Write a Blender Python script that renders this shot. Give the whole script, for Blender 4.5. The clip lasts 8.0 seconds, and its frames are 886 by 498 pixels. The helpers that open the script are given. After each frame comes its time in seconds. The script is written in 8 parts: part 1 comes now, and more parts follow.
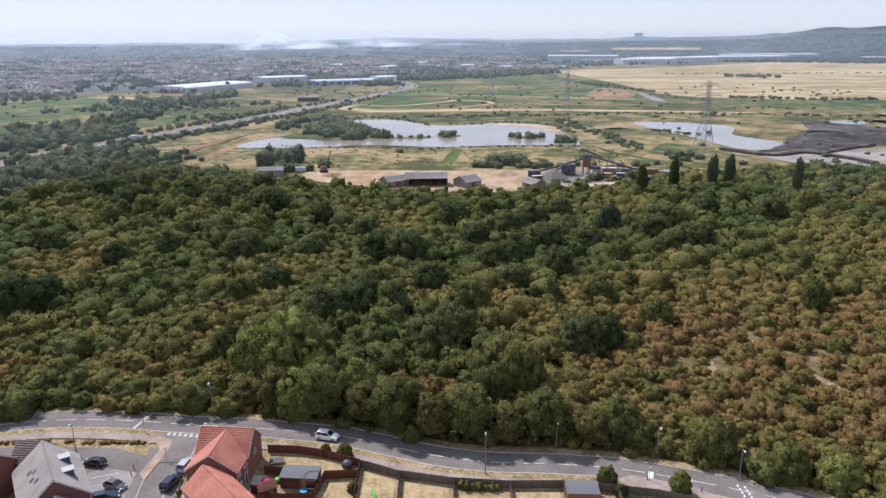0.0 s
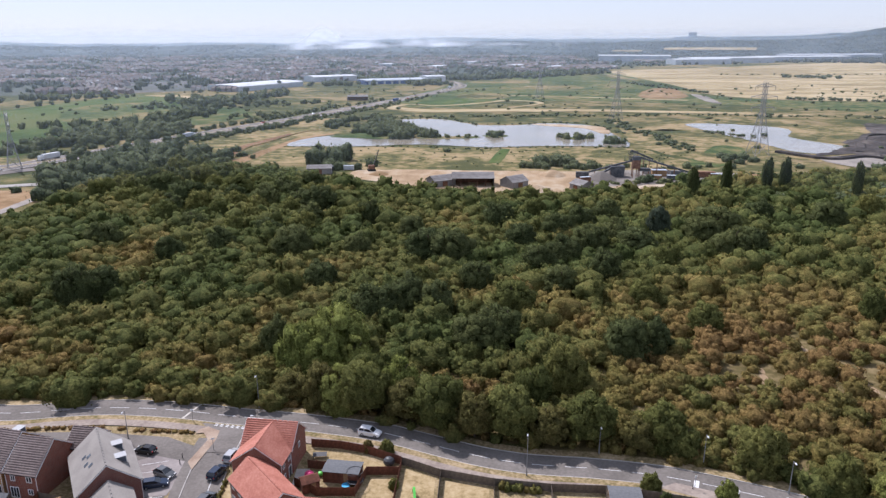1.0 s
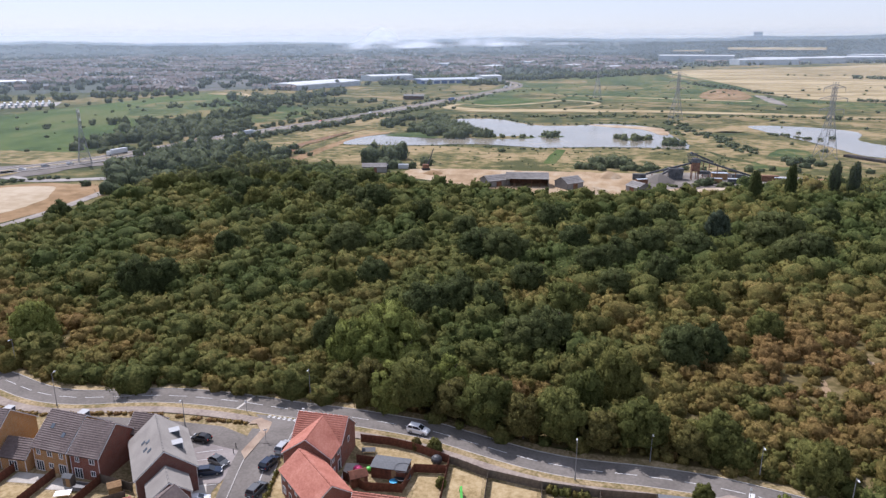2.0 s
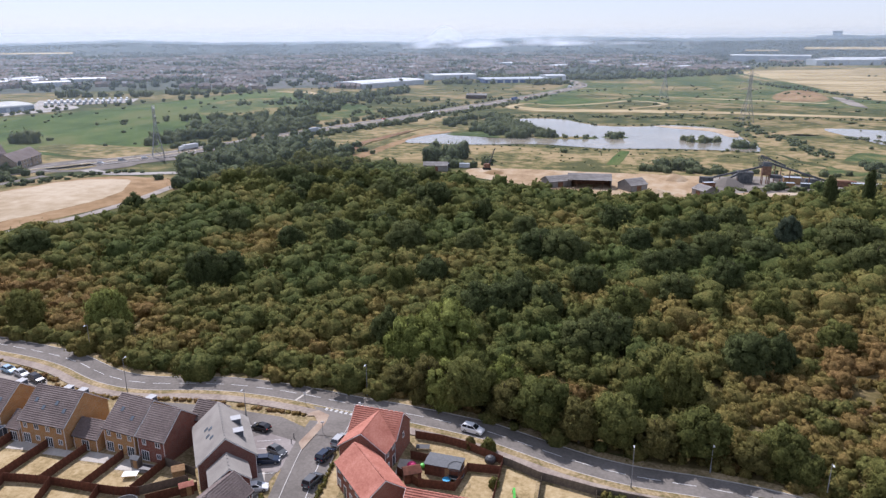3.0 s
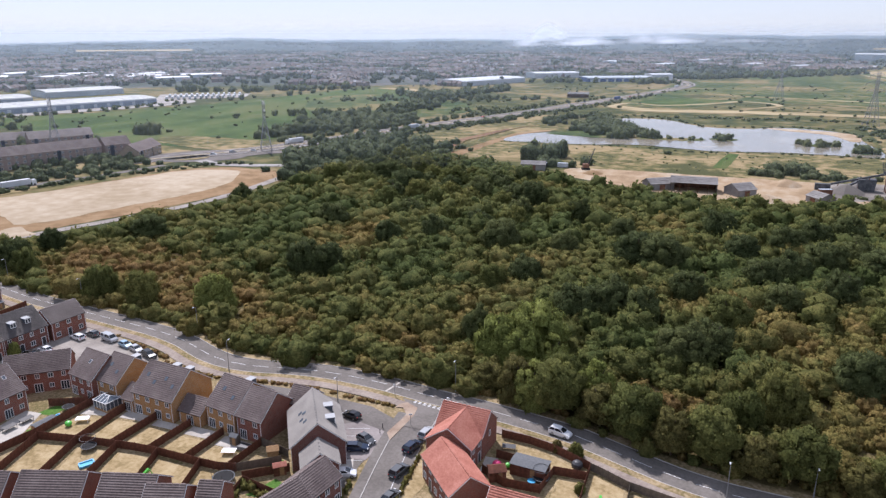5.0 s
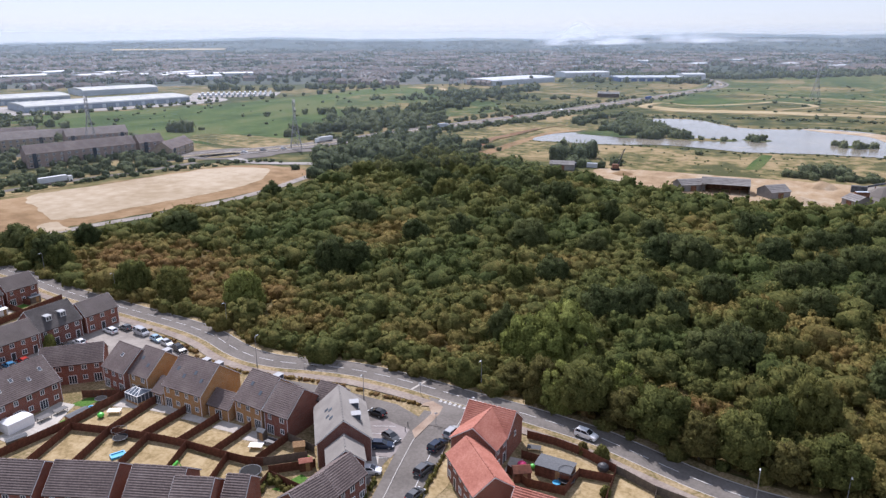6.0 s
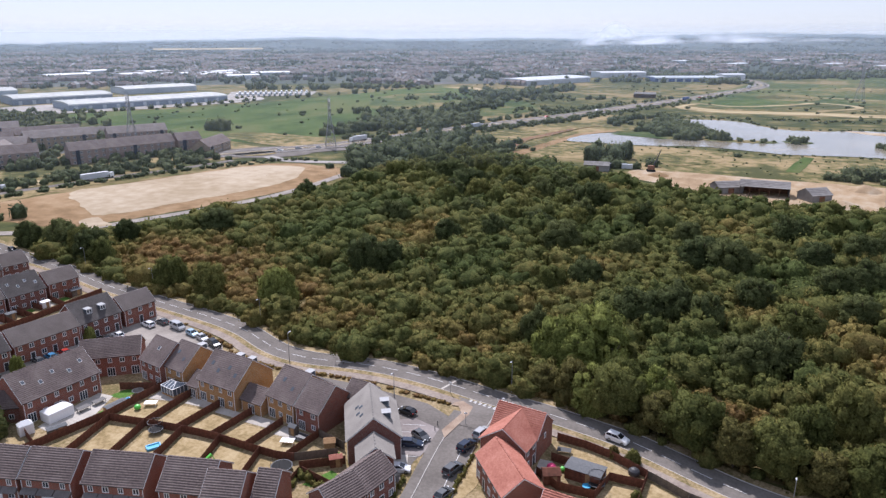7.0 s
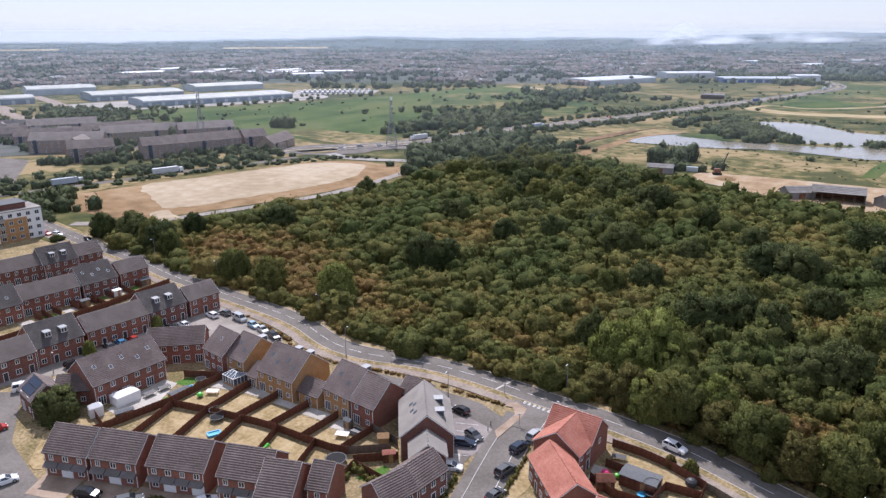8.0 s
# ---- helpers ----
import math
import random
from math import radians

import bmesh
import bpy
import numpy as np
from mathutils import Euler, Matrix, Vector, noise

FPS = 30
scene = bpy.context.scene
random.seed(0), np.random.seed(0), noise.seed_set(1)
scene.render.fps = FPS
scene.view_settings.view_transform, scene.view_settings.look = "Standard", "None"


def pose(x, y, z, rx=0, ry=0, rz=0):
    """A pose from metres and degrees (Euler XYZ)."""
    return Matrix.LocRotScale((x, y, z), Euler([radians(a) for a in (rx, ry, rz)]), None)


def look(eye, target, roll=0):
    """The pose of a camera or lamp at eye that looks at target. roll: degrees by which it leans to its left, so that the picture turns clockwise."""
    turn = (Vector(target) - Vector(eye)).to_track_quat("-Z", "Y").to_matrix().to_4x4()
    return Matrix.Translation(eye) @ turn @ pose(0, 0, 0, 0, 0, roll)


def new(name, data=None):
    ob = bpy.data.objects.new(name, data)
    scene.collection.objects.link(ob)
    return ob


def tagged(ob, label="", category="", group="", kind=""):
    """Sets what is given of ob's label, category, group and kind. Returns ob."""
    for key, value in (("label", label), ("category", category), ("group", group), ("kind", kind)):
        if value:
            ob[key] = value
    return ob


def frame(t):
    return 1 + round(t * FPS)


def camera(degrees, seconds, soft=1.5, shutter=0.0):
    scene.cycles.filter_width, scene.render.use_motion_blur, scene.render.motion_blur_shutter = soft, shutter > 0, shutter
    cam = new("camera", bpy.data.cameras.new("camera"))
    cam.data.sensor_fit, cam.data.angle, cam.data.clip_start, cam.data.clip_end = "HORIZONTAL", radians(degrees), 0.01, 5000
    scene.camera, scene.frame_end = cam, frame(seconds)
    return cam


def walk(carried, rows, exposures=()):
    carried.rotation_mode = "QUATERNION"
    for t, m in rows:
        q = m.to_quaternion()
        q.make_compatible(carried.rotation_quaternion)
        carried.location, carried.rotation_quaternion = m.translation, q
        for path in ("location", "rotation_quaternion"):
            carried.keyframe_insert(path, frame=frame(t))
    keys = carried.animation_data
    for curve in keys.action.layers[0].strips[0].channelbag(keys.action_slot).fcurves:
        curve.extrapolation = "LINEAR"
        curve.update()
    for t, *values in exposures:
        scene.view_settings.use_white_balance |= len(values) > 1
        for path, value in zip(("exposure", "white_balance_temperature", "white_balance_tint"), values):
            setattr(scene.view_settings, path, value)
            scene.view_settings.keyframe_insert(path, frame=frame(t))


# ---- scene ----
# A drone hovers 75 m over an estate and pans slowly to its left.
cam = camera(64.45, 8.0, soft=1.4)
EYE = 75.0
PAN = [  # seconds, yaw, pitch
    (0.0, 0.0, -16.62), (0.5, 1.44, -16.63), (1.0, 3.85, -16.64), (1.5, 6.05, -16.65),
    (3.0, 13.31, -16.73), (3.5, 15.99, -16.77), (4.0, 18.75, -16.83), (4.5, 21.07, -16.88),
    (4.7, 21.22, -16.89), (5.8, 22.70, -16.94), (6.0, 23.62, -16.96), (6.5, 26.27, -16.97),
    (7.0, 26.36, -16.98), (7.5, 29.63, -17.01), (8.0, 31.26, -17.03),
]
walk(cam, [(t, pose(0, 0, EYE, 90 + pitch, 0, yaw)) for t, yaw, pitch in PAN],
     [(0.0, 0.29, 5780, 21), (8.0, 0.29, 5780, 21)])

# ---------------------------------------------------------------- sky and sun
SUN_AZ, SUN_EL = 43.0, 50.0  # degrees left of +y, and above the horizon
world = bpy.data.worlds.new("world")
scene.world = world
world.use_nodes = True
wn = world.node_tree.nodes
sky = wn.new("ShaderNodeTexSky")
sky.sky_type = "NISHITA"
sky.sun_disc = False
sky.sun_elevation, sky.sun_rotation = radians(SUN_EL), radians(-SUN_AZ)
sky.air_density, sky.dust_density, sky.ozone_density = 1.0, 0.1, 3.0
wn["Background"].inputs["Strength"].default_value = 0.10
haze = wn.new("ShaderNodeMix")  # thin high haze evens out the blue
haze.data_type = "RGBA"
haze.inputs["Factor"].default_value = 0.68
haze.inputs[7].default_value = (6.2, 6.5, 6.85, 1)
world.node_tree.links.new(sky.outputs["Color"], haze.inputs[6])
world.node_tree.links.new(haze.outputs[2], wn["Background"].inputs["Color"])
sun_dir = Vector((-math.sin(radians(SUN_AZ)) * math.cos(radians(SUN_EL)),
                  math.cos(radians(SUN_AZ)) * math.cos(radians(SUN_EL)), math.sin(radians(SUN_EL))))
sun_data = bpy.data.lights.new("sun", "SUN")
sun_data.energy, sun_data.angle, sun_data.color = 4.5, radians(0.55), (1.0, 0.935, 0.83)
sun = new("sun", sun_data)
sun.matrix_basis = look(sun_dir * 100, (0, 0, 0))


# ---------------------------------------------------------------- materials
def noise_mat(name, stops, scale=1.0, detail=6.0, rough=0.85, bump=0.0, bump_scale=8.0, big=0.0, spec=0.3,
              metal=0.0, vec="Object", stretch=(1, 1, 1), mottle=0.35):
    """A principled material whose colour runs over stops by two noises, fine and broad."""
    m = bpy.data.materials.new(name)
    m.use_nodes = True
    n, l = m.node_tree.nodes, m.node_tree.links
    b = n["Principled BSDF"]
    b.inputs["Roughness"].default_value = rough
    b.inputs["Specular IOR Level"].default_value = 0.04 if spec == 0.3 and vec == "World" else spec  # soil and grass are matt
    b.inputs["Metallic"].default_value = metal
    geo = n.new("ShaderNodeNewGeometry")
    tc = n.new("ShaderNodeTexCoord")
    mp = n.new("ShaderNodeMapping")
    mp.inputs["Scale"].default_value = stretch
    l.new(geo.outputs["Position"] if vec == "World" else tc.outputs["Object"], mp.inputs["Vector"])
    fine = n.new("ShaderNodeTexNoise")
    fine.inputs["Scale"].default_value, fine.inputs["Detail"].default_value = scale, detail
    fine.inputs["Roughness"].default_value = 0.62
    l.new(mp.outputs["Vector"], fine.inputs["Vector"])
    fac = fine.outputs["Fac"]
    if big:
        broad = n.new("ShaderNodeTexNoise")
        broad.inputs["Scale"].default_value, broad.inputs["Detail"].default_value = big, 4.0
        l.new(mp.outputs["Vector"], broad.inputs["Vector"])
        mx = n.new("ShaderNodeMix")
        mx.inputs["Factor"].default_value = 1.0 - mottle
        l.new(fac, mx.inputs[2])
        l.new(broad.outputs["Fac"], mx.inputs[3])
        fac = mx.outputs[0]
    ramp = n.new("ShaderNodeValToRGB")
    el = ramp.color_ramp.elements
    while len(el) < len(stops):
        el.new(0.5)
    for i, (p, c) in enumerate(stops):
        el[i].position, el[i].color = 0.5 + (p - 0.5) * 0.55, (*c, 1)
    l.new(fac, ramp.inputs["Fac"])
    l.new(ramp.outputs["Color"], b.inputs["Base Color"])
    if bump:
        bn = n.new("ShaderNodeTexNoise")
        bn.inputs["Scale"].default_value, bn.inputs["Detail"].default_value = bump_scale, 5.0
        l.new(mp.outputs["Vector"], bn.inputs["Vector"])
        bp = n.new("ShaderNodeBump")
        bp.inputs["Strength"].default_value, bp.inputs["Distance"].default_value = bump, 0.1
        l.new(bn.outputs["Fac"], bp.inputs["Height"])
        l.new(bp.outputs["Normal"], b.inputs["Normal"])
    return m


def two(name, a, b, **k):
    return noise_mat(name, [(0.3, a), (0.7, b)], **k)


def leaf_mat(name, stops, translucent=0.36, attr=True, twig=2.0, relief=0.6):
    """Foliage: colour by each bush's own tint, by clump noise and leaf by leaf, with shaded gaps painted in; some light
    passes through.
    """
    m = bpy.data.materials.new(name)
    m.use_nodes = True
    n, l = m.node_tree.nodes, m.node_tree.links
    b, out = n["Principled BSDF"], n["Material Output"]
    b.inputs["Roughness"].default_value = 0.8
    b.inputs["Specular IOR Level"].default_value = 0.06
    geo = n.new("ShaderNodeNewGeometry")
    nz = n.new("ShaderNodeTexNoise")
    nz.inputs["Scale"].default_value, nz.inputs["Detail"].default_value = 0.35, 5.0
    l.new(geo.outputs["Position"], nz.inputs["Vector"])
    sep = n.new("ShaderNodeMath")
    sep.operation = "MULTIPLY_ADD"
    sep.inputs[1].default_value, sep.inputs[2].default_value = 0.40, -0.20
    l.new(nz.outputs["Fac"], sep.inputs[0])
    isl = n.new("ShaderNodeMath")
    isl.operation = "MULTIPLY_ADD"
    isl.inputs[1].default_value = 0.09
    l.new(geo.outputs["Random Per Island"], isl.inputs[0])
    l.new(sep.outputs[0], isl.inputs[2])
    add = n.new("ShaderNodeMath")
    add.operation = "ADD"
    if attr:
        at = n.new("ShaderNodeAttribute")
        at.attribute_name = "tint"
        l.new(at.outputs["Fac"], add.inputs[0])
    else:
        oi = n.new("ShaderNodeObjectInfo")
        mul = n.new("ShaderNodeMath")
        mul.operation = "MULTIPLY_ADD"
        mul.inputs[1].default_value, mul.inputs[2].default_value = 0.5, 0.15
        l.new(oi.outputs["Random"], mul.inputs[0])
        l.new(mul.outputs[0], add.inputs[0])
    l.new(isl.outputs[0], add.inputs[1])
    ramp = n.new("ShaderNodeValToRGB")
    el = ramp.color_ramp.elements
    while len(el) < len(stops):
        el.new(0.5)
    for i, (p, c) in enumerate(stops):
        el[i].position, el[i].color = p, (*c, 1)
    l.new(add.outputs[0], ramp.inputs["Fac"])
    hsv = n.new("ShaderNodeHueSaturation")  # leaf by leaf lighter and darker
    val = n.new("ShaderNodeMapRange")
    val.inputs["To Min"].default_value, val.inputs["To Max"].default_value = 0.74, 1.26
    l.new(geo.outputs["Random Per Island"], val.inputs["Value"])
    tw = n.new("ShaderNodeTexNoise")  # noise for the leaf sprays; its low spots are the gaps between them
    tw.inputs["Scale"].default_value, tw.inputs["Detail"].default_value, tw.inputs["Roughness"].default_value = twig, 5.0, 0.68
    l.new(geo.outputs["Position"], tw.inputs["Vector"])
    # shade in the gaps is painted: colour darkens at the noise's low spots
    gap_shade = n.new("ShaderNodeMapRange")
    gap_shade.inputs["From Min"].default_value, gap_shade.inputs["From Max"].default_value = 0.40, 0.60
    gap_shade.inputs["To Min"].default_value, gap_shade.inputs["To Max"].default_value = 0.62, 1.60
    l.new(tw.outputs["Fac"], gap_shade.inputs["Value"])
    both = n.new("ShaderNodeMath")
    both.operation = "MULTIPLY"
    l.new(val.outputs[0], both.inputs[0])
    l.new(gap_shade.outputs[0], both.inputs[1])
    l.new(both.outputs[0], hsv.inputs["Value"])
    bp = n.new("ShaderNodeBump")
    bp.inputs["Strength"].default_value, bp.inputs["Distance"].default_value = 0.9, relief
    l.new(tw.outputs["Fac"], bp.inputs["Height"])
    l.new(bp.outputs["Normal"], b.inputs["Normal"])
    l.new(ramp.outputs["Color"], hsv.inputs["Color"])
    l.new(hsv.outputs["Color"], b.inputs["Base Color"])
    tr = n.new("ShaderNodeBsdfTranslucent")
    l.new(ramp.outputs["Color"], tr.inputs["Color"])
    mix = n.new("ShaderNodeMixShader")
    mix.inputs[0].default_value = translucent
    l.new(b.outputs[0], mix.inputs[1])
    l.new(tr.outputs[0], mix.inputs[2])
    l.new(mix.outputs[0], out.inputs["Surface"])
    return m


def plain(name, c, rough=0.5, metal=0.0, spec=0.5, vary=0.12, scale=3.0):
    d = tuple(v * (1 - vary) for v in c)
    e = tuple(min(1, v * (1 + vary)) for v in c)
    return noise_mat(name, [(0.3, d), (0.7, e)], scale=scale, rough=rough, metal=metal, spec=spec)


def brick_mat(name, a, b, mortar):
    """Stretcher-bond brickwork 225 x 75 mm, laid over the walls by their own axes, with broad weathering."""
    m = bpy.data.materials.new(name)
    m.use_nodes = True
    n, l = m.node_tree.nodes, m.node_tree.links
    bs = n["Principled BSDF"]
    bs.inputs["Roughness"].default_value = 0.9
    bs.inputs["Specular IOR Level"].default_value = 0.2
    tc = n.new("ShaderNodeTexCoord")
    sx = n.new("ShaderNodeSeparateXYZ")
    l.new(tc.outputs["Object"], sx.inputs[0])
    sm = n.new("ShaderNodeMath")
    l.new(sx.outputs["X"], sm.inputs[0])
    l.new(sx.outputs["Y"], sm.inputs[1])
    cb = n.new("ShaderNodeCombineXYZ")
    l.new(sm.outputs[0], cb.inputs["X"])
    l.new(sx.outputs["Z"], cb.inputs["Y"])
    bt = n.new("ShaderNodeTexBrick")
    bt.inputs["Scale"].default_value = 1.0
    bt.inputs["Brick Width"].default_value, bt.inputs["Row Height"].default_value = 0.225, 0.075
    bt.inputs["Mortar Size"].default_value = 0.008
    bt.inputs["Color1"].default_value, bt.inputs["Color2"].default_value = (*a, 1), (*b, 1)
    bt.inputs["Mortar"].default_value = (*mortar, 1)
    l.new(cb.outputs[0], bt.inputs["Vector"])
    nz = n.new("ShaderNodeTexNoise")
    nz.inputs["Scale"].default_value, nz.inputs["Detail"].default_value = 0.7, 6.0
    l.new(tc.outputs["Object"], nz.inputs["Vector"])
    mp = n.new("ShaderNodeMapRange")
    mp.inputs["To Min"].default_value, mp.inputs["To Max"].default_value = 0.7, 1.25
    l.new(nz.outputs["Fac"], mp.inputs["Value"])
    mx = n.new("ShaderNodeMix")
    mx.data_type, mx.blend_type = "RGBA", "MULTIPLY"
    mx.inputs["Factor"].default_value = 1.0
    l.new(bt.outputs["Color"], mx.inputs[6])
    l.new(mp.outputs[0], mx.inputs[7])
    l.new(mx.outputs[2], bs.inputs["Base Color"])
    bp = n.new("ShaderNodeBump")
    bp.inputs["Strength"].default_value, bp.inputs["Distance"].default_value = 0.4, 0.01
    bp.invert = True
    l.new(bt.outputs["Fac"], bp.inputs["Height"])
    l.new(bp.outputs["Normal"], bs.inputs["Normal"])
    return m


def glass_mat(name, c, rough=0.05):
    m = bpy.data.materials.new(name)
    m.use_nodes = True
    b = m.node_tree.nodes["Principled BSDF"]
    b.inputs["Base Color"].default_value = (*c, 1)
    b.inputs["Roughness"].default_value = rough
    b.inputs["Specular IOR Level"].default_value = 0.7
    return m


def water_mat(name, a, b, rough):
    m = two(name, a, b, scale=0.02, vec="World", rough=rough, bump=0.08, bump_scale=1.2, spec=0.4)
    return m


M = {}
M["meadow"] = noise_mat("meadow", [(0.38, (0.046, 0.058, 0.023)), (0.47, (0.084, 0.088, 0.033)), (0.54, (0.142, 0.122, 0.052)), (0.63, (0.230, 0.178, 0.092))],
                        scale=0.045, big=0.006, vec="World", mottle=0.5, bump=0.4, bump_scale=0.6)
M["scrub_soil"] = noise_mat("scrub_soil", [(0.32, (0.062, 0.056, 0.023)), (0.50, (0.115, 0.092, 0.040)), (0.68, (0.215, 0.165, 0.085))],
                            scale=0.25, big=0.03, vec="World", mottle=0.6, bump=0.6, bump_scale=1.0)
M["dry_lawn"] = noise_mat("dry_lawn", [(0.3, (0.235, 0.175, 0.085)), (0.5, (0.345, 0.262, 0.140)), (0.7, (0.43, 0.34, 0.20))],
                          scale=1.2, big=0.25, vec="World", mottle=0.5, bump=0.4, bump_scale=6)
M["verge"] = noise_mat("verge", [(0.3, (0.135, 0.115, 0.05)), (0.5, (0.255, 0.195, 0.105)), (0.7, (0.37, 0.29, 0.175))],
                       scale=1.6, big=0.2, vec="World", mottle=0.55, bump=0.5, bump_scale=5)
M["green_lawn"] = two("green_lawn", (0.06, 0.13, 0.025), (0.10, 0.19, 0.04), scale=2, vec="World")
M["golden"] = noise_mat("golden", [(0.40, (0.23, 0.18, 0.092)), (0.5, (0.335, 0.265, 0.145)), (0.6, (0.42, 0.345, 0.205))],
                        scale=0.035, big=0.006, vec="World", stretch=(0.4, 1.4, 1), mottle=0.6)
M["green_field"] = noise_mat("green_field", [(0.38, (0.040, 0.070, 0.020)), (0.5, (0.068, 0.104, 0.029)), (0.60, (0.096, 0.114, 0.040))],
                             scale=0.035, big=0.010, vec="World", stretch=(1, 0.5, 1), mottle=0.5)
M["reeds"] = noise_mat("reeds", [(0.38, (0.040, 0.066, 0.024)), (0.50, (0.075, 0.100, 0.036)), (0.57, (0.118, 0.122, 0.048)), (0.66, (0.19, 0.155, 0.07))],
                       scale=0.08, big=0.012, vec="World", mottle=0.5, bump=0.5, bump_scale=0.8)
M["rough_grass"] = noise_mat("rough_grass", [(0.38, (0.070, 0.074, 0.030)), (0.47, (0.128, 0.118, 0.048)), (0.54, (0.205, 0.165, 0.078)), (0.62, (0.29, 0.222, 0.118))],
                             scale=0.12, big=0.02, vec="World", mottle=0.5)
M["bare"] = noise_mat("bare", [(0.3, (0.25, 0.175, 0.105)), (0.48, (0.34, 0.25, 0.155)), (0.66, (0.43, 0.36, 0.27))],
                      scale=0.12, big=0.014, vec="World", stretch=(1, 0.6, 1), mottle=0.45, bump=0.2, bump_scale=1)
M["bare_brown"] = noise_mat("bare_brown", [(0.3, (0.16, 0.105, 0.055)), (0.5, (0.255, 0.168, 0.09)), (0.7, (0.33, 0.235, 0.14))],
                            scale=0.10, big=0.02, vec="World", mottle=0.5)
M["red_heath"] = noise_mat("red_heath", [(0.3, (0.12, 0.075, 0.045)), (0.6, (0.20, 0.115, 0.07)), (0.8, (0.24, 0.17, 0.10))], scale=0.15, big=0.03, vec="World", mottle=0.5)
M["pale_soil"] = noise_mat("pale_soil", [(0.32, (0.31, 0.245, 0.16)), (0.5, (0.37, 0.30, 0.21)), (0.68, (0.43, 0.36, 0.265))],
                           scale=0.16, big=0.02, vec="World", mottle=0.45)
M["dark_spoil"] = noise_mat("dark_spoil", [(0.3, (0.030, 0.027, 0.025)), (0.55, (0.070, 0.061, 0.056)), (0.75, (0.15, 0.13, 0.112))],
                            scale=0.1, big=0.02, vec="World", mottle=0.5, bump=0.5, bump_scale=0.5)
M["grey_silt"] = noise_mat("grey_silt", [(0.38, (0.15, 0.135, 0.12)), (0.5, (0.22, 0.20, 0.175)), (0.62, (0.29, 0.26, 0.225))],
                           scale=0.06, big=0.01, vec="World", mottle=0.5)
M["asphalt"] = noise_mat("asphalt", [(0.3, (0.130, 0.118, 0.106)), (0.5, (0.164, 0.149, 0.134)), (0.7, (0.20, 0.182, 0.165))],
                         scale=1.6, big=0.12, vec="World", mottle=0.45, rough=0.9, bump=0.1, bump_scale=30)
M["asphalt_dark"] = noise_mat("asphalt_dark", [(0.3, (0.10, 0.10, 0.105)), (0.6, (0.145, 0.145, 0.15))],
                              scale=2.0, big=0.15, vec="World", mottle=0.45, rough=0.9)
# the far town's ground has haze painted in: greyer and bluer than the meadow
M["hazed_town_ground"] = noise_mat("hazed_town_ground", [(0.3, (0.045, 0.059, 0.050)), (0.5, (0.077, 0.090, 0.077)), (0.68, (0.135, 0.131, 0.132))], scale=0.02, big=0.003, vec="World", mottle=0.5)
M["footpath"] = noise_mat("footpath", [(0.3, (0.21, 0.17, 0.145)), (0.5, (0.27, 0.225, 0.19)), (0.7, (0.33, 0.28, 0.235))],
                          scale=1.5, big=0.2, vec="World", mottle=0.5)
M["paving"] = noise_mat("paving", [(0.3, (0.36, 0.33, 0.29)), (0.7, (0.50, 0.47, 0.42))], scale=2.0, big=0.3, vec="World")
M["court"] = noise_mat("court", [(0.3, (0.23, 0.205, 0.18)), (0.7, (0.33, 0.30, 0.265))], scale=1.2, big=0.15, vec="World")
M["bay_paving"] = noise_mat("bay_paving", [(0.3, (0.21, 0.185, 0.175)), (0.7, (0.30, 0.27, 0.255))], scale=1.2, big=0.15, vec="World")
M["dormer_lead"] = plain("dormer_lead", (0.30, 0.31, 0.32), 0.6)
M["block_paving"] = noise_mat("block_paving", [(0.3, (0.26, 0.19, 0.14)), (0.7, (0.38, 0.30, 0.23))], scale=3.0, big=0.3, vec="World")
M["kerb"] = plain("kerb", (0.42, 0.40, 0.37), 0.85, spec=0.2)
M["road_paint"] = noise_mat("road_paint", [(0.3, (0.50, 0.50, 0.50)), (0.7, (0.74, 0.74, 0.72))], scale=4, vec="World", rough=0.8)
M["concrete"] = noise_mat("concrete", [(0.3, (0.25, 0.235, 0.215)), (0.7, (0.38, 0.36, 0.335))], scale=0.4, big=0.05, vec="World")
M["water"] = water_mat("water", (0.21, 0.19, 0.15), (0.29, 0.26, 0.205), 0.16)
M["water_blue"] = water_mat("water_blue", (0.10, 0.13, 0.15), (0.15, 0.17, 0.18), 0.10)
M["brick_red"] = brick_mat("brick_red", (0.285, 0.100, 0.062), (0.205, 0.072, 0.050), (0.26, 0.19, 0.155))
M["brick_dark"] = brick_mat("brick_dark", (0.205, 0.075, 0.052), (0.145, 0.054, 0.042), (0.24, 0.18, 0.155))
M["brick_orange"] = brick_mat("brick_orange", (0.44, 0.235, 0.085), (0.37, 0.185, 0.065), (0.42, 0.33, 0.22))
M["brick_brown"] = brick_mat("brick_brown", (0.29, 0.205, 0.17), (0.225, 0.16, 0.135), (0.30, 0.26, 0.23))
M["brick_buff"] = brick_mat("brick_buff", (0.33, 0.25, 0.17), (0.26, 0.19, 0.13), (0.34, 0.30, 0.25))
M["tile_brown"] = noise_mat("tile_brown", [(0.3, (0.112, 0.086, 0.078)), (0.5, (0.155, 0.121, 0.110)), (0.7, (0.205, 0.165, 0.150))],
                            scale=2.6, big=0.25, mottle=0.5, rough=0.8, bump=0.3, bump_scale=3)
M["tile_grey"] = noise_mat("tile_grey", [(0.3, (0.105, 0.094, 0.089)), (0.7, (0.168, 0.152, 0.144))], scale=2.6, big=0.3, rough=0.8, mottle=0.5)
M["tile_pale"] = noise_mat("tile_pale", [(0.3, (0.185, 0.170, 0.155)), (0.7, (0.255, 0.238, 0.215))], scale=5, big=0.3, rough=0.85, mottle=0.5)
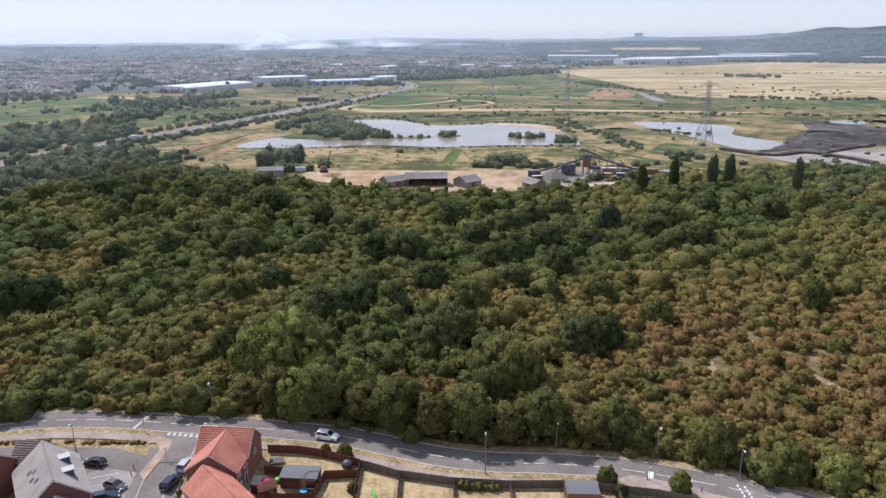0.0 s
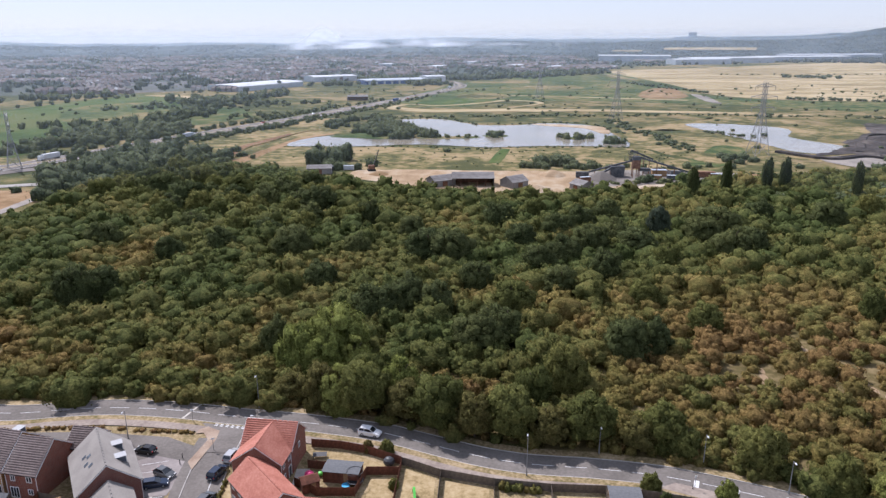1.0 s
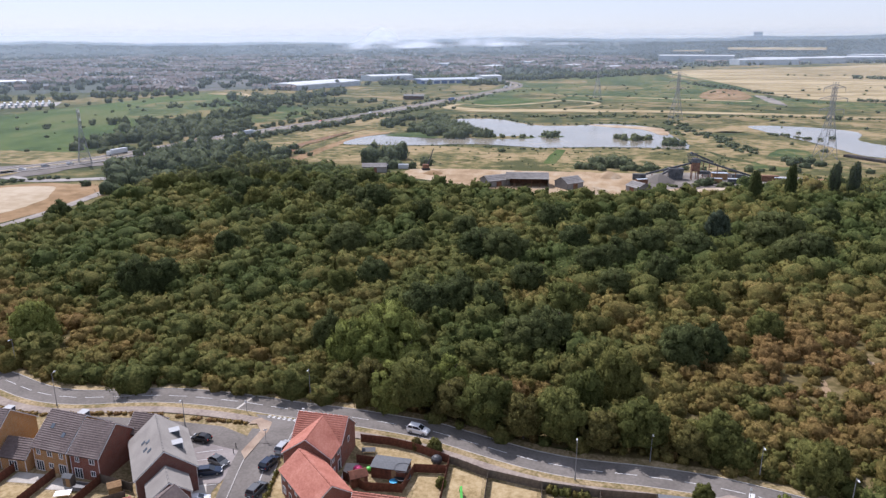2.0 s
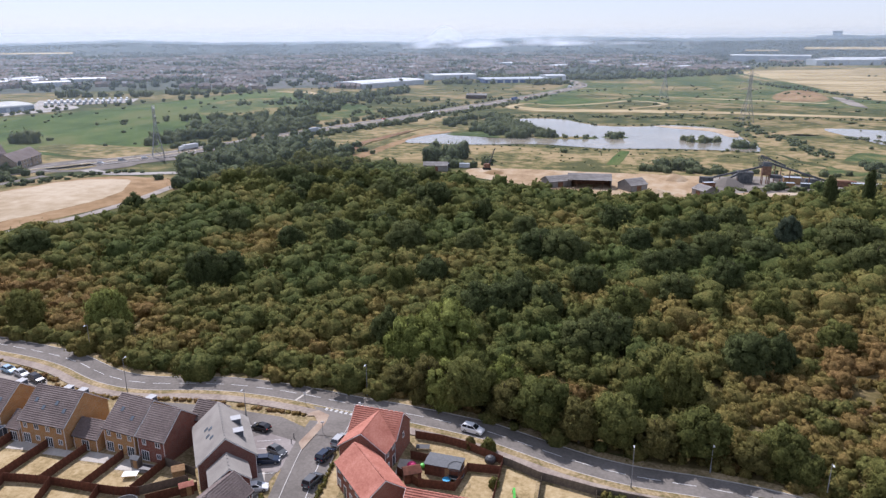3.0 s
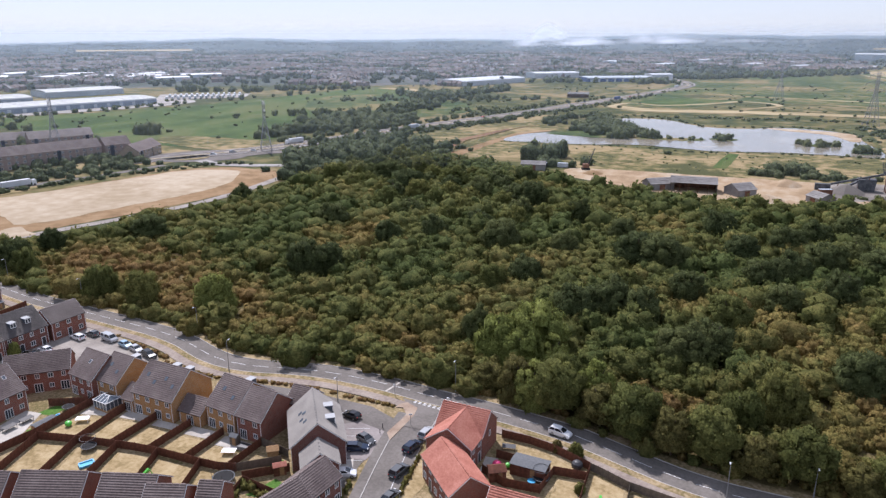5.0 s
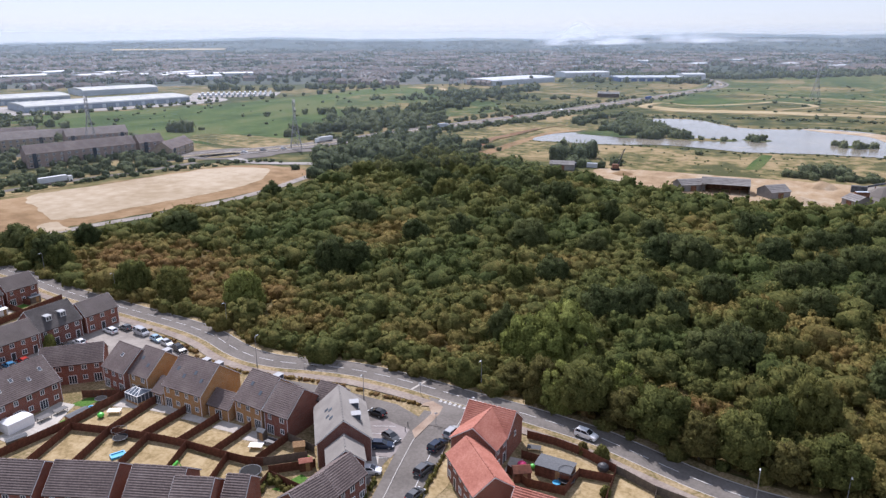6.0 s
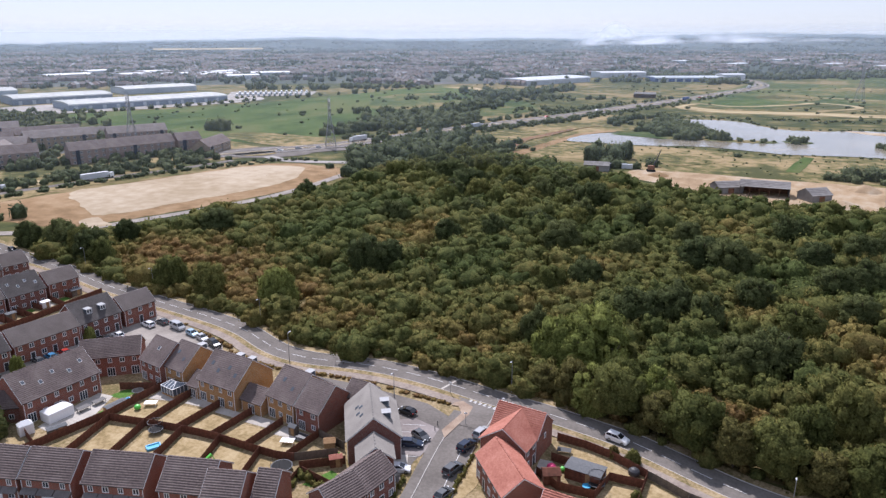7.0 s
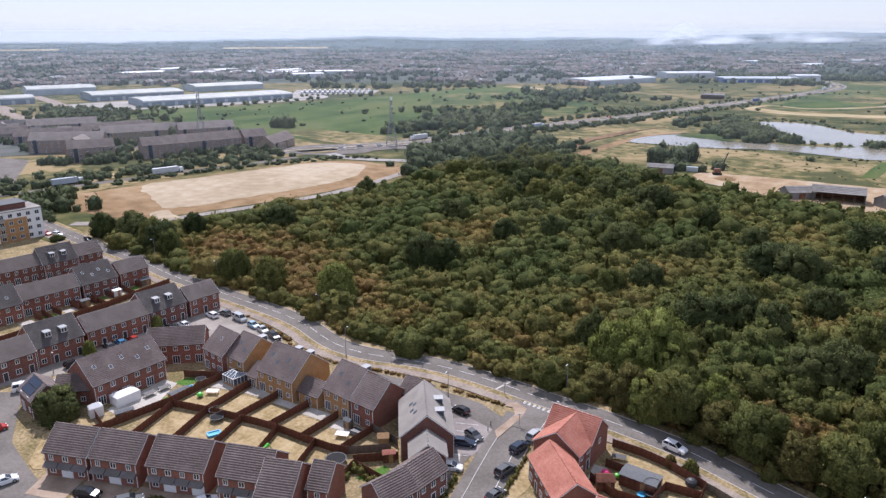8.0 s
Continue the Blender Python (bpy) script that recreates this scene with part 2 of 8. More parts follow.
M["tile_plain"] = noise_mat("tile_plain", [(0.3, (0.20, 0.168, 0.152)), (0.7, (0.275, 0.238, 0.218))], scale=5, big=0.3, rough=0.85, mottle=0.5)
M["tile_red"] = noise_mat("tile_red", [(0.3, (0.30, 0.105, 0.070)), (0.5, (0.38, 0.145, 0.100)), (0.7, (0.45, 0.195, 0.142))],
                          scale=2.6, big=0.3, rough=0.8, mottle=0.5, bump=0.3, bump_scale=3)
M["white"] = plain("white_upvc", (0.80, 0.80, 0.79), 0.45, vary=0.04)
M["dark_trim"] = plain("dark_trim", (0.035, 0.035, 0.038), 0.5)
M["lead"] = plain("lead_grey", (0.075, 0.09, 0.11), 0.6)
M["pane"] = glass_mat("window_pane", (0.035, 0.045, 0.055), 0.04)
M["sky_pane"] = glass_mat("roof_pane", (0.10, 0.12, 0.14), 0.08)
M["fence"] = noise_mat("fence_wood", [(0.3, (0.085, 0.034, 0.020)), (0.5, (0.135, 0.052, 0.031)), (0.7, (0.19, 0.080, 0.050))],
                       scale=1.5, big=0.4, mottle=0.5, rough=0.85)
M["fence_grey"] = noise_mat("fence_weathered", [(0.3, (0.10, 0.082, 0.065)), (0.7, (0.20, 0.165, 0.13))], scale=1.5, big=0.4, rough=0.9)
M["timber"] = noise_mat("timber", [(0.3, (0.26, 0.15, 0.07)), (0.7, (0.40, 0.25, 0.12))], scale=2, stretch=(1, 1, 6), rough=0.8)
M["felt"] = plain("roof_felt", (0.13, 0.135, 0.14), 0.9, spec=0.2)
M["metal"] = plain("galvanised", (0.33, 0.34, 0.35), 0.45, metal=0.6)
M["pylon_steel"] = plain("pylon_steel", (0.25, 0.255, 0.26), 0.6, metal=0.3)
M["rubber"] = plain("rubber", (0.022, 0.022, 0.023), 0.85, spec=0.2)
M["alloy"] = plain("alloy", (0.42, 0.43, 0.44), 0.35, metal=0.8)
M["car_glass"] = glass_mat("car_glass", (0.018, 0.022, 0.026), 0.03)
M["lamp_lens"] = plain("lamp_lens", (0.72, 0.73, 0.72), 0.2)
M["tail_lens"] = plain("tail_lens", (0.35, 0.02, 0.015), 0.25)
M["bark"] = two("bark", (0.07, 0.05, 0.035), (0.13, 0.10, 0.075), scale=4, rough=0.95)
GREEN = [(0.05, (0.084, 0.108, 0.034)), (0.28, (0.138, 0.142, 0.044)), (0.46, (0.202, 0.166, 0.054)), (0.62, (0.236, 0.168, 0.061)),
         (0.80, (0.238, 0.156, 0.062)), (1.0, (0.228, 0.138, 0.064))]
# slope woods: leaf colour paled and blued to imitate distance haze
M["hazed_hill_leaf"] = leaf_mat("hazed_hill_leaves", [(0.1, (0.085, 0.105, 0.105)), (0.5, (0.115, 0.135, 0.130)), (0.9, (0.15, 0.165, 0.15))], twig=0.3, relief=1.5)
# town trees: haze painted in as paler, bluer leaves
M["hazed_town_leaf"] = leaf_mat("hazed_town_leaves", [(0.1, (0.078, 0.096, 0.072)), (0.5, (0.110, 0.130, 0.095)), (0.9, (0.15, 0.165, 0.12))], twig=0.4, relief=1.2)
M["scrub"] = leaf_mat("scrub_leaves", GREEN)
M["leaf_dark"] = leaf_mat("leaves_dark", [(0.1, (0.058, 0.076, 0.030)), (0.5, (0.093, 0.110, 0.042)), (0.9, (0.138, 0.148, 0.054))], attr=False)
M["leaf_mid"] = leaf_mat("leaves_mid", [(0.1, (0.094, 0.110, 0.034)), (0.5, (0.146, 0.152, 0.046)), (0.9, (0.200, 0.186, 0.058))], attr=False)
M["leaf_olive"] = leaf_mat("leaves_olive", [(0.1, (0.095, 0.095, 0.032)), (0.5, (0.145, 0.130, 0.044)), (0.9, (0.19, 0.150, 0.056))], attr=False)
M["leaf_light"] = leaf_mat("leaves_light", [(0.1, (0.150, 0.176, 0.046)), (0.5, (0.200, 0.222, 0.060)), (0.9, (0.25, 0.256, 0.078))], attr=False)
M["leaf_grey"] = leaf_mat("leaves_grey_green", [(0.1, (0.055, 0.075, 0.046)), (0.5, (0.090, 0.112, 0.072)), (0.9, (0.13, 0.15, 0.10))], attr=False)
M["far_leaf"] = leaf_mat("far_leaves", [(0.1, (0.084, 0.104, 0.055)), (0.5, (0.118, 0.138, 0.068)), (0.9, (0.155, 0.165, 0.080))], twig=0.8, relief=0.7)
for key, col in dict(car_black=(0.014, 0.014, 0.016), car_grey=(0.10, 0.105, 0.11), car_silver=(0.42, 0.43, 0.44), car_white=(0.78, 0.79, 0.80),
                     car_navy=(0.020, 0.032, 0.060), car_blue=(0.06, 0.22, 0.40), car_pale_blue=(0.30, 0.44, 0.55), car_red=(0.42, 0.035, 0.022)).items():
    M[key] = plain(key, col, 0.22, metal=0.15, vary=0.03)


# ---------------------------------------------------------------- mesh helpers
class Build:
    """Collects corners and faces of one mesh."""

    def __init__(self):
        self.v, self.f = [], []

    def poly(self, *pts):
        i = len(self.v)
        self.v += [tuple(p) for p in pts]
        self.f.append(tuple(range(i, i + len(pts))))

    def box(self, c, s, rz=0.0, taper=1.0):
        """A box with its middle at c and sides s; taper narrows its top."""
        i, (cx, cy, cz), (sx, sy, sz) = len(self.v), c, (s[0] / 2, s[1] / 2, s[2] / 2)
        co, si = math.cos(rz), math.sin(rz)
        for z, k in ((-sz, 1.0), (sz, taper)):
            for x, y in ((-sx, -sy), (sx, -sy), (sx, sy), (-sx, sy)):
                x, y = x * k, y * k
                self.v.append((cx + x * co - y * si, cy + x * si + y * co, cz + z))
        self.f += [(i + 3, i + 2, i + 1, i), (i + 4, i + 5, i + 6, i + 7), (i, i + 1, i + 5, i + 4),
                   (i + 1, i + 2, i + 6, i + 5), (i + 2, i + 3, i + 7, i + 6), (i + 3, i, i + 4, i + 7)]
        return self

    def bar(self, a, b, w, w2=None):
        """A square bar from a to b."""
        a, b = Vector(a), Vector(b)
        w2 = w if w2 is None else w2
        d = (b - a).normalized()
        u = d.cross(Vector((0, 0, 1)) if abs(d.z) < 0.95 else Vector((1, 0, 0))).normalized()
        t = d.cross(u)
        i = len(self.v)
        for p, k in ((a, w / 2), (b, w2 / 2)):
            for x, y in ((-1, -1), (1, -1), (1, 1), (-1, 1)):
                self.v.append(tuple(p + u * (x * k) + t * (y * k)))
        self.f += [(i + 3, i + 2, i + 1, i), (i + 4, i + 5, i + 6, i + 7), (i, i + 1, i + 5, i + 4),
                   (i + 1, i + 2, i + 6, i + 5), (i + 2, i + 3, i + 7, i + 6), (i + 3, i, i + 4, i + 7)]
        return self

    def tube(self, c, r, h, n=12, r2=None, axis="z"):
        """A capped round post or disc from c upwards (or along an axis)."""
        r2 = r if r2 is None else r2
        i = len(self.v)
        for z, k in ((0, r), (h, r2)):
            for a in range(n):
                p, q = k * math.cos(2 * math.pi * a / n), k * math.sin(2 * math.pi * a / n)
                self.v.append({"z": (c[0] + p, c[1] + q, c[2] + z), "y": (c[0] + p, c[1] + z, c[2] + q), "x": (c[0] + z, c[1] + p, c[2] + q)}[axis])
        self.f += [tuple(range(i + n - 1, i - 1, -1)), tuple(range(i + n, i + 2 * n))]
        self.f += [(i + a, i + (a + 1) % n, i + n + (a + 1) % n, i + n + a) for a in range(n)]
        return self

    def mesh(self, name, mat):
        me = bpy.data.meshes.new(name)
        me.from_pydata(self.v, [], self.f)
        me.materials.append(M[mat])
        me.update()
        return me


def part(name, data, parent, at=None, label=""):
    """A mesh object under a thing or under a part."""
    ob = new(name, data)
    ob.parent = parent
    if at is not None:
        ob.matrix_basis = at
    return tagged(ob, label) if label else ob


def thing(name, x, y, yaw=0.0, z=0.0, label="", category="", group="", kind=""):
    """An empty at a thing's base, which holds its parts."""
    ob = new(name)
    ob.empty_display_size = 0.2
    ob.matrix_basis = pose(x, y, z, 0, 0, yaw)
    return tagged(ob, label, category, group, kind)


CACHE = {}


def cached(key, make):
    if key not in CACHE:
        CACHE[key] = make()
    return CACHE[key]


def bulk(name, v, quads, mat, tint=None, normals=None):
    """A mesh from numpy arrays of corners and quads, with one tint and one normal for each corner."""
    me = bpy.data.meshes.new(name)
    me.vertices.add(len(v))
    me.vertices.foreach_set("co", np.ascontiguousarray(v, np.float32).ravel())
    me.loops.add(quads.size)
    me.loops.foreach_set("vertex_index", np.ascontiguousarray(quads, np.int32).ravel())
    me.polygons.add(len(quads))
    me.polygons.foreach_set("loop_start", np.arange(0, quads.size, 4, dtype=np.int32))
    me.materials.append(M[mat])
    if tint is not None:
        me.attributes.new("tint", "FLOAT", "POINT").data.foreach_set("value", np.ascontiguousarray(tint, np.float32))
    me.update(calc_edges=True)
    me.validate()
    if normals is not None:
        me.polygons.foreach_set("use_smooth", np.ones(len(quads), bool))
        me.normals_split_custom_set_from_vertices(normals.astype(np.float32))
    return me


def smooth(pts, step=3.0, closed=False):
    """Points along a smooth curve through pts."""
    p = [np.array(q, float) for q in pts]
    n, out = len(p), []
    for i in range(n if closed else n - 1):
        a, b, c, d = (p[(i + k) % n] if closed else p[min(max(i + k, 0), n - 1)] for k in (-1, 0, 1, 2))
        m = max(1, int(np.linalg.norm(c - b) / step))
        for j in range(m):
            t = j / m
            out.append(0.5 * (2 * b + (c - a) * t + (2 * a - 5 * b + 4 * c - d) * t * t + (3 * b - a - 3 * c + d) * t ** 3))
    if not closed:
        out.append(p[-1])
    return np.array(out)


def sides(line, off):
    """The line shifted to its left by off metres."""
    d = np.gradient(line, axis=0)
    d /= np.maximum(np.linalg.norm(d, axis=1, keepdims=True), 1e-6)
    return line + np.stack([-d[:, 1], d[:, 0]], 1) * off


def ribbon(name, line, left, right, z, mat, skirt=0.0, label="", category="", kind="structure"):
    """A strip along a line from its left to its right offset, with sides down by skirt."""
    a, b, bu = sides(line, left), sides(line, right), Build()
    for i in range(len(line) - 1):
        q = [(*b[i], z), (*b[i + 1], z), (*a[i + 1], z), (*a[i], z)]
        bu.poly(*q)
        if skirt:
            bu.poly((*a[i], z), (*a[i + 1], z), (*a[i + 1], z - skirt), (*a[i], z - skirt))
            bu.poly((*b[i + 1], z), (*b[i], z), (*b[i], z - skirt), (*b[i + 1], z - skirt))
    return tagged(new(name, bu.mesh(name, mat)), label, category, "", kind)


def patch(name, pts, z, mat, step=4.0, ragged=0.0, curve=True, skirt=0.0, label="", category="ground", kind="structure"):
    """A flat piece of ground with a smooth or straight, slightly ragged outline."""
    line = smooth(pts, step, True) if curve else np.array(pts, float)
    if ragged:
        line = np.array([q + ragged * np.array((noise.noise((q[0] * 0.11, q[1] * 0.11, 3.1)) + noise.noise((q[0] * 0.4, q[1] * 0.4, 1.7)),
                                                noise.noise((q[0] * 0.11, q[1] * 0.11, 9.4)) + noise.noise((q[0] * 0.4, q[1] * 0.4, 6.2)))) for q in line])
    bm = bmesh.new()
    f = bm.faces.new([bm.verts.new((*q, z)) for q in line])
    if f.calc_area() and f.normal.z < 0:
        f.normal_flip()
    bm.normal_update()
    for f in bm.faces:
        if f.normal.z < 0:
            f.normal_flip()
    bmesh.ops.triangulate(bm, faces=bm.faces[:])
    if skirt:
        for e in [e for e in bm.edges if e.is_boundary]:
            a, b = e.verts
            lo = [bm.verts.new((w.co.x, w.co.y, z - skirt)) for w in (a, b)]
            bm.faces.new((a, b, lo[1], lo[0]))
    me = bpy.data.meshes.new(name)
    bm.to_mesh(me)
    bm.free()
    me.materials.append(M[mat])
    return tagged(new(name, me), label, category, "", kind)


def inside(poly, x, y):
    """Which of the points lie in the polygon."""
    hit = np.zeros(len(x), bool)
    for (x0, y0), (x1, y1) in zip(poly, poly[1:] + poly[:1]):
        hit ^= ((y0 > y) != (y1 > y)) & (x < (x1 - x0) * (y - y0) / ((y1 - y0) or 1e-9) + x0)
    return hit


# ---------------------------------------------------------------- ground, fields, water
def ground_disc():
    bu = Build()
    rings = [0, 60, 130, 220, 350, 600, 1000, 1700, 2800, 4000, 4950]
    n = 64
    for r0, r1 in zip(rings, rings[1:]):
        for k in range(n):
            a, b = 2 * math.pi * k / n, 2 * math.pi * (k + 1) / n
            q = [(r0 * math.cos(a), r0 * math.sin(a), 0), (r1 * math.cos(a), r1 * math.sin(a), 0),
                 (r1 * math.cos(b), r1 * math.sin(b), 0), (r0 * math.cos(b), r0 * math.sin(b), 0)]
            bu.poly(*(q if r0 else q[1:3] + [(0, 0, 0)]))
    return bu.mesh("ground", "meadow")


tagged(new("ground", ground_disc()), "dry green and straw-coloured marsh meadow", "ground", "", "structure")

SCRUB = [(-256, 158), (-238, 170), (-226, 198), (-211, 238), (-204, 262), (-202, 288), (-208, 330), (-205, 385), (-185, 420), (-148, 408), (-112, 395), (-84, 364),
         (-23, 346), (31, 345), (70, 352), (90, 366), (147, 394), (205, 414), (300, 424), (430, 340), (400, 120), (200, 30), (120, 62), (90, 84), (61, 106),
         (43, 113), (23, 118), (7, 119), (-9, 122), (-22, 127), (-35, 130), (-57, 132), (-77, 133), (-93, 130), (-106, 129), (-122, 135),
         (-134, 137), (-160, 140), (-200, 144), (-226, 149)]
patch("scrub_ground", SCRUB, 0.04, "scrub_soil", 6, 1.0, label="brown dry soil and dead grass under the scrub")
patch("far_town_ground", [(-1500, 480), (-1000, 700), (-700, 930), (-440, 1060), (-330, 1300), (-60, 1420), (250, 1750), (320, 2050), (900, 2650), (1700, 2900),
                          (3300, 3000), (3000, 3900), (0, 4800), (-3000, 3700), (-4500, 1500), (-3000, 300)], 0.10, "hazed_town_ground", 80, 0,
      label="gardens and trees between the far streets, coloured blue-grey like haze")
patch("golden_field", [(253, 1610), (300, 1250), (308, 1040), (384, 945), (568, 915), (900, 860), (1700, 1500), (2100, 2300), (1500, 2500), (1202, 2510), (676, 2090), (306, 1817)],
      0.20, "golden", 30, 4, label="wide straw-coloured field on a low rise")
patch("green_field", [(-640, 440), (-554, 630), (-494, 960), (-400, 930), (-350, 760), (-320, 640), (-318, 500), (-316, 440), (-345, 395), (-440, 400), (-530, 420)],
      0.12, "green_field", 12, 3, label="green grazing marsh with scattered shrubs")
patch("pale_strip", [(-477, 958), (-416, 926), (-395, 905), (-380, 925), (-410, 950), (-450, 975)], 0.24, "golden", 8, 2, label="dry straw strip along the green field")
patch("marsh_reeds", [(-120, 905), (-103, 830), (-35, 815), (18, 900), (150, 905), (300, 860), (400, 800), (560, 790), (560, 900), (384, 935), (300, 1020), (290, 1230), (210, 1560),
                      (60, 1480), (-60, 1250)], 0.12, "reeds", 15, 5, label="green reed marsh beyond the ponds")
patch("marsh_lagoon", [(-80, 960), (-20, 935), (40, 945), (70, 985), (10, 1010), (-60, 1000)], 0.22, "reeds", 10, 2, label="pale green wet lagoon")
patch("dry_bank", [(-110, 815), (-60, 790), (60, 805), (200, 790), (330, 760), (330, 740), (200, 765), (60, 780), (-60, 762), (-115, 790)], 0.18, "golden", 10, 2, label="straw-coloured flood bank")
patch("dry_meadow", [(-160, 440), (-120, 500), (-30, 503), (60, 512), (104, 512), (120, 470), (160, 440), (170, 400), (60, 410), (-60, 405), (-100, 425)], 0.10, "rough_grass", 6, 2,
      label="dry grass between pond and yard")
patch("east_meadow", [(108, 520), (110, 600), (120, 690), (170, 720), (300, 700), (420, 690), (560, 700), (620, 560), (420, 560), (330, 600), (262, 580), (240, 500), (200, 450), (150, 440)],
      0.09, "rough_grass", 8, 3, label="dry grassland round the eastern pond")
patch("west_rough", [(-205, 420), (-160, 440), (-135, 510), (-150, 545), (-118, 585), (-105, 640), (-150, 700), (-185, 640), (-205, 560), (-235, 500)], 0.09, "rough_grass", 6, 3,
      label="rough dry grass beside the highway")
for poly, name, label in (
        ([(-149, 506), (-145, 540), (-122, 566), (-97, 546), (-84, 548), (-97, 600), (-97, 660), (-85, 685), (-46, 686), (-12, 645), (24, 645), (51, 662), (90, 645),
          (101, 581), (101, 518), (73, 517), (36, 516), (-2, 507), (-35, 515), (-60, 517), (-91, 506), (-124, 504)], "pond", "calm brown-grey pond with wooded islets"),
        ([(178, 664), (220, 664), (256, 633), (238, 575), (257, 527), (238, 496), (211, 499), (199, 558), (184, 612)], "pond", "calm grey pond by the pylon"),
        ([(367, 674), (398, 674), (385, 650), (360, 650)], "pond", "small blue pond")):
    patch(name, poly, 0.30, "water" if len(poly) > 5 else "water_blue", 4, 1.2, label=label, category="water")
patch("sand_bar", [(40, 655), (95, 640), (100, 600), (92, 590), (80, 625), (50, 640)], 0.36, "bare", 4, 1.0, label="pale sand bar at the pond's edge")
for poly in ([(-128, 557), (-100, 590), (-92, 640), (-76, 628), (-58, 575), (-60, 553), (-85, 545), (-105, 548)], [(-60, 556), (-20, 566), (-8, 560), (-20, 552), (-50, 548)],
             [(-6, 568), (4, 578), (14, 570), (6, 560)], [(56, 560), (76, 570), (82, 560), (66, 552)], [(84, 532), (92, 545), (97, 535), (92, 526)]):
    patch("pond_islet", poly, 0.42, "reeds", 2, 0.8, label="low green islet in the pond")
patch("sand_yard", [(-80, 408), (-48, 414), (5, 414), (56, 414), (88, 420), (120, 410), (128, 398), (100, 380), (80, 366), (40, 352), (0, 352), (-40, 366), (-72, 384)],
      0.14, "bare", 5, 1.5, label="sandy yard of the gravel works")
patch("works_floor", [(50, 376), (66, 372), (110, 386), (150, 404), (140, 416), (92, 421), (58, 414)], 0.18, "grey_silt", 4, 2, label="grey silty ground under the gravel plant")
patch("dark_spoil", [(258, 527), (272, 560), (305, 590), (345, 680), (372, 650), (420, 620), (560, 600), (520, 520), (400, 530), (330, 520), (290, 510), (240, 492), (215, 482), (240, 508)], 0.36, "dark_spoil", 6, 3,
      label="dark wet spoil banks round the pond")
patch("grey_silt", [(215, 470), (240, 487), (300, 500), (420, 510), (560, 480), (560, 430), (400, 436), (280, 438), (222, 440)], 0.32, "grey_silt", 8, 2, label="grey silt flats")
for pts in ([(197, 497), (219, 469), (247, 480), (260, 464), (271, 437)], [(252, 497), (303, 590), (334, 580), (340, 550)], [(258, 478), (285, 497), (316, 518)]):
    ribbon("spoil_bund", smooth(pts, 4), 2.6, -2.6, 1.7, "dark_spoil", 1.5, "dark ridge of wet spoil by the pond", "bund")
patch("reed_bed", [(119, 440), (140, 480), (166, 528), (180, 520), (170, 480), (146, 440)], 0.16, "reeds", 5, 1.5, label="green reed bed")
patch("reed_strip", [(-1, 440), (8, 500), (14, 500), (6, 440)], 0.24, "green_field", 5, 0.4, label="green ditch line")
patch("cinder_track", [(-165, 432), (-158, 497), (-150, 550), (-132, 578), (-128, 572), (-143, 545), (-150, 495), (-156, 432)], 0.2, "bare_brown", 5, 1.2, label="reddish-brown dirt track")

ribbon("creek", smooth([(230, 1900), (249, 1790), (285, 1424), (297, 1170), (276, 940), (300, 890), (357, 876), (533, 861), (700, 830)], 20), 10, -10, 0.26, "reeds", label="reed-grown creek across the marsh", category="creek")
patch("mud_flat", [(282, 1040), (292, 1000), (284, 930), (276, 880), (268, 905), (274, 980)], 0.30, "grey_silt", 8, 2, label="pale mud in the creek's bed")
patch("bare_patch", [(231, 1104), (281, 1170), (272, 1020), (240, 950), (200, 972)], 0.24, "bare_brown", 8, 5, label="bare brown ground beside the creek")
ribbon("flood_bank", smooth([(-114, 805), (-98, 850), (-59, 833), (-5, 880), (18, 915), (51, 900), (60, 870), (40, 840), (23, 815), (20, 785), (40, 772), (78, 780), (139, 778), (210, 776)], 10), 4, -4, 0.30, "golden", label="pale worn path on the flood bank", category="path")
ribbon("ditch", smooth([(-60, 1120), (-4, 1128), (100, 1103), (178, 1044), (262, 1000)], 15), 4, -4, 0.26, "rough_grass", label="straw-coloured ditch line in the reeds", category="ditch")
ribbon("ditch", smooth([(-40, 1010), (60, 990), (160, 960), (250, 930)], 15), 5, -5, 0.25, "golden", label="dry strip in the reed marsh", category="ditch")
patch("lagoon", [(-90, 850), (-60, 845), (-15, 890), (0, 930), (-40, 935), (-85, 900)], 0.24, "green_field", 8, 2, label="green wet meadow inside the bank")
patch("brown_heath", [(-184, 470), (-182, 500), (-174, 540), (-166, 575), (-160, 560), (-168, 520), (-174, 485), (-172, 462)], 0.17, "red_heath", 5, 2, label="reddish-brown heath below the highway")
ribbon("dark_bund", smooth([(-168, 451), (-174, 493), (-167, 529), (-158, 581), (-148, 600)], 4), 0.9, -0.9, 0.5, "scrub_soil", 0.5, "dark earth bund beside the dirt track", "bund")
patch("dry_corner", [(-394, 436), (-347, 441), (-298, 431), (-290, 405), (-305, 392), (-335, 392), (-390, 410)], 0.2, "rough_grass", 6, 2, label="dry straw verge by the roundabout")
patch("west_marsh", [(-453, 727), (-470, 815), (-423, 850), (-300, 800), (-240, 700), (-290, 600), (-350, 575), (-400, 640)], 0.14, "reeds", 10, 4, label="rough olive grassland west of the highway")
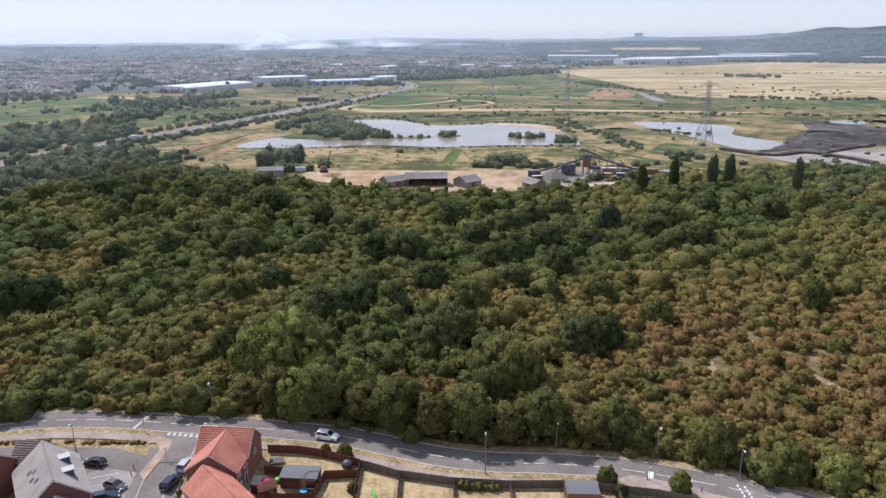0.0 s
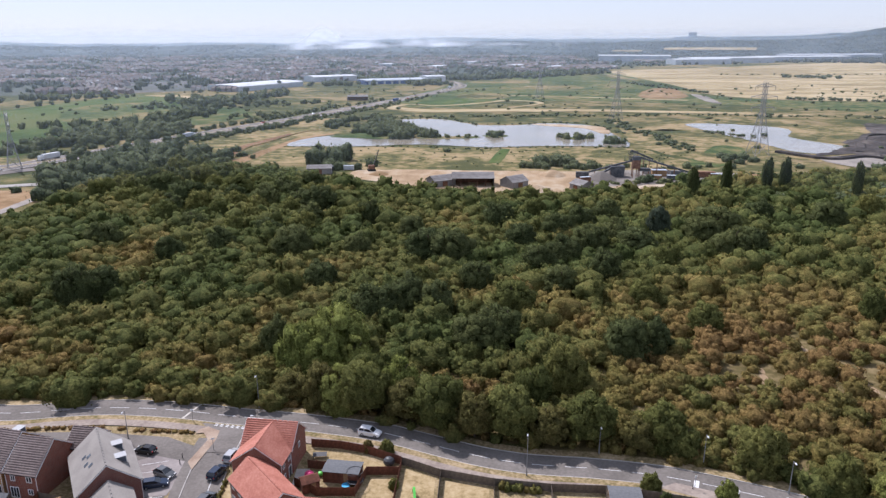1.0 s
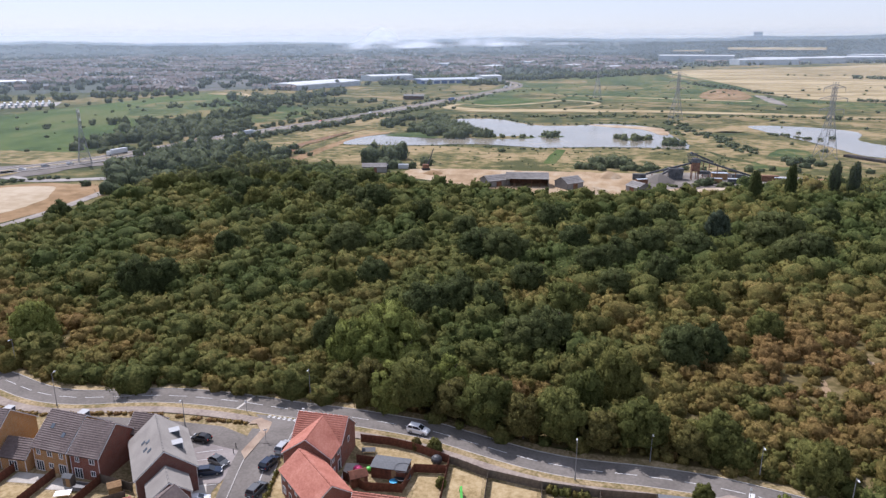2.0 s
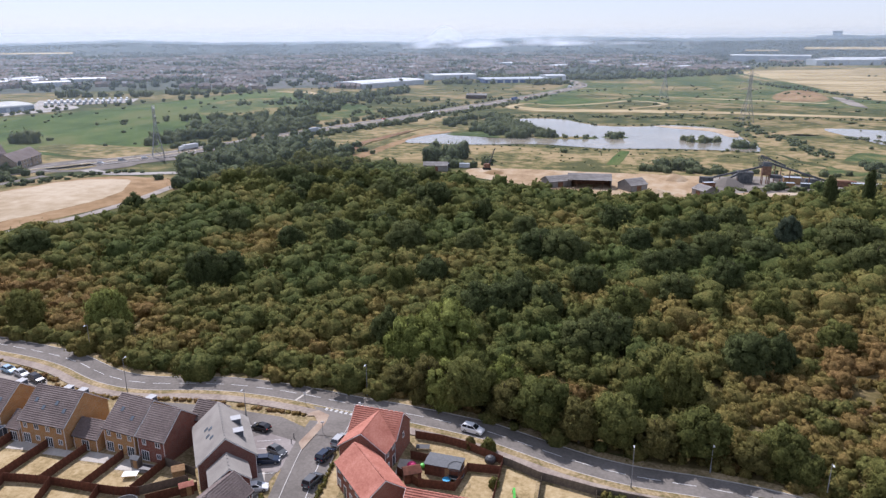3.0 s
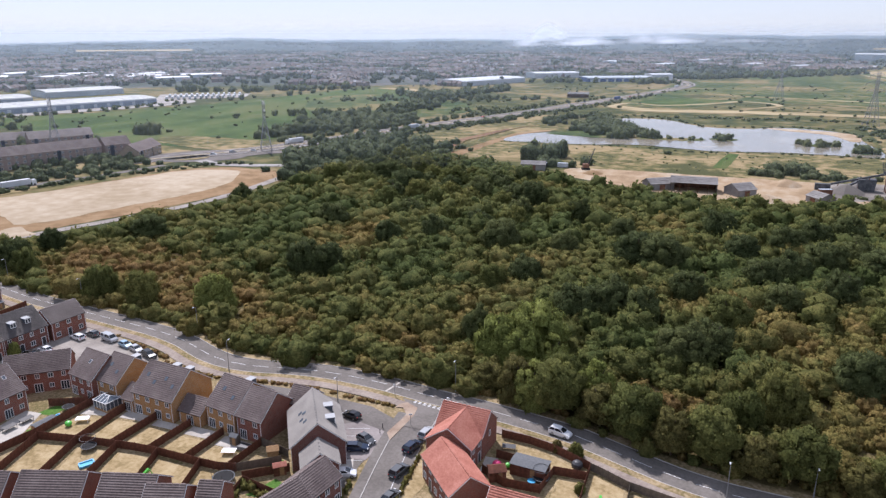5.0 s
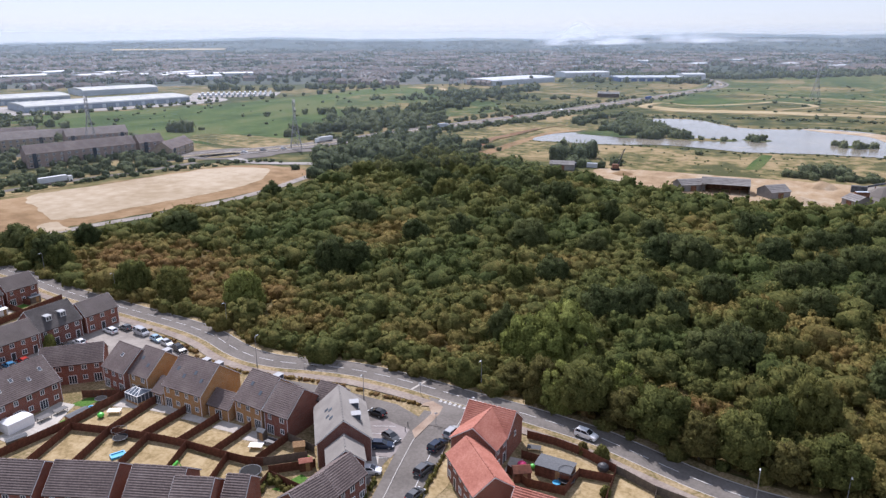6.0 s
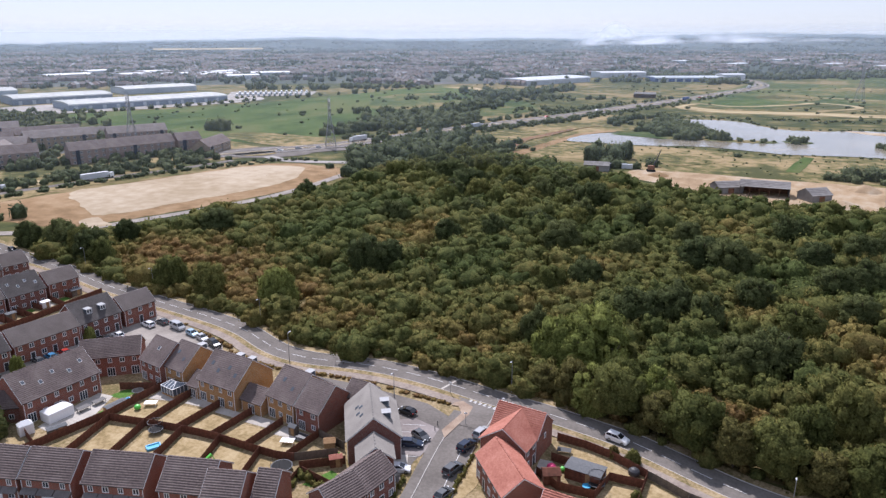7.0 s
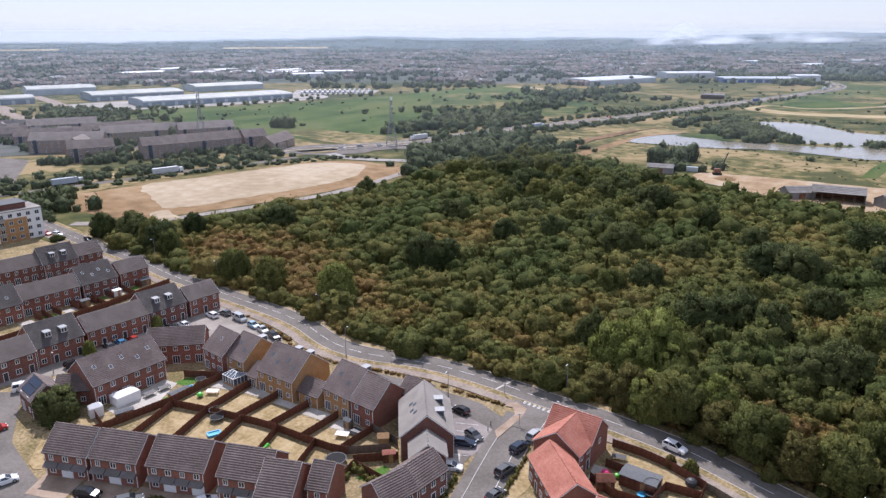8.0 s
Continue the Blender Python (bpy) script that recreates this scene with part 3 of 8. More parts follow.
for cx, cy, r in ((330, 610, 30), (420, 640, 36), (150, 600, 18), (60, 470, 20), (-60, 470, 26), (480, 730, 40), (230, 690, 26), (150, 470, 16), (330, 705, 40), (150, 640, 22), (440, 690, 40), (80, 840, 24), (520, 640, 30), (200, 730, 22), (140, 850, 30), (-10, 980, 36), (100, 1180, 50), (20, 1330, 50)):
    patch("grass_patch", [(cx + r * (1 + 0.4 * noise.noise((cx, k, 1))) * math.cos(k), cy + r * 1.3 * (1 + 0.4 * noise.noise((cy, k, 2))) * math.sin(k)) for k in (0, 0.9, 1.8, 2.7, 3.6, 4.5, 5.4)],
          0.28, "rough_grass" if (cx + cy) % 3 else "meadow", 6, 3, label="patch of longer dry grass")

# bare field behind the scrub, with its lane, bank and wall
patch("bare_field", [(-329, 184), (-324, 206), (-318, 226), (-290, 320), (-270, 338), (-255, 340), (-219, 334), (-221, 296), (-227, 262), (-238, 224), (-250, 194), (-258, 178), (-281, 175), (-307, 174)], 0.10, "bare_brown", 4, 1.2,
      label="bare brown dried-out field")
patch("pale_crust", [(-317, 225), (-308, 257), (-288, 314), (-271, 329), (-253, 328), (-238, 287), (-252, 229), (-263, 199), (-278, 203), (-296, 212)], 0.16, "pale_soil", 4, 1.6, label="pale dried crust on the bare field")
lane = smooth([(-276, 160), (-260, 170), (-249, 184), (-241, 203), (-234, 220), (-226, 244), (-222, 262), (-220, 288), (-222, 325)], 4)
ribbon("lane", lane, 2.8, -2.8, 0.2, "court", label="pale concrete lane along the scrub", category="road")
patch("lane_mouth", [(-262, 196), (-253, 192), (-246, 190), (-250, 182), (-258, 184), (-264, 189)], 0.22, "pale_soil", 2, 0.4, label="pale dirt mouth between lane and field")
patch("dry_bank", [(-350, 160), (-346, 195), (-335, 250), (-320, 302), (-290, 338), (-286, 326), (-310, 292), (-322, 245), (-328, 190), (-336, 152)], 0.2, "rough_grass", 4, 1, label="dry grass bank round the field")
ribbon("back_lane", smooth([(-362, 150), (-350, 190), (-341, 220), (-329, 265), (-318, 293), (-309, 330)], 4), 3, -3, 0.24, "asphalt", label="grey back lane behind the field's hedge", category="road")
patch("slip_ramp", [(-352, 150), (-364, 178), (-372, 187), (-444, 237), (-468, 231), (-412, 160), (-380, 128)], 0.2, "asphalt", curve=False, label="grey ramp road by the modern flats", category="road")
patch("dry_plot", [(-352, 200), (-346, 226), (-360, 236), (-376, 214), (-368, 204)], 0.22, "golden", 4, 1, label="straw-coloured plot by the ramp road")
patch("flats_gardens", [(-470, 170), (-440, 240), (-410, 300), (-380, 350), (-345, 385), (-310, 350), (-330, 300), (-345, 250), (-360, 190), (-375, 150)], 0.12, "rough_grass", 6, 2,
      label="dry grass and shrubs before the flats")

patch("far_estate_ground", [(-690, 215), (-700, 300), (-640, 400), (-560, 385), (-470, 372), (-425, 392), (-395, 378), (-430, 300), (-470, 235), (-520, 190)], 0.15, "hazed_town_ground", 12, 2,
      label="gardens and trees between the far estate's houses")
ribbon("far_street", smooth([(-905, 400), (-800, 406), (-720, 372), (-643, 353), (-600, 330)], 10), 7, -7, 0.28, "footpath", label="pale street beside the far estate", category="road")
ribbon("far_street", smooth([(-900, 500), (-817, 472), (-700, 425), (-613, 397), (-560, 385)], 10), 7, -7, 0.30, "footpath", label="pale street towards the distribution sheds", category="road")
patch("works_yard", [(-720, 440), (-655, 460), (-575, 640), (-600, 700), (-650, 690), (-760, 480)], 0.20, "concrete", 10, 2, label="pale concrete yard round the long sheds")

# dual carriageway with its slip road and roundabout
HWY = [(-340, 330), (-312, 372), (-288, 410), (-271, 456), (-258, 500), (-243, 545), (-214, 620), (-188, 690), (-155, 800), (-120, 905), (-76, 1064), (-56, 1150), (-52, 1205), (-62, 1270), (-85, 1340), (-130, 1420)]
hwy = smooth(HWY, 12)
ribbon("highway", hwy, 11, -11, 0.5, "asphalt", 0.4, "grey dual carriageway across the marsh", "road")
ribbon("central_reserve", hwy, 1.2, -1.2, 0.62, "verge", 0.1, "dry grass central reserve", "verge")
for off in (9.6, 1.8, -1.8, -9.6):
    ribbon("edge_line", hwy, off + 0.2, off - 0.2, 0.56, "road_paint", label="white edge line", category="road marking")
ribbon("slip_road", smooth([(-300, 352), (-280, 345), (-262, 348), (-238, 356), (-215, 352), (-203, 344), (-185, 335)], 4), 4, -4, 0.3, "concrete", 0, "pale slip road", "road")
ribbon("slip_road", smooth([(-295, 358), (-285, 385), (-272, 400)], 4), 6, -6, 0.34, "asphalt", 0, "grey slip road", "road")
patch("roundabout", [(-345, 330), (-340, 365), (-320, 388), (-292, 390), (-282, 370), (-295, 350), (-318, 338)], 0.26, "asphalt", 3, 0.3, label="grey roundabout", category="road")
patch("roundabout_island", [(-328, 350), (-318, 368), (-304, 366), (-304, 354), (-316, 346)], 0.5, "rough_grass", 2, 0.3, skirt=0.3, label="dry grass roundabout island")
ribbon("estate_link_road", smooth([(-402, 392), (-420, 384), (-470, 380), (-560, 372), (-680, 360)], 5), 4, -4, 0.24, "concrete", 0, "pale road past the flats", "road")

# ---------------------------------------------------------------- estate road along the scrub
ROAD = [(-300, 156), (-264, 150), (-244, 147), (-213, 143.8), (-185, 138.4), (-159, 135.6), (-134.4, 133), (-122.9, 130.6), (-116.5, 128.2), (-111.5, 126.2), (-106, 124.8), (-100.6, 124.4),
        (-94.7, 125.1), (-88.5, 126.7), (-79.6, 128.2), (-71, 128.4), (-61.5, 127.8), (-52.1, 126.5), (-36, 124.9), (-21.4, 122.5), (-16.3, 120.9), (-3.8, 116.2),
        (2, 114.5), (7.9, 113.4), (14.2, 113), (20.6, 112.7), (32, 111.2), (44, 107.6), (55, 103.4), (75, 94), (110, 74), (150, 45)]
road = smooth(ROAD, 2)
ribbon("road", road, 3.1, -3.1, 0.07, "asphalt", label="grey asphalt estate road", category="road")
ribbon("verge", road, 5.2, 3.25, 0.16, "verge", 0.16, "dry straw-coloured verge by the scrub", "verge")
ribbon("kerb", road, 3.25, 3.1, 0.18, "kerb", 0.18, "pale concrete kerb", "kerb")
ribbon("kerb", road, -3.1, -3.25, 0.18, "kerb", 0.18, "pale concrete kerb", "kerb")
ribbon("verge", road, -3.25, -4.9, 0.16, "verge", 0.16, "dry straw-coloured verge beside the footpath", "verge")
ribbon("footpath", road, -4.9, -7.2, 0.17, "footpath", 0.17, "worn pinkish asphalt footpath", "footpath")
patch("estate_ground", [(-330, 152), (-280, 142), (-215, 136.5), (-160, 128.5), (-136, 126), (-118, 121), (-106, 117.6), (-98, 117.4), (-88, 119.6), (-78, 121.0), (-62, 120.6), (-45, 118.6), (-24, 115.5),
                        (-6, 109.8), (6, 106.5), (20, 105.5), (36, 103.5), (60, 94), (110, 66), (110, -60), (-330, -60)], 0.03, "verge", 6, 0, label="dry ground of the housing estate")
d_len = np.concatenate([[0], np.cumsum(np.linalg.norm(np.diff(road, axis=0), axis=1))])


def on_road(s, off=0.0):
    line = sides(road, off)
    return np.array([np.interp(s, d_len, line[:, 0]), np.interp(s, d_len, line[:, 1])])


dash = Build()
dash.box((0, 0, 0), (4.0, 0.12, 0.012))
dash_mesh = dash.mesh("dash", "road_paint")
s = 2.0
marks = thing("road_marking", 0, 0, label="white broken centre line on the asphalt", category="road marking", kind="structure")
while s < d_len[-1] - 6:
    a, b = on_road(s), on_road(s + 4)
    part("dash", dash_mesh, marks, pose((a[0] + b[0]) / 2, (a[1] + b[1]) / 2, 0.08, 0, 0, math.degrees(math.atan2(b[1] - a[1], b[0] - a[0]))))
    s += 6.0

# side road into the estate, parking court and forecourts
side = smooth([(-50.5, 126), (-50.6, 118), (-49.8, 108), (-48.2, 98), (-46.4, 88), (-44.5, 74), (-43, 55)], 2)
ribbon("side_road", side, 3.2, -3.2, 0.10, "asphalt", label="grey asphalt side road into the estate", category="road")
ribbon("kerb", side[4:], -3.2, -3.35, 0.2, "kerb", 0.18, "pale concrete kerb", "kerb")
ribbon("footpath", side[4:], -3.35, -5.2, 0.19, "asphalt", 0.17, "grey asphalt footpath", "footpath")
ribbon("kerb", side[3:], 3.35, 3.2, 0.2, "kerb", 0.18, "pale concrete kerb", "kerb")
ribbon("bay_line", side[9:28], 1.25, 1.13, 0.115, "road_paint", label="white parking line along the side road", category="road marking")
patch("parking_court", [(-90, 117.6), (-78, 118.6), (-62, 117.8), (-54.6, 114.6), (-54, 108), (-54.5, 98), (-54, 91), (-60, 93), (-63, 99), (-70, 107), (-80, 110), (-92, 111)], 0.09, "asphalt", curve=False,
      label="grey asphalt parking court", category="parking")
patch("block_paving", [(-55.6, 119.6), (-54.6, 121.4), (-52.7, 120.6), (-52.2, 117.3), (-52.9, 107.3), (-54.6, 109.6), (-53.8, 117.2)], 0.215, "block_paving", curve=False, label="buff block-paved crossover", category="paving")
patch("paved_bay", [(-65, 108.8), (-61.7, 111.4), (-54.8, 109.8), (-53.9, 105.2), (-54.2, 99.8), (-57.9, 99.1)], 0.115, "bay_paving", curve=False, label="pale block-paved parking bays", category="paving")
patch("paved_bay", [(-59.5, 97.5), (-56.5, 99.4), (-54.2, 94.6), (-55.5, 91.6), (-57.5, 92)], 0.125, "paving", curve=False, label="white concrete parking bay", category="paving")
patch("tactile_paving", [(-57.0, 120.6), (-55.6, 122.0), (-54.6, 121.4), (-55.6, 119.6), (-57.2, 119.2)], 0.225, "block_paving", curve=False, label="buff tactile paving at the corner", category="paving")
patch("car_court", [(-156, 106), (-154, 128), (-142, 126.5), (-134, 124.6), (-122, 121.2), (-118, 116.5), (-124, 113.5), (-132, 112.5), (-138, 106), (-147, 96), (-150, 82), (-160, 62), (-166, 64), (-158, 84)], 0.09, "court",
      curve=False, label="pale concrete car court between the terraces", category="parking")
patch("close_road", [(-150, 70), (-132, 58), (-121, 55), (-108, 52), (-80, 60), (-60, 66), (-50, 68), (-52, 62), (-80, 52), (-110, 40), (-150, 38), (-175, 55)], 0.10, "asphalt", curve=False,
      label="pale grey estate road before the terrace", category="road")
for k in range(5):
    part_line = Build()
    part_line.box((0, 0, 0), (4.6, 0.1, 0.01))
    tagged(new("bay_line", part_line.mesh("bay_line", "road_paint")), "white parking bay line", "road marking", "", "structure").matrix_basis = pose(-60.5 + k * 0.9, 109 - k * 2.6, 0.13, 0, 0, 21)
patch("junction", [(-57.4, 123.3), (-44.0, 122.0), (-46.2, 119), (-46.9, 113), (-53.2, 113), (-53.4, 119.4)], 0.185, "asphalt", curve=False, label="grey asphalt mouth of the side road", category="road")
# give-way marks where the side road meets the road
give_way = thing("give_way_marking", 0, 0, label="white give-way marks across the side road", category="road marking", kind="structure")
mk = Build()
mk.box((0, 0, 0), (0.6, 0.3, 0.012))
mk_mesh = mk.mesh("mark", "road_paint")
for k in range(6):
    for r in range(2):
        part("mark", mk_mesh, give_way, pose(-54.2 + k * 1.15, 123.0 - k * 0.14 - r * 0.55, 0.20, 0, 0, -6))
bar = Build()
bar.box((0, 0, 0), (0.5, 6.0, 0.012))
tagged(new("crossing_strip", bar.mesh("crossing_strip", "paving")), "pale strip across the road", "road marking", "", "structure").matrix_basis = pose(-61.5, 127.8, 0.085, 0, 0, -14)


# ---------------------------------------------------------------- foliage
def crown(rng, quads, leaf, lobes=6, tall=1.0, rough=0.3, core=(5, 2), bulge=0.26, heart=0.82, drop=0.0):
    """Boughs (small rounded clumps) set over a dark heart, about one metre in radius and standing on z = 0, with leaf
    sprays over them. drop lets boughs hang lower down the sides. Returns corners and normals, each (n, 4, 3)."""
    k = np.arange(lobes)
    ang = k * 2.39996 + rng.uniform(-0.35, 0.35, lobes)
    up = np.clip(1.0 - (k + 0.5) / lobes * (1.0 + drop) + rng.uniform(-0.08, 0.08, lobes), -0.5, 1.0)
    el = np.arcsin(up)
    reach = heart * rng.uniform(0.66, 1.0, lobes)
    c = np.stack([reach * np.cos(el) * np.cos(ang), reach * np.cos(el) * np.sin(ang), 0.30 + reach * np.sin(el) * tall * 0.8], 1)
    r = rng.uniform(0.7, 1.35, lobes) * bulge
    c[0], r[0] = (0, 0, 0.22), heart
    flat = np.array((1.0, 1.0, 0.78))
    pick = rng.choice(lobes, quads * 4, p=r ** 1.5 / np.sum(r ** 1.5))
    d = rng.normal(0, 1, (quads * 4, 3))
    d[:, 2] = np.abs(d[:, 2]) * 1.05 - 0.35
    d /= np.linalg.norm(d, axis=1, keepdims=True)
    p = c[pick] + d * flat * (r[pick] * rng.uniform(0.90, 1.22, quads * 4))[:, None]
    free = p[:, 2] > -0.02
    for q in range(lobes):
        free &= (pick == q) | (np.linalg.norm((p - c[q]) / flat, axis=1) > 0.92 * r[q])
    keep = np.nonzero(free)[0][:quads]
    d, p = d[keep], p[keep]
    quads = len(keep)
    p[:, 2] = np.maximum(p[:, 2], 0.02)
    nrm = d + rng.normal(0, 0.6, (quads, 3))
    nrm /= np.linalg.norm(nrm, axis=1, keepdims=True)
    u = np.cross(nrm, rng.normal(0, 1, (quads, 3)) * (1, 1, 0.5))
    u /= np.maximum(np.linalg.norm(u, axis=1, keepdims=True), 1e-6)
    w = np.cross(nrm, u)
    a = leaf * rng.uniform(0.5, 1.5, quads)[:, None]
    b = a * rng.uniform(0.35, 0.8, quads)[:, None]
    v = np.stack([p - u * a, p - w * b, p + u * a * 0.9, p + w * b], 1)
    mid = np.array((0, 0, 0.1))
    sn = 0.55 * d + 1.1 * (p - mid) + rng.normal(0, 1.4 * rough, (quads, 3))
    n = np.repeat(sn[:, None], 4, 1)
    cv, cn = [], []
    nu, nv = core
    for q in range(lobes):
        mu = nu + (3 if nu > 4 else 1) if q == 0 else nu
        ph, th = np.meshgrid(np.linspace(0, 2 * np.pi, mu + 1) + q, np.linspace(0.0, 0.66 * np.pi, nv + 1), indexing="ij")
        o = np.stack([np.sin(th) * np.cos(ph), np.sin(th) * np.sin(ph), np.cos(th)], -1)
        wob = 1 + 0.16 * np.sin(3 * ph + 5 * q) * np.sin(th)
        g = c[q] + o * flat * (r[q] * 0.94 * wob)[..., None]
        g[..., 2] = np.maximum(g[..., 2], 0.0)
        o = 0.55 * o + 1.1 * (g - mid)
        for src, dst in ((g, cv), (o, cn)):
            dst.append(np.stack([src[:-1, :-1], src[:-1, 1:], src[1:, 1:], src[1:, :-1]], 2).reshape(-1, 4, 3))
    v, n = np.concatenate([v] + cv), np.concatenate([n] + cn)
    v[..., :2] /= np.percentile(np.hypot(v[..., 0], v[..., 1]), 96)
    v[..., 2] /= np.percentile(v[..., 2], 99.5)
    return v, n / np.maximum(np.linalg.norm(n, axis=-1, keepdims=True), 1e-6)


RNG = np.random.default_rng(7)
BUSH = {lod: [crown(RNG, n, leaf, RNG.integers(lo, hi), core=core, bulge=bulge) for _ in range(14)]
        for lod, n, leaf, lo, hi, core, bulge in (("near", 320, 0.050, 7, 11, (5, 2), 0.26), ("mid", 130, 0.070, 4, 7, (5, 2), 0.27), ("far", 50, 0.10, 3, 5, (5, 2), 0.28),
                                                  ("low", 80, 0.10, 2, 4, (5, 2), 0.30), ("tiny", 7, 0.32, 2, 4, (3, 2), 0.45))}


def foliage(name, mat, spots, label, category="shrubs", lods=None, kind="stuff"):
    """All bushes of a stretch as one object. spots: rows of x, y, radius, height, tint, and the ground's z."""
    vs, ts, ns = [], [], []
    for i, (x, y, r, h, t, z) in enumerate(spots):
        d = math.hypot(x, y)
        lod = lods or ("low" if r < 1.7 and d < 400 else "near" if d < 190 else "mid" if d < 275 else "far" if d < 700 else "tiny")
        q, m = BUSH[lod][i % 14]
        a = (i * 2.399) % (2 * math.pi)
        co, si = math.cos(a), math.sin(a)
        o = np.empty_like(q)
        o[..., 0] = (q[..., 0] * co - q[..., 1] * si) * r + x
        o[..., 1] = (q[..., 0] * si + q[..., 1] * co) * r + y
        o[..., 2] = q[..., 2] * h + z
        vs.append(o.reshape(-1, 3))
        e = m.copy()
        e[..., 0], e[..., 1] = m[..., 0] * co - m[..., 1] * si, m[..., 0] * si + m[..., 1] * co
        ns.append(e.reshape(-1, 3))
        ts.append(np.full(len(q) * 4, t))
    v = np.concatenate(vs)
    me = bulk(name, v, np.arange(len(v)).reshape(-1, 4), mat, np.concatenate(ts), np.concatenate(ns))
    return tagged(new(name, me), label, category, "", kind)


# the large trees that stand out of the scrub: x, y, crown radius, height, leaf
TREES = [(-13, 236, 8.5, 8.5, "dark"), (-22, 238, 7, 8, "dark"), (-23, 187, 6.5, 8.5, "dark"), (-31, 181, 6, 7.5, "dark"), (-14, 184, 5, 7.5, "dark"), (7.4, 187, 6.5, 7.5, "mid"),
         (-2, 163, 6.5, 8, "dark"), (4, 168, 5, 7, "dark"), (-36, 152, 8.0, 10.5, "light"), (-43, 149, 6.5, 8.5, "light"), (-37, 145, 5.5, 7.5, "light"), (-30, 147, 4.5, 7, "light"), (87, 270, 9, 9.5, "dark"), (80, 262, 7, 8, "dark"),
         (66, 270, 5, 9.5, "grey"), (86, 246, 6.5, 8, "dark"), (94, 250, 6, 7.5, "dark"), (53, 246, 7, 7.5, "dark"), (37, 279, 6, 8, "dark"), (-50, 283, 4.5, 8, "dark"),
         (-76, 303, 8, 9, "dark"), (-70, 238, 7, 8, "dark"), (-98, 242, 5, 7, "dark"), (-111, 228, 5, 7, "dark"), (-139, 310, 9, 9, "dark"), (-122, 328, 8, 9, "mid"), (-104, 312, 7, 8, "dark"),
         (-128, 296, 7, 8, "mid"), (-121, 188, 6.5, 8.5, "dark"), (-116, 193, 5, 7, "dark"), (-52, 157, 4, 7.5, "dark"), (17, 141, 5.5, 8.5, "mid"), (10, 134, 4.5, 7, "mid"),
         (34, 160, 5.5, 7.5, "dark"), (41, 164, 4.5, 7, "dark"), (38, 219, 5, 7.5, "dark"), (-4, 207, 5, 6.5, "dark"), (138, 289, 7, 8.5, "dark"), (107, 190, 4, 6.5, "mid"),
         (-18, 134, 5, 8, "light"), (-25, 137, 4.5, 7.5, "mid"), (34, 121, 4.5, 6.5, "mid"), (50, 115, 4.5, 6, "mid"), (61, 108, 3.5, 5, "mid"), (69, 105, 3.5, 5, "light"),
         (-127, 149, 5.6, 8.3, "light"), (-150, 146, 5.6, 7.6, "mid"), (-166, 146, 5.4, 7.4, "mid"), (-212, 155, 5.5, 8, "dark"), (-220, 157, 5, 8, "mid"), (-236, 159, 5.5, 7.5, "dark"), (-248, 156, 4.5, 7, "dark"),
         (-221, 177, 4.5, 6, "dark"), (-199, 201, 6.5, 7, "dark"), (-205, 266, 5, 6.5, "dark"), (-143, 243, 6, 7.5, "dark"), (-56, 282, 6, 7, "mid"), (-160, 330, 8, 9, "dark"), (-176, 350, 8, 9, "dark"),
         (-150, 356, 8, 8.5, "mid"), (-186, 322, 7, 8, "mid"), (-20, 205, 4, 6, "mid"), (115, 300, 6, 7.5, "dark"), (165, 310, 6, 7.5, "mid"), (20, 300, 5, 6.5, "mid"), (-90, 345, 6, 8, "dark"),
         (-34, 132.8, 4.8, 7.0, "olive"), (-30, 131.0, 5.0, 7.4, "light"), (-25, 129.4, 5.4, 7.2, "mid"), (-16, 127.4, 4.4, 5.6, "olive"), (-9.5, 125.0, 5.6, 7.0, "mid"), (-2, 122.0, 4.2, 5.8, "olive"), (5, 121.8, 5.2, 6.8, "mid"), (12.5, 120.2, 4.0, 5.0, "olive"),
         (20, 121.4, 5.0, 6.4, "mid"), (29, 119.8, 3.6, 3.8, "olive"), (37, 118.2, 3.4, 4.2, "mid"), (-42, 135.4, 4.4, 4.2, "olive"), (26, 236, 6.5, 7.5, "dark"), (17, 226, 5.5, 7, "dark"), (37, 247, 6.5, 8, "dark"), (12, 252, 5.5, 7, "dark"),
         (48, 262, 6, 7.5, "dark"), (27, 268, 6, 7.5, "dark"), (60, 232, 5, 6.5, "mid"), (22, 205, 5, 6.5, "dark"), (46, 196, 4.5, 6, "mid"), (4, 284, 6, 7.5, "dark"), (50, 292, 6, 7.5, "dark"), (-30, 262, 5.5, 7, "dark"), (-47, 240, 5, 6.5, "dark"),
         (-52, 205, 5, 6.5, "dark"), (-60, 196, 4.5, 6, "mid"), (58, 178, 4.5, 6, "mid"), (-228, 160, 5, 7, "dark"), (-206, 153, 4.5, 6.5, "mid"), (-242, 164, 5, 6.5, "dark")]


def trunk_mesh(h=1.0):
    bu = Build()
    bu.bar((0, 0, 0), (0.02, 0.01, 0.55 * h), 0.085, 0.055)
    for k in range(5):
        a = k * 1.257
        bu.bar((0.01, 0, (0.34 + 0.05 * k) * h), (0.34 * math.cos(a), 0.34 * math.sin(a), (0.62 + 0.05 * k) * h), 0.04, 0.018)
    return bu.mesh("trunk", "bark")


TRUNK = trunk_mesh()
CROWNS = {}
for leaf in ("dark", "mid", "light", "grey", "olive"):
    CROWNS[leaf] = []
    for k in range(4):
        q, m = crown(RNG, 1700, 0.034, RNG.integers(40, 56), 1.25, 0.35, (5, 2), 0.19, 0.76, 0.35)
        v = q.reshape(-1, 3)
        CROWNS[leaf].append(bulk("crown", v, np.arange(len(v)).reshape(-1, 4), "leaf_" + leaf, None, m.reshape(-1, 3)))


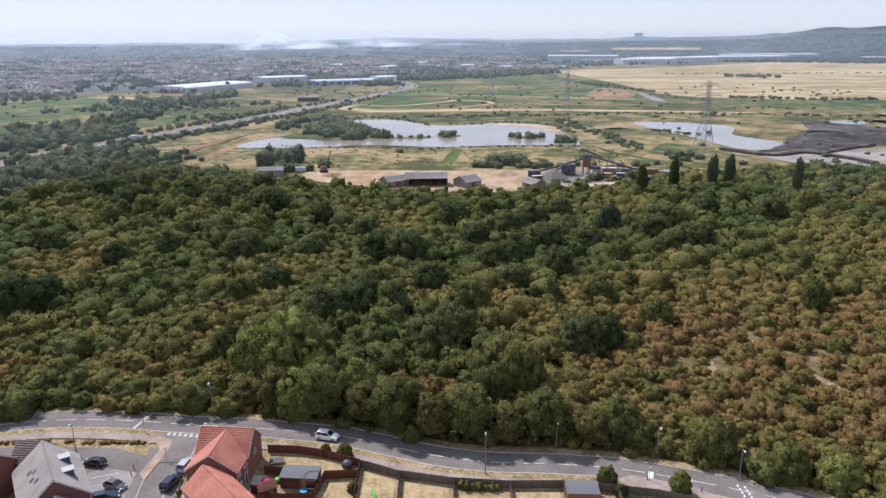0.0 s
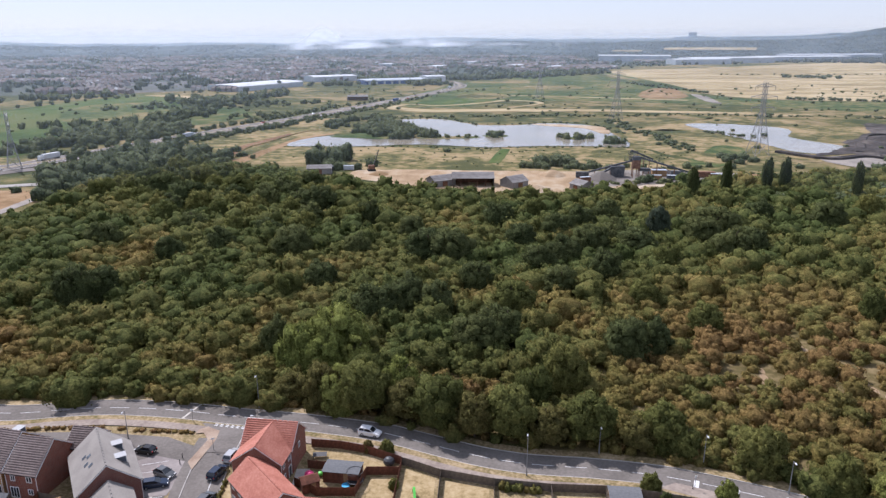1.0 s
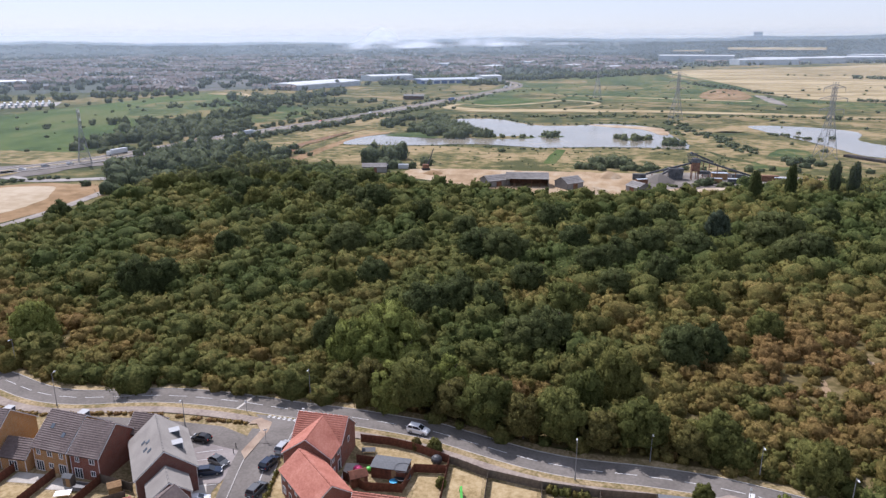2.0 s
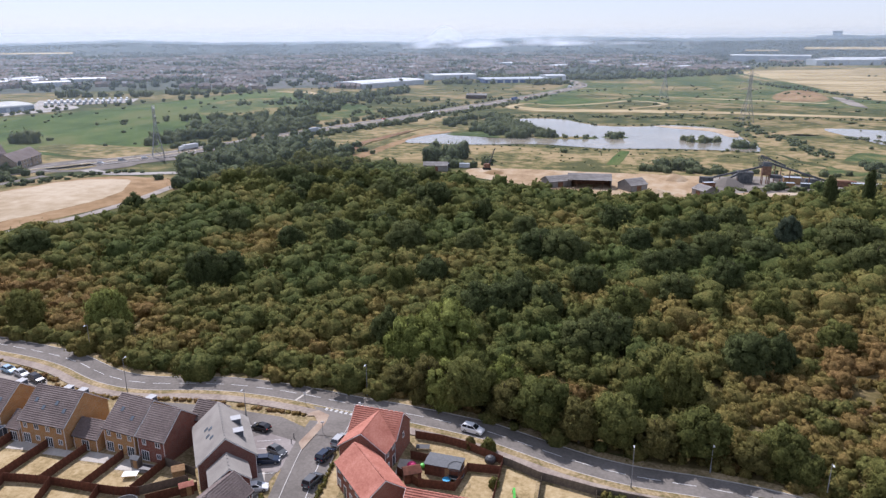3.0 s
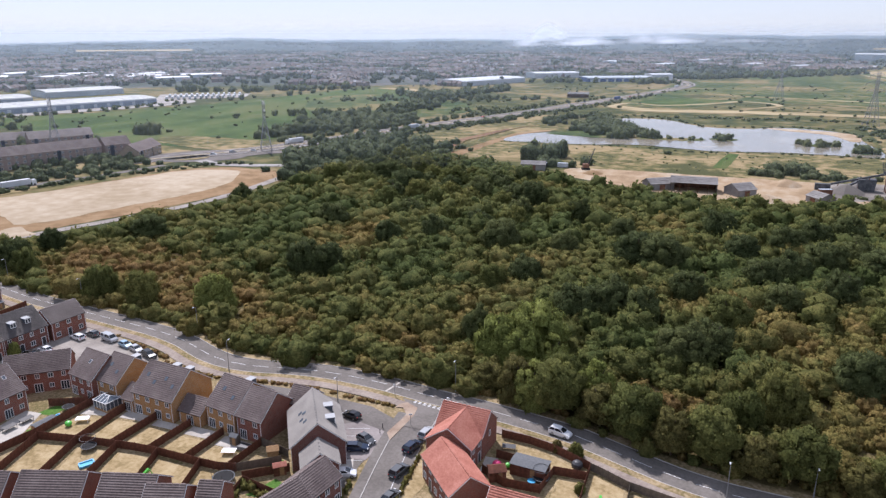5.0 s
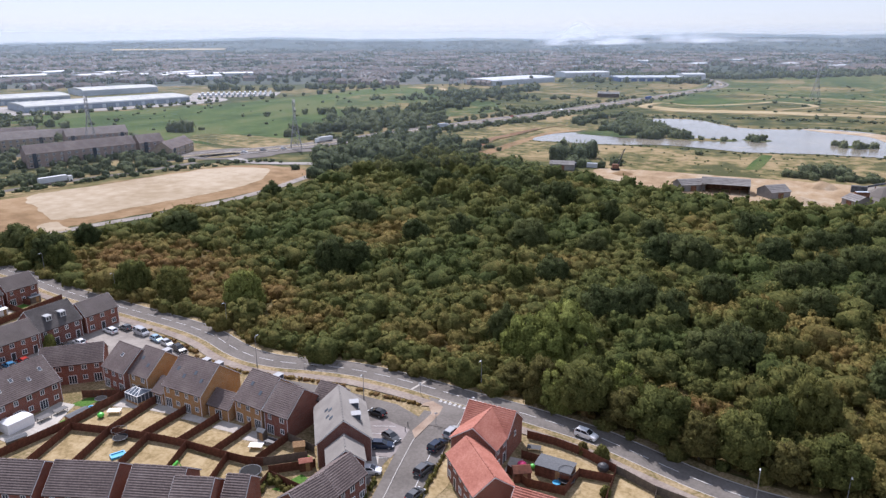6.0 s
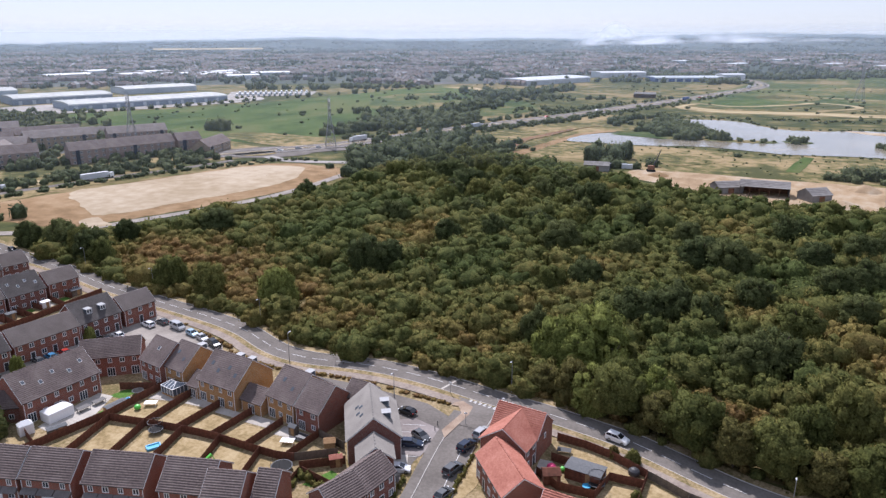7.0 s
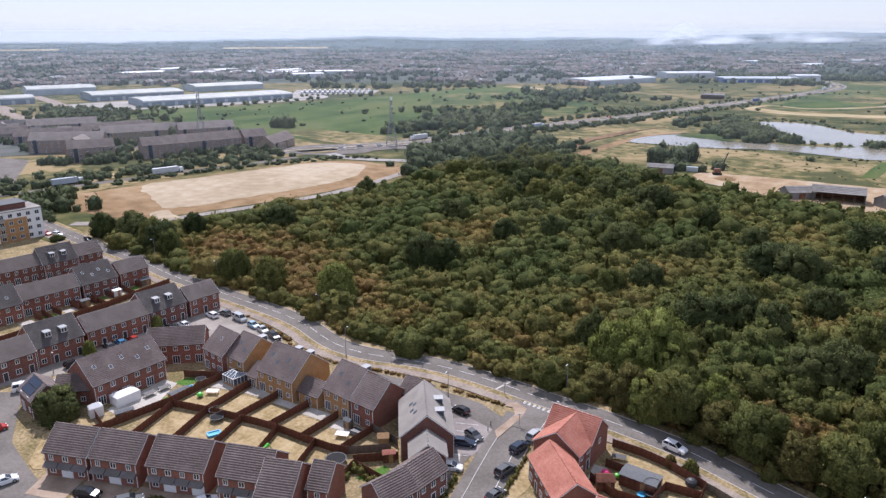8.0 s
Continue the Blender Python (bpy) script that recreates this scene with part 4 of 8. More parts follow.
def tree(x, y, r, h, leaf, k, label, group="trees in the scrub", z=0.0, lift=0.0):
    t = thing("tree", x, y, (k * 77) % 360, z, label, "tree", group)
    part("trunk", TRUNK, t, Matrix.Diagonal((r * 0.9, r * 0.9, h * 1.1, 1)))
    part("crown", CROWNS[leaf][k % 4], t, pose(0, 0, lift * h) @ Matrix.Diagonal((r, r, h * (1 - lift), 1)))
    return t


WORDS = {"dark": "dense dark green broadleaf tree standing in the scrub", "mid": "mid-green bushy tree standing in the scrub",
         "light": "bright light-green willow standing in the scrub", "olive": "olive-green hawthorn tree standing by the road", "grey": "pale grey-green willow standing in the scrub"}
for k, (x, y, r, h, leaf) in enumerate(TREES):
    edge = -36 < x < 32 and y < 131  # the tall trees that overhang the road
    tree(x, y, r * (1.18 if leaf == "dark" else 1.08), h * (1.66 if edge else 1.42), leaf, k, WORDS[leaf], lift=0.24 if edge else 0.0)


WOOD = [(-203, 335), (-200, 395), (-180, 415), (-133, 368), (-96, 346), (-66, 335), (-60, 268), (-95, 255), (-140, 275)]
q, m = crown(RNG, 600, 0.05, 30, 1.15, 0.35, (4, 2), 0.22, 0.76, 0.3)
WOOD_CROWN = {leaf: bulk("crown", q.reshape(-1, 3), np.arange(q.size // 3).reshape(-1, 4), "leaf_" + leaf, None, m.reshape(-1, 3)) for leaf in ("dark", "mid")}
wood = []
while len(wood) < 46:
    x, y = RNG.uniform(-205, -58), RNG.uniform(255, 415)
    if inside(WOOD, np.array([x]), np.array([y]))[0] and all((x - a) ** 2 + (y - b) ** 2 > 90 for a, b, *_ in wood + TREES):
        wood.append((x, y, RNG.uniform(5.0, 7.4)))
for k, (x, y, r) in enumerate(wood):
    t = thing("tree", x, y, k * 67 % 360, 0, WORDS["dark"] if k % 5 < 2 else WORDS["mid"], "tree", "trees in the scrub")
    part("trunk", TRUNK, t, Matrix.Diagonal((r * 0.9, r * 0.9, r * 1.6, 1)))
    part("crown", WOOD_CROWN["dark" if k % 5 < 2 else "mid"], t, Matrix.Diagonal((r, r, r * (1.35 + 0.04 * (k % 7)), 1)))
TREES += [(x, y, r, 9, "dark") for x, y, r in wood]


def brownness(x, y):
    """How dead and brown the scrub is at a place, 0 to 1."""
    b = 0.0
    for cx, cy, sx, sy, w in ((100, 158, 82, 50, 1.0), (60, 215, 45, 25, 0.45), (-185, 170, 42, 22, 1.0), (-142, 156, 30, 16, 0.9), (-105, 148, 26, 12, 0.65), (-4, 140, 16, 12, 0.75), (-70, 146, 26, 10, 0.55),
                              (150, 240, 50, 40, 0.5), (30, 175, 22, 14, 0.6)):
        b = np.maximum(b, w * np.exp(-((x - cx) / sx) ** 2 - ((y - cy) / sy) ** 2))
    return b


DEEP_GREEN = [(30, 235, 32, 40), (-20, 236, 30, 20), (-20, 185, 26, 14), (90, 270, 40, 30), (40, 270, 30, 20), (150, 300, 40, 40), (-85, 245, 30, 25), (0, 165, 14, 10), (-115, 190, 14, 10)]


sand_lines = np.concatenate([smooth([(79.8, 173.7), (81, 165), (86.1, 159), (86.9, 146.9), (89.7, 140.1)], 1.5), smooth([(100, 156), (103, 154), (107, 151)], 1.5), smooth([(65.6, 156), (63.4, 147)], 1.5)])
for k in range(0, len(sand_lines), 2):
    x, y = sand_lines[k]
    w = 0.9 + 0.8 * noise.noise((x * 0.3, y * 0.3, 2.0))
    patch("sandy_bank", [(x + w * (1 + 0.5 * noise.noise((x + q, y, 1))) * math.cos(q) - 0.5, y + 2.0 * w * (1 + 0.5 * noise.noise((x, y + q, 1))) * math.sin(q)) for q in (0, 1, 2, 3, 4, 5)], 0.10 + 0.004 * (k % 7), "bare", 1, 0.3,
          label="bare sandy bank in the scrub")


def deep_green(x, y):
    """How far the scrub's tint is moved towards dark green, summed over the ellipses."""
    return sum(math.exp(-((x - cx) / sx) ** 2 - ((y - cy) / sy) ** 2) for cx, cy, sx, sy in DEEP_GREEN)


def scrub():
    """Mounds of many sizes packed side by side, and low growth in the gaps between them."""
    spots, grid = [], {}
    cell = 6.0

    def free(x, y, r, f):
        i, j = int(x // cell), int(y // cell)
        for a in range(i - 2, i + 3):
            for b in range(j - 2, j + 3):
                for px, py, pr in grid.get((a, b), ()):
                    if (x - px) ** 2 + (y - py) ** 2 < (f * (r + pr)) ** 2:
                        return False
        grid.setdefault((i, j), []).append((x, y, r))
        return True

    for x, y, r, *_ in TREES:
        free(x, y, r * 0.8, 0.0)
    for count, lo, hi, f, low in ((1200, 4.8, 6.6, 0.62, 0), (8000, 3.3, 4.8, 0.60, 0), (16000, 2.3, 3.6, 0.58, 0), (34000, 1.1, 1.7, 0.52, 1)):
        x, y, u = RNG.uniform(-268, 330, count), RNG.uniform(60, 430, count), RNG.random((count, 4))
        ok = inside(SCRUB, x, y) & (np.abs(np.arctan2(x, y)) < 1.25) & (x < 0.75 * y + 40)
        if low:
            ok &= np.hypot(x, y) < 300
        ok &= np.min([np.hypot(x - a, y - b) for a, b in sand_lines], axis=0) > (2.2 if low else 3.4)
        for x, y, (u0, u1, u2, u3) in zip(x[ok], y[ok], u[ok]):
            br = float(brownness(x, y)) + 0.22 * noise.noise((x * 0.045, y * 0.045, 4.0))
            if not low and hi > 4 and br > 0.45:
                continue
            r = lo + (hi - lo) * u0
            if not free(x, y, r, f):
                continue
            tall = min(1.0, math.exp(-((x + 125) / 95) ** 2 - ((y - 325) / 75) ** 2) + 0.8 * math.exp(-((x - 90) / 75) ** 2 - ((y - 285) / 60) ** 2) + 0.5 * math.exp(-((x + 10) / 40) ** 2 - ((y - 190) / 35) ** 2))
            t = 0.25 + 0.03 * min(1.0, max(-1.0, x / 60)) + 0.32 * noise.noise((x * 0.028, y * 0.028, 0.0)) + 0.20 * noise.noise((x * 0.11, y * 0.11, 7.0)) + 0.10 * (u1 - 0.5)
            if br > 0.3:
                t += (0.74 - t) * min(1.0, (br - 0.3) * 2.2) * (1.0 if u3 < 0.5 else 0.35)
            t -= 0.10 * float(deep_green(x, y)) + 0.10 * min(1.0, max(0.0, (y - 200) / 120))
            if low:
                t = min(0.95, t + 0.10 * u3)
            h = r * (0.85 + 0.4 * u2) + 0.5 + 1.6 * tall * (0 if low else 1)
            spots.append((x, y, r * (1.08 + 0.12 * tall), h, t, 0.0))
    for q in np.arange(60.0, d_len[-1] - 40, 1.7):  # low olive bushes on the verge under the trees
        off = 6.0 + 1.8 * RNG.random()
        x, y = on_road(q, off)
        if RNG.random() < 0.62 and x < 75:
            r = RNG.uniform(0.9, 2.0)
            spots.append((x, y, r, r * RNG.uniform(0.9, 1.3), RNG.uniform(0.25, 0.75), 0.05))
    return spots


foliage("scrub_bushes", "scrub", scrub(), "dense green, olive and brown hawthorn scrub over the old pits", "scrub")


# ---------------------------------------------------------------- houses
def roof_mesh(L, D, E, R, mat, over=0.3, verge=0.18, course=0.40):
    """Two tiled slopes in stepped courses with a soffit beneath and closed verges."""
    bu = Build()
    hd = D / 2 + over
    k = (R - E) / (D / 2)
    ze = E - over * k
    slope = math.hypot(hd, R - ze)
    n = max(4, int(slope / course))
    x0, x1 = -L / 2 - verge, L / 2 + verge
    ny, nz = (R - ze) / slope, hd / slope
    for sgn in (-1, 1):
        def at(s, o):
            f = s / n
            return (sgn * (hd * (1 - f) + ny * o), ze + (R - ze) * f + nz * o)
        for i in range(n):
            y0, z0 = at(i, 0.14)
            y1, z1 = at(i + 1, 0.02)
            yb, zb = at(i, 0.02 if i else -0.06)
            q = [(x0, y0, z0), (x1, y0, z0), (x1, y1, z1), (x0, y1, z1)]
            w = [(x0, yb, zb), (x1, yb, zb), (x1, y0, z0), (x0, y0, z0)]
            bu.poly(*(q if sgn < 0 else q[::-1]))
            bu.poly(*(w if sgn < 0 else w[::-1]))
        a, b = at(0, -0.06), at(n, -0.06)
        t0, t1 = at(0, 0.05), at(n, 0.05)
        q = [(x0, *a), (x0, *b), (x1, *b), (x1, *a)]
        bu.poly(*(q if sgn < 0 else q[::-1]))
        for x, fl in ((x0, 1), (x1, -1)):
            w = [(x, *a), (x, *t0), (x, *t1), (x, *b)]
            bu.poly(*(w if sgn * fl > 0 else w[::-1]))
    return bu.mesh("roof", mat)


def wall_mesh(L, D, E, R, mat, top=0.08):
    """Four walls with pointed gables under the roof."""
    bu = Build()
    x, y = L / 2, D / 2
    e, r = E - top, R - top
    bu.poly((-x, -y, 0), (x, -y, 0), (x, -y, e), (-x, -y, e))
    bu.poly((x, y, 0), (-x, y, 0), (-x, y, e), (x, y, e))
    bu.poly((x, -y, 0), (x, y, 0), (x, y, e), (x, 0, r), (x, -y, e))
    bu.poly((-x, y, 0), (-x, -y, 0), (-x, -y, e), (-x, 0, r), (-x, y, e))
    return bu.mesh("wall", mat)


def grid_frame(bu, xs, zs, solid, y0, y1):
    """Bars on a grid as one connected piece between the depths y0 (front) and y1."""
    idx = {}

    def at(i, j, y):
        if (i, j, y) not in idx:
            idx[(i, j, y)] = len(bu.v)
            bu.v.append((xs[i], y, zs[j]))
        return idx[(i, j, y)]
    cells = [(i, j) for i in range(len(xs) - 1) for j in range(len(zs) - 1) if solid(i, j)]
    for i, j in cells:
        bu.f.append((at(i, j, y0), at(i + 1, j, y0), at(i + 1, j + 1, y0), at(i, j + 1, y0)))
        bu.f.append((at(i, j + 1, y1), at(i + 1, j + 1, y1), at(i + 1, j, y1), at(i, j, y1)))
        for di, dj, (p, q), (r, t) in ((0, -1, (0, 0), (1, 0)), (1, 0, (1, 0), (1, 1)), (0, 1, (1, 1), (0, 1)), (-1, 0, (0, 1), (0, 0))):
            if (i + di, j + dj) not in cells:
                bu.f.append((at(i + p, j + q, y1), at(i + r, j + t, y1), at(i + r, j + t, y0), at(i + p, j + q, y0)))
    return bu


def window_meshes(w, h, mull):
    """A white frame with its mullions, and its pane, facing -y about the middle of the opening."""
    t = 0.085
    xs = [-w / 2, -w / 2 + t]
    for k in range(mull):
        m = -w / 2 + t + (w - 2 * t) * (k + 1) / (mull + 1)
        xs += [m - t / 2, m + t / 2]
    xs += [w / 2 - t, w / 2]
    zs = [-h / 2, -h / 2 + t * 1.3, h / 2 - t, h / 2]
    f = grid_frame(Build(), xs, zs, lambda i, j: i % 2 == 0 or j != 1, -0.06, 0.05)
    p = Build().box((0, 0.02, 0), (w - 2 * t, 0.03, h - 2 * t))
    return f.mesh("window", "white"), p.mesh("pane", "pane")


def window(parent, x, y, z, w, h, mull=1, rz=0.0, name="window"):
    f, p = cached(("win", w, h, mull), lambda: window_meshes(w, h, mull))
    ob = part(name, f, parent, pose(x, y, z, 0, 0, rz))
    part("pane", p, ob)
    return ob


def door(parent, x, y, mat="dark_trim", rz=0.0):
    d = cached(("door", mat), lambda: Build().box((0, 0, 1.02), (0.92, 0.08, 2.04)).box((0, -0.03, 1.5), (0.4, 0.06, 0.5)).mesh("door", mat))
    fr = cached("doorframe", lambda: Build().box((-0.51, 0, 1.05), (0.1, 0.12, 2.1)).box((0.51, 0, 1.05), (0.1, 0.12, 2.1)).box((0, 0, 2.12), (1.12, 0.12, 0.1)).mesh("door_frame", "white"))
    ob = part("door", d, parent, pose(x, y, 0, 0, 0, rz))
    part("door_frame", fr, ob)


def dormer(parent, x, y, z, rz=0.0):
    """A flat-topped white dormer with grey cheeks, opening towards -y."""
    b = cached("dormer", lambda: Build().box((0, 0.85, -0.35), (1.5, 1.7, 2.1)).mesh("dormer", "lead"))
    t = cached("dormertop", lambda: Build().box((0, 0.8, 0.74), (1.66, 1.9, 0.08)).mesh("dormer_top", "dormer_lead"))
    ob = part("dormer", b, parent, pose(x, y, z, 0, 0, rz))
    part("dormer_top", t, ob)
    f, _ = cached(("win", 1.4, 1.15, 1), lambda: window_meshes(1.4, 1.15, 1))
    part("dormer_window", f, ob, pose(0, -0.04, 0.08))
    g = cached("dormerpane", lambda: Build().box((0, -0.02, 0.08), (1.22, 0.02, 1.0)).mesh("pane", "pane"))
    part("pane", g, ob)


def rooflight(parent, x, y, z, tilt, frame_mat="lead"):
    b = cached(("rooflight", frame_mat), lambda: Build().box((0, 0, 0.07), (0.70, 0.90, 0.12)).mesh("rooflight", frame_mat))
    g = cached("rooflightpane", lambda: Build().box((0, 0, 0.13), (0.60, 0.80, 0.02)).mesh("pane", "sky_pane"))
    ob = part("rooflight", b, parent, pose(x, y, z, tilt, 0, 0))
    part("pane", g, ob)


def house(x, y, yaw, L, D, E, R, wall="brick_red", roof="tile_brown", label="", front="garden", dormers=0, lights=0, bays=None, name="house", back_dormers=0, group="estate houses", gable_windows=False, course=0.40):
    h = thing(name, x, y, yaw, 0, label, "house", group)
    part("wall", wall_mesh(L, D, E, R, wall), h)
    part("roof", roof_mesh(L, D, E, R, roof, course=0.2 if roof in ("tile_plain", "tile_grey") else course), h)
    k = (R - E) / (D / 2)
    rc = Build()
    for i in range(max(2, int(L / 0.9))):
        n = max(2, int(L / 0.9))
        w = (L + 0.36) / n
        rc.box((-L / 2 - 0.18 + w * (i + 0.5), 0, R + 0.05), (w - 0.03, 0.30, 0.16), 0, 0.75)
    part("ridge_tiles", rc.mesh("ridge_tiles", roof), h)
    for sg in (-1, 1):
        part("gutter", Build().box((0, sg * (D / 2 + 0.36), E - 0.3 * k - 0.02), (L + 0.3, 0.12, 0.11)).mesh("gutter", "dark_trim"), h)
        part("fascia", Build().box((0, sg * (D / 2 + 0.26), E - 0.3 * k - 0.02), (L + 0.2, 0.04, 0.2)).mesh("fascia", "white"), h)
        for xx in (-L / 2 + 0.15, L / 2 - 0.15):
            part("downpipe", cached(("pipe", round(E, 1)), lambda: Build().box((0, 0, E / 2 - 0.2), (0.08, 0.08, E - 0.4)).mesh("downpipe", "white")), h, pose(xx, sg * (D / 2 + 0.05), 0))
        for gx in (-L / 2 - 0.2, L / 2 + 0.2):
            part("bargeboard", Build().bar((gx, sg * (D / 2 + 0.3), E - 0.3 * k - 0.04), (gx, 0, R - 0.04), 0.09).mesh("bargeboard", "white"), h)
    n = bays or max(1, round(L / 2.7))
    two_storey = E > 4
    for i in range(n):
        xx = -L / 2 + L * (i + 0.5) / n
        for sg in (-1, 1):
            yy, rz = sg * (D / 2 + 0.03), 0 if sg < 0 else 180
            if two_storey:
                window(h, xx, yy, 3.85, 1.1 if i % 2 else 0.9, 1.15, 1, rz)
            if sg < 0 and front == "garden":
                if i % 2 == 0:
                    window(h, xx, yy, 1.08, 1.7, 2.1, 2, rz, "french_door")
                else:
                    window(h, xx, yy, 1.45, 1.0, 1.1, 1, rz)
            else:
                if i % 2 == 0:
                    window(h, xx, yy, 1.4, 1.2, 1.3, 1, rz)
                elif front == "garage" and sg < 0:
                    part("garage_door", cached("garage", lambda: garage_door()), h, pose(xx, yy, 0, 0, 0, rz))
                else:
                    door(h, xx, yy, "dark_trim", rz)
    if front == "garage":
        for i in range(n):
            xx = -L / 2 + L * (i + 0.5) / n
            cb = Build()
            w = L / n * 0.94
            cb.poly((xx - w / 2, -D / 2 - 1.0, 2.35), (xx + w / 2, -D / 2 - 1.0, 2.35), (xx + w / 2, -D / 2, 3.0), (xx - w / 2, -D / 2, 3.0))
            cb.poly((xx - w / 2, -D / 2, 2.3), (xx + w / 2, -D / 2, 2.3), (xx + w / 2, -D / 2 - 1.0, 2.25), (xx - w / 2, -D / 2 - 1.0, 2.25))
            cb.poly((xx - w / 2, -D / 2 - 1.0, 2.25), (xx + w / 2, -D / 2 - 1.0, 2.25), (xx + w / 2, -D / 2 - 1.0, 2.35), (xx - w / 2, -D / 2 - 1.0, 2.35))
            cb.poly((xx - w / 2, -D / 2, 2.3), (xx - w / 2, -D / 2 - 1.0, 2.25), (xx - w / 2, -D / 2 - 1.0, 2.35), (xx - w / 2, -D / 2, 3.0))
            cb.poly((xx + w / 2, -D / 2 - 1.0, 2.25), (xx + w / 2, -D / 2, 2.3), (xx + w / 2, -D / 2, 3.0), (xx + w / 2, -D / 2 - 1.0, 2.35))
            part("porch_canopy", cb.mesh("porch_canopy", "tile_grey"), h, label="dark tiled lean-to canopy")
    if gable_windows:
        for sg in (-1, 1):
            window(h, sg * (L / 2 + 0.03), 0, 3.8, 0.8, 1.1, 0, 90 * sg)
    for i in range(dormers):
        xx = -L / 2 + L * (i + 1) / (dormers + 1)
        yy = -D / 2 + 1.5
        dormer(h, xx, yy, E + 1.5 * k + 0.75)
    for i in range(back_dormers):
        xx = -L / 2 + L * (i + 1) / (back_dormers + 1)
        dormer(h, xx, D / 2 - 1.5, E + 1.5 * k + 0.75, 180)
    for i in range(lights):
        xx = -L / 2 + L * (i + 0.7) / (lights + 0.4)
        yy = -D / 4 - (0.6 if i % 2 else -0.4)
        rooflight(h, xx, yy, R + k * yy + 0.03, math.degrees(math.atan(k)), "lead" if wall == "brick_orange" else "white")
    return h


def garage_door():
    bu = Build().box((0, 0, 1.05), (2.3, 0.06, 2.1))
    for i in range(5):
        bu.box((0, -0.04, 0.3 + i * 0.4), (2.2, 0.03, 0.3))
    return bu.mesh("garage_door", "white")


RED = "red brick terraced house with a brown tiled roof"
DORM = "taller red brick house with grey tiled roof and dormers"
house(-224.0, 109.7, 80, 15.0, 7.6, 5.0, 7.9, "brick_dark", "tile_plain", RED)
house(-222.1, 121.2, 79, 10.5, 10.6, 5.0, 9.4, "brick_dark", "tile_grey", DORM, dormers=2)
house(-220.6, 131.0, 79, 8.0, 7.6, 5.0, 8.0, "brick_dark", "tile_plain", RED)
house(-196.5, 89.0, 82, 10.0, 10.6, 5.0, 9.4, "brick_red", "tile_grey", RED, lights=2)
house(-195.1, 102.4, 81, 15.7, 7.6, 5.0, 8.0, "brick_red", "tile_plain", RED)
house(-194.3, 116.1, 82, 10.4, 10.6, 5.0, 9.3, "brick_dark", "tile_grey", "red brick house with grey tiles and four rooflights", lights=4)
house(-192.6, 127.3, 82, 9.1, 7.4, 5.0, 7.9, "brick_red", "tile_plain", RED)
house(-159.9, 98.9, 81, 15.7, 7.7, 5.0, 8.0, "brick_red", "tile_plain", RED, front="street")
house(-159.4, 112.4, 82, 11.0, 10.6, 5.0, 9.2, "brick_dark", "tile_grey", DORM, dormers=2, front="street")
house(-156.0, 123.1, 82, 9.3, 7.3, 5.0, 7.9, "brick_red", "tile_plain", RED, front="street")
house(-162.0, 73.0, 82, 11.0, 8.0, 5.0, 8.1, "brick_dark", "tile_plain", RED, front="street")
house(-162.8, 84.7, 81, 10.9, 10.8, 5.0, 9.3, "brick_red", "tile_grey", DORM, dormers=2, front="street")
house(-134.8, 83.2, 84, 16.4, 11.0, 5.0, 9.4, "brick_red", "tile_brown", "long red brick terrace with brown tiles and rooflights", lights=5, bays=6)
house(-135.2, 99.8, 40, 13.0, 7.4, 5.0, 7.9, "brick_red", "tile_brown", "red brick house set at an angle behind gardens")
house(-121.4, 103.6, -9, 7.6, 9.6, 5.0, 8.9, "brick_red", "tile_brown", "brown tiled house beside the buff one", lights=1)
house(-114.6, 104.2, -7, 6.2, 10.2, 5.0, 9.1, "brick_orange", "tile_brown", "orange buff brick house with brown roof tiles", lights=2, back_dormers=1)
house(-101.2, 103.2, -4, 10.8, 11.2, 5.0, 9.5, "brick_orange", "tile_brown", "wide orange buff brick house with four rooflights", lights=4, back_dormers=2, bays=4)
house(-92.6, 101.0, -4, 5.6, 5.6, 2.9, 5.0, "brick_orange", "tile_brown", "low garage link with brown tiled roof", bays=1)
house(-108.4, 100.8, -4, 3.0, 6.0, 2.9, 5.0, "brick_orange", "tile_brown", "low garage link with brown tiled roof", bays=1)
house(-84.6, 103.9, -9, 7.6, 10.8, 5.0, 9.3, "brick_orange", "tile_brown", "orange brick house with a brown tiled roof", lights=2, back_dormers=1)
house(-77.4, 102.4, -7, 6.2, 9.8, 5.0, 8.9, "brick_red", "tile_brown", "red brick end house with a tall gable")
house(-113.2, 60.8, 19, 8.6, 8.1, 5.0, 8.2, "brick_red", "tile_brown", "red brick house with garage beneath brown tiles", front="garage")
house(-104.4, 64.0, 19, 9.0, 8.1, 5.0, 8.15, "brick_red", "tile_brown", "red brick house with garage beneath brown tiles", front="garage")
house(-93.3, 68.1, 19.5, 10.6, 8.5, 5.0, 8.3, "brick_red", "tile_brown", "wide red brick pair with brown tiled roof", front="garage")
house(-81.4, 71.9, 18, 8.8, 8.6, 5.0, 8.3, "brick_red", "tile_brown", "red brick house with garage beneath brown tiles", front="garage")
house(-73.5, 71.2, 19, 6.1, 10.0, 5.0, 8.9, "brick_red", "tile_brown", "red brick house standing forward of the terrace", front="garage")
house(-68.6, 75.6, 17, 3.6, 7.3, 5.0, 7.9, "brick_red", "tile_brown", "narrow red brick link house", front="street", bays=1)
house(-56.4, 85.0, 80, 7.0, 6.6, 5.0, 7.6, "brick_dark", "tile_brown", "dark brick house at the road's bend", front="street")
house(-57.8, 78.6, 72, 6.6, 6.4, 5.0, 7.5, "brick_dark", "tile_brown", "dark brick house at the road's bend", front="street")
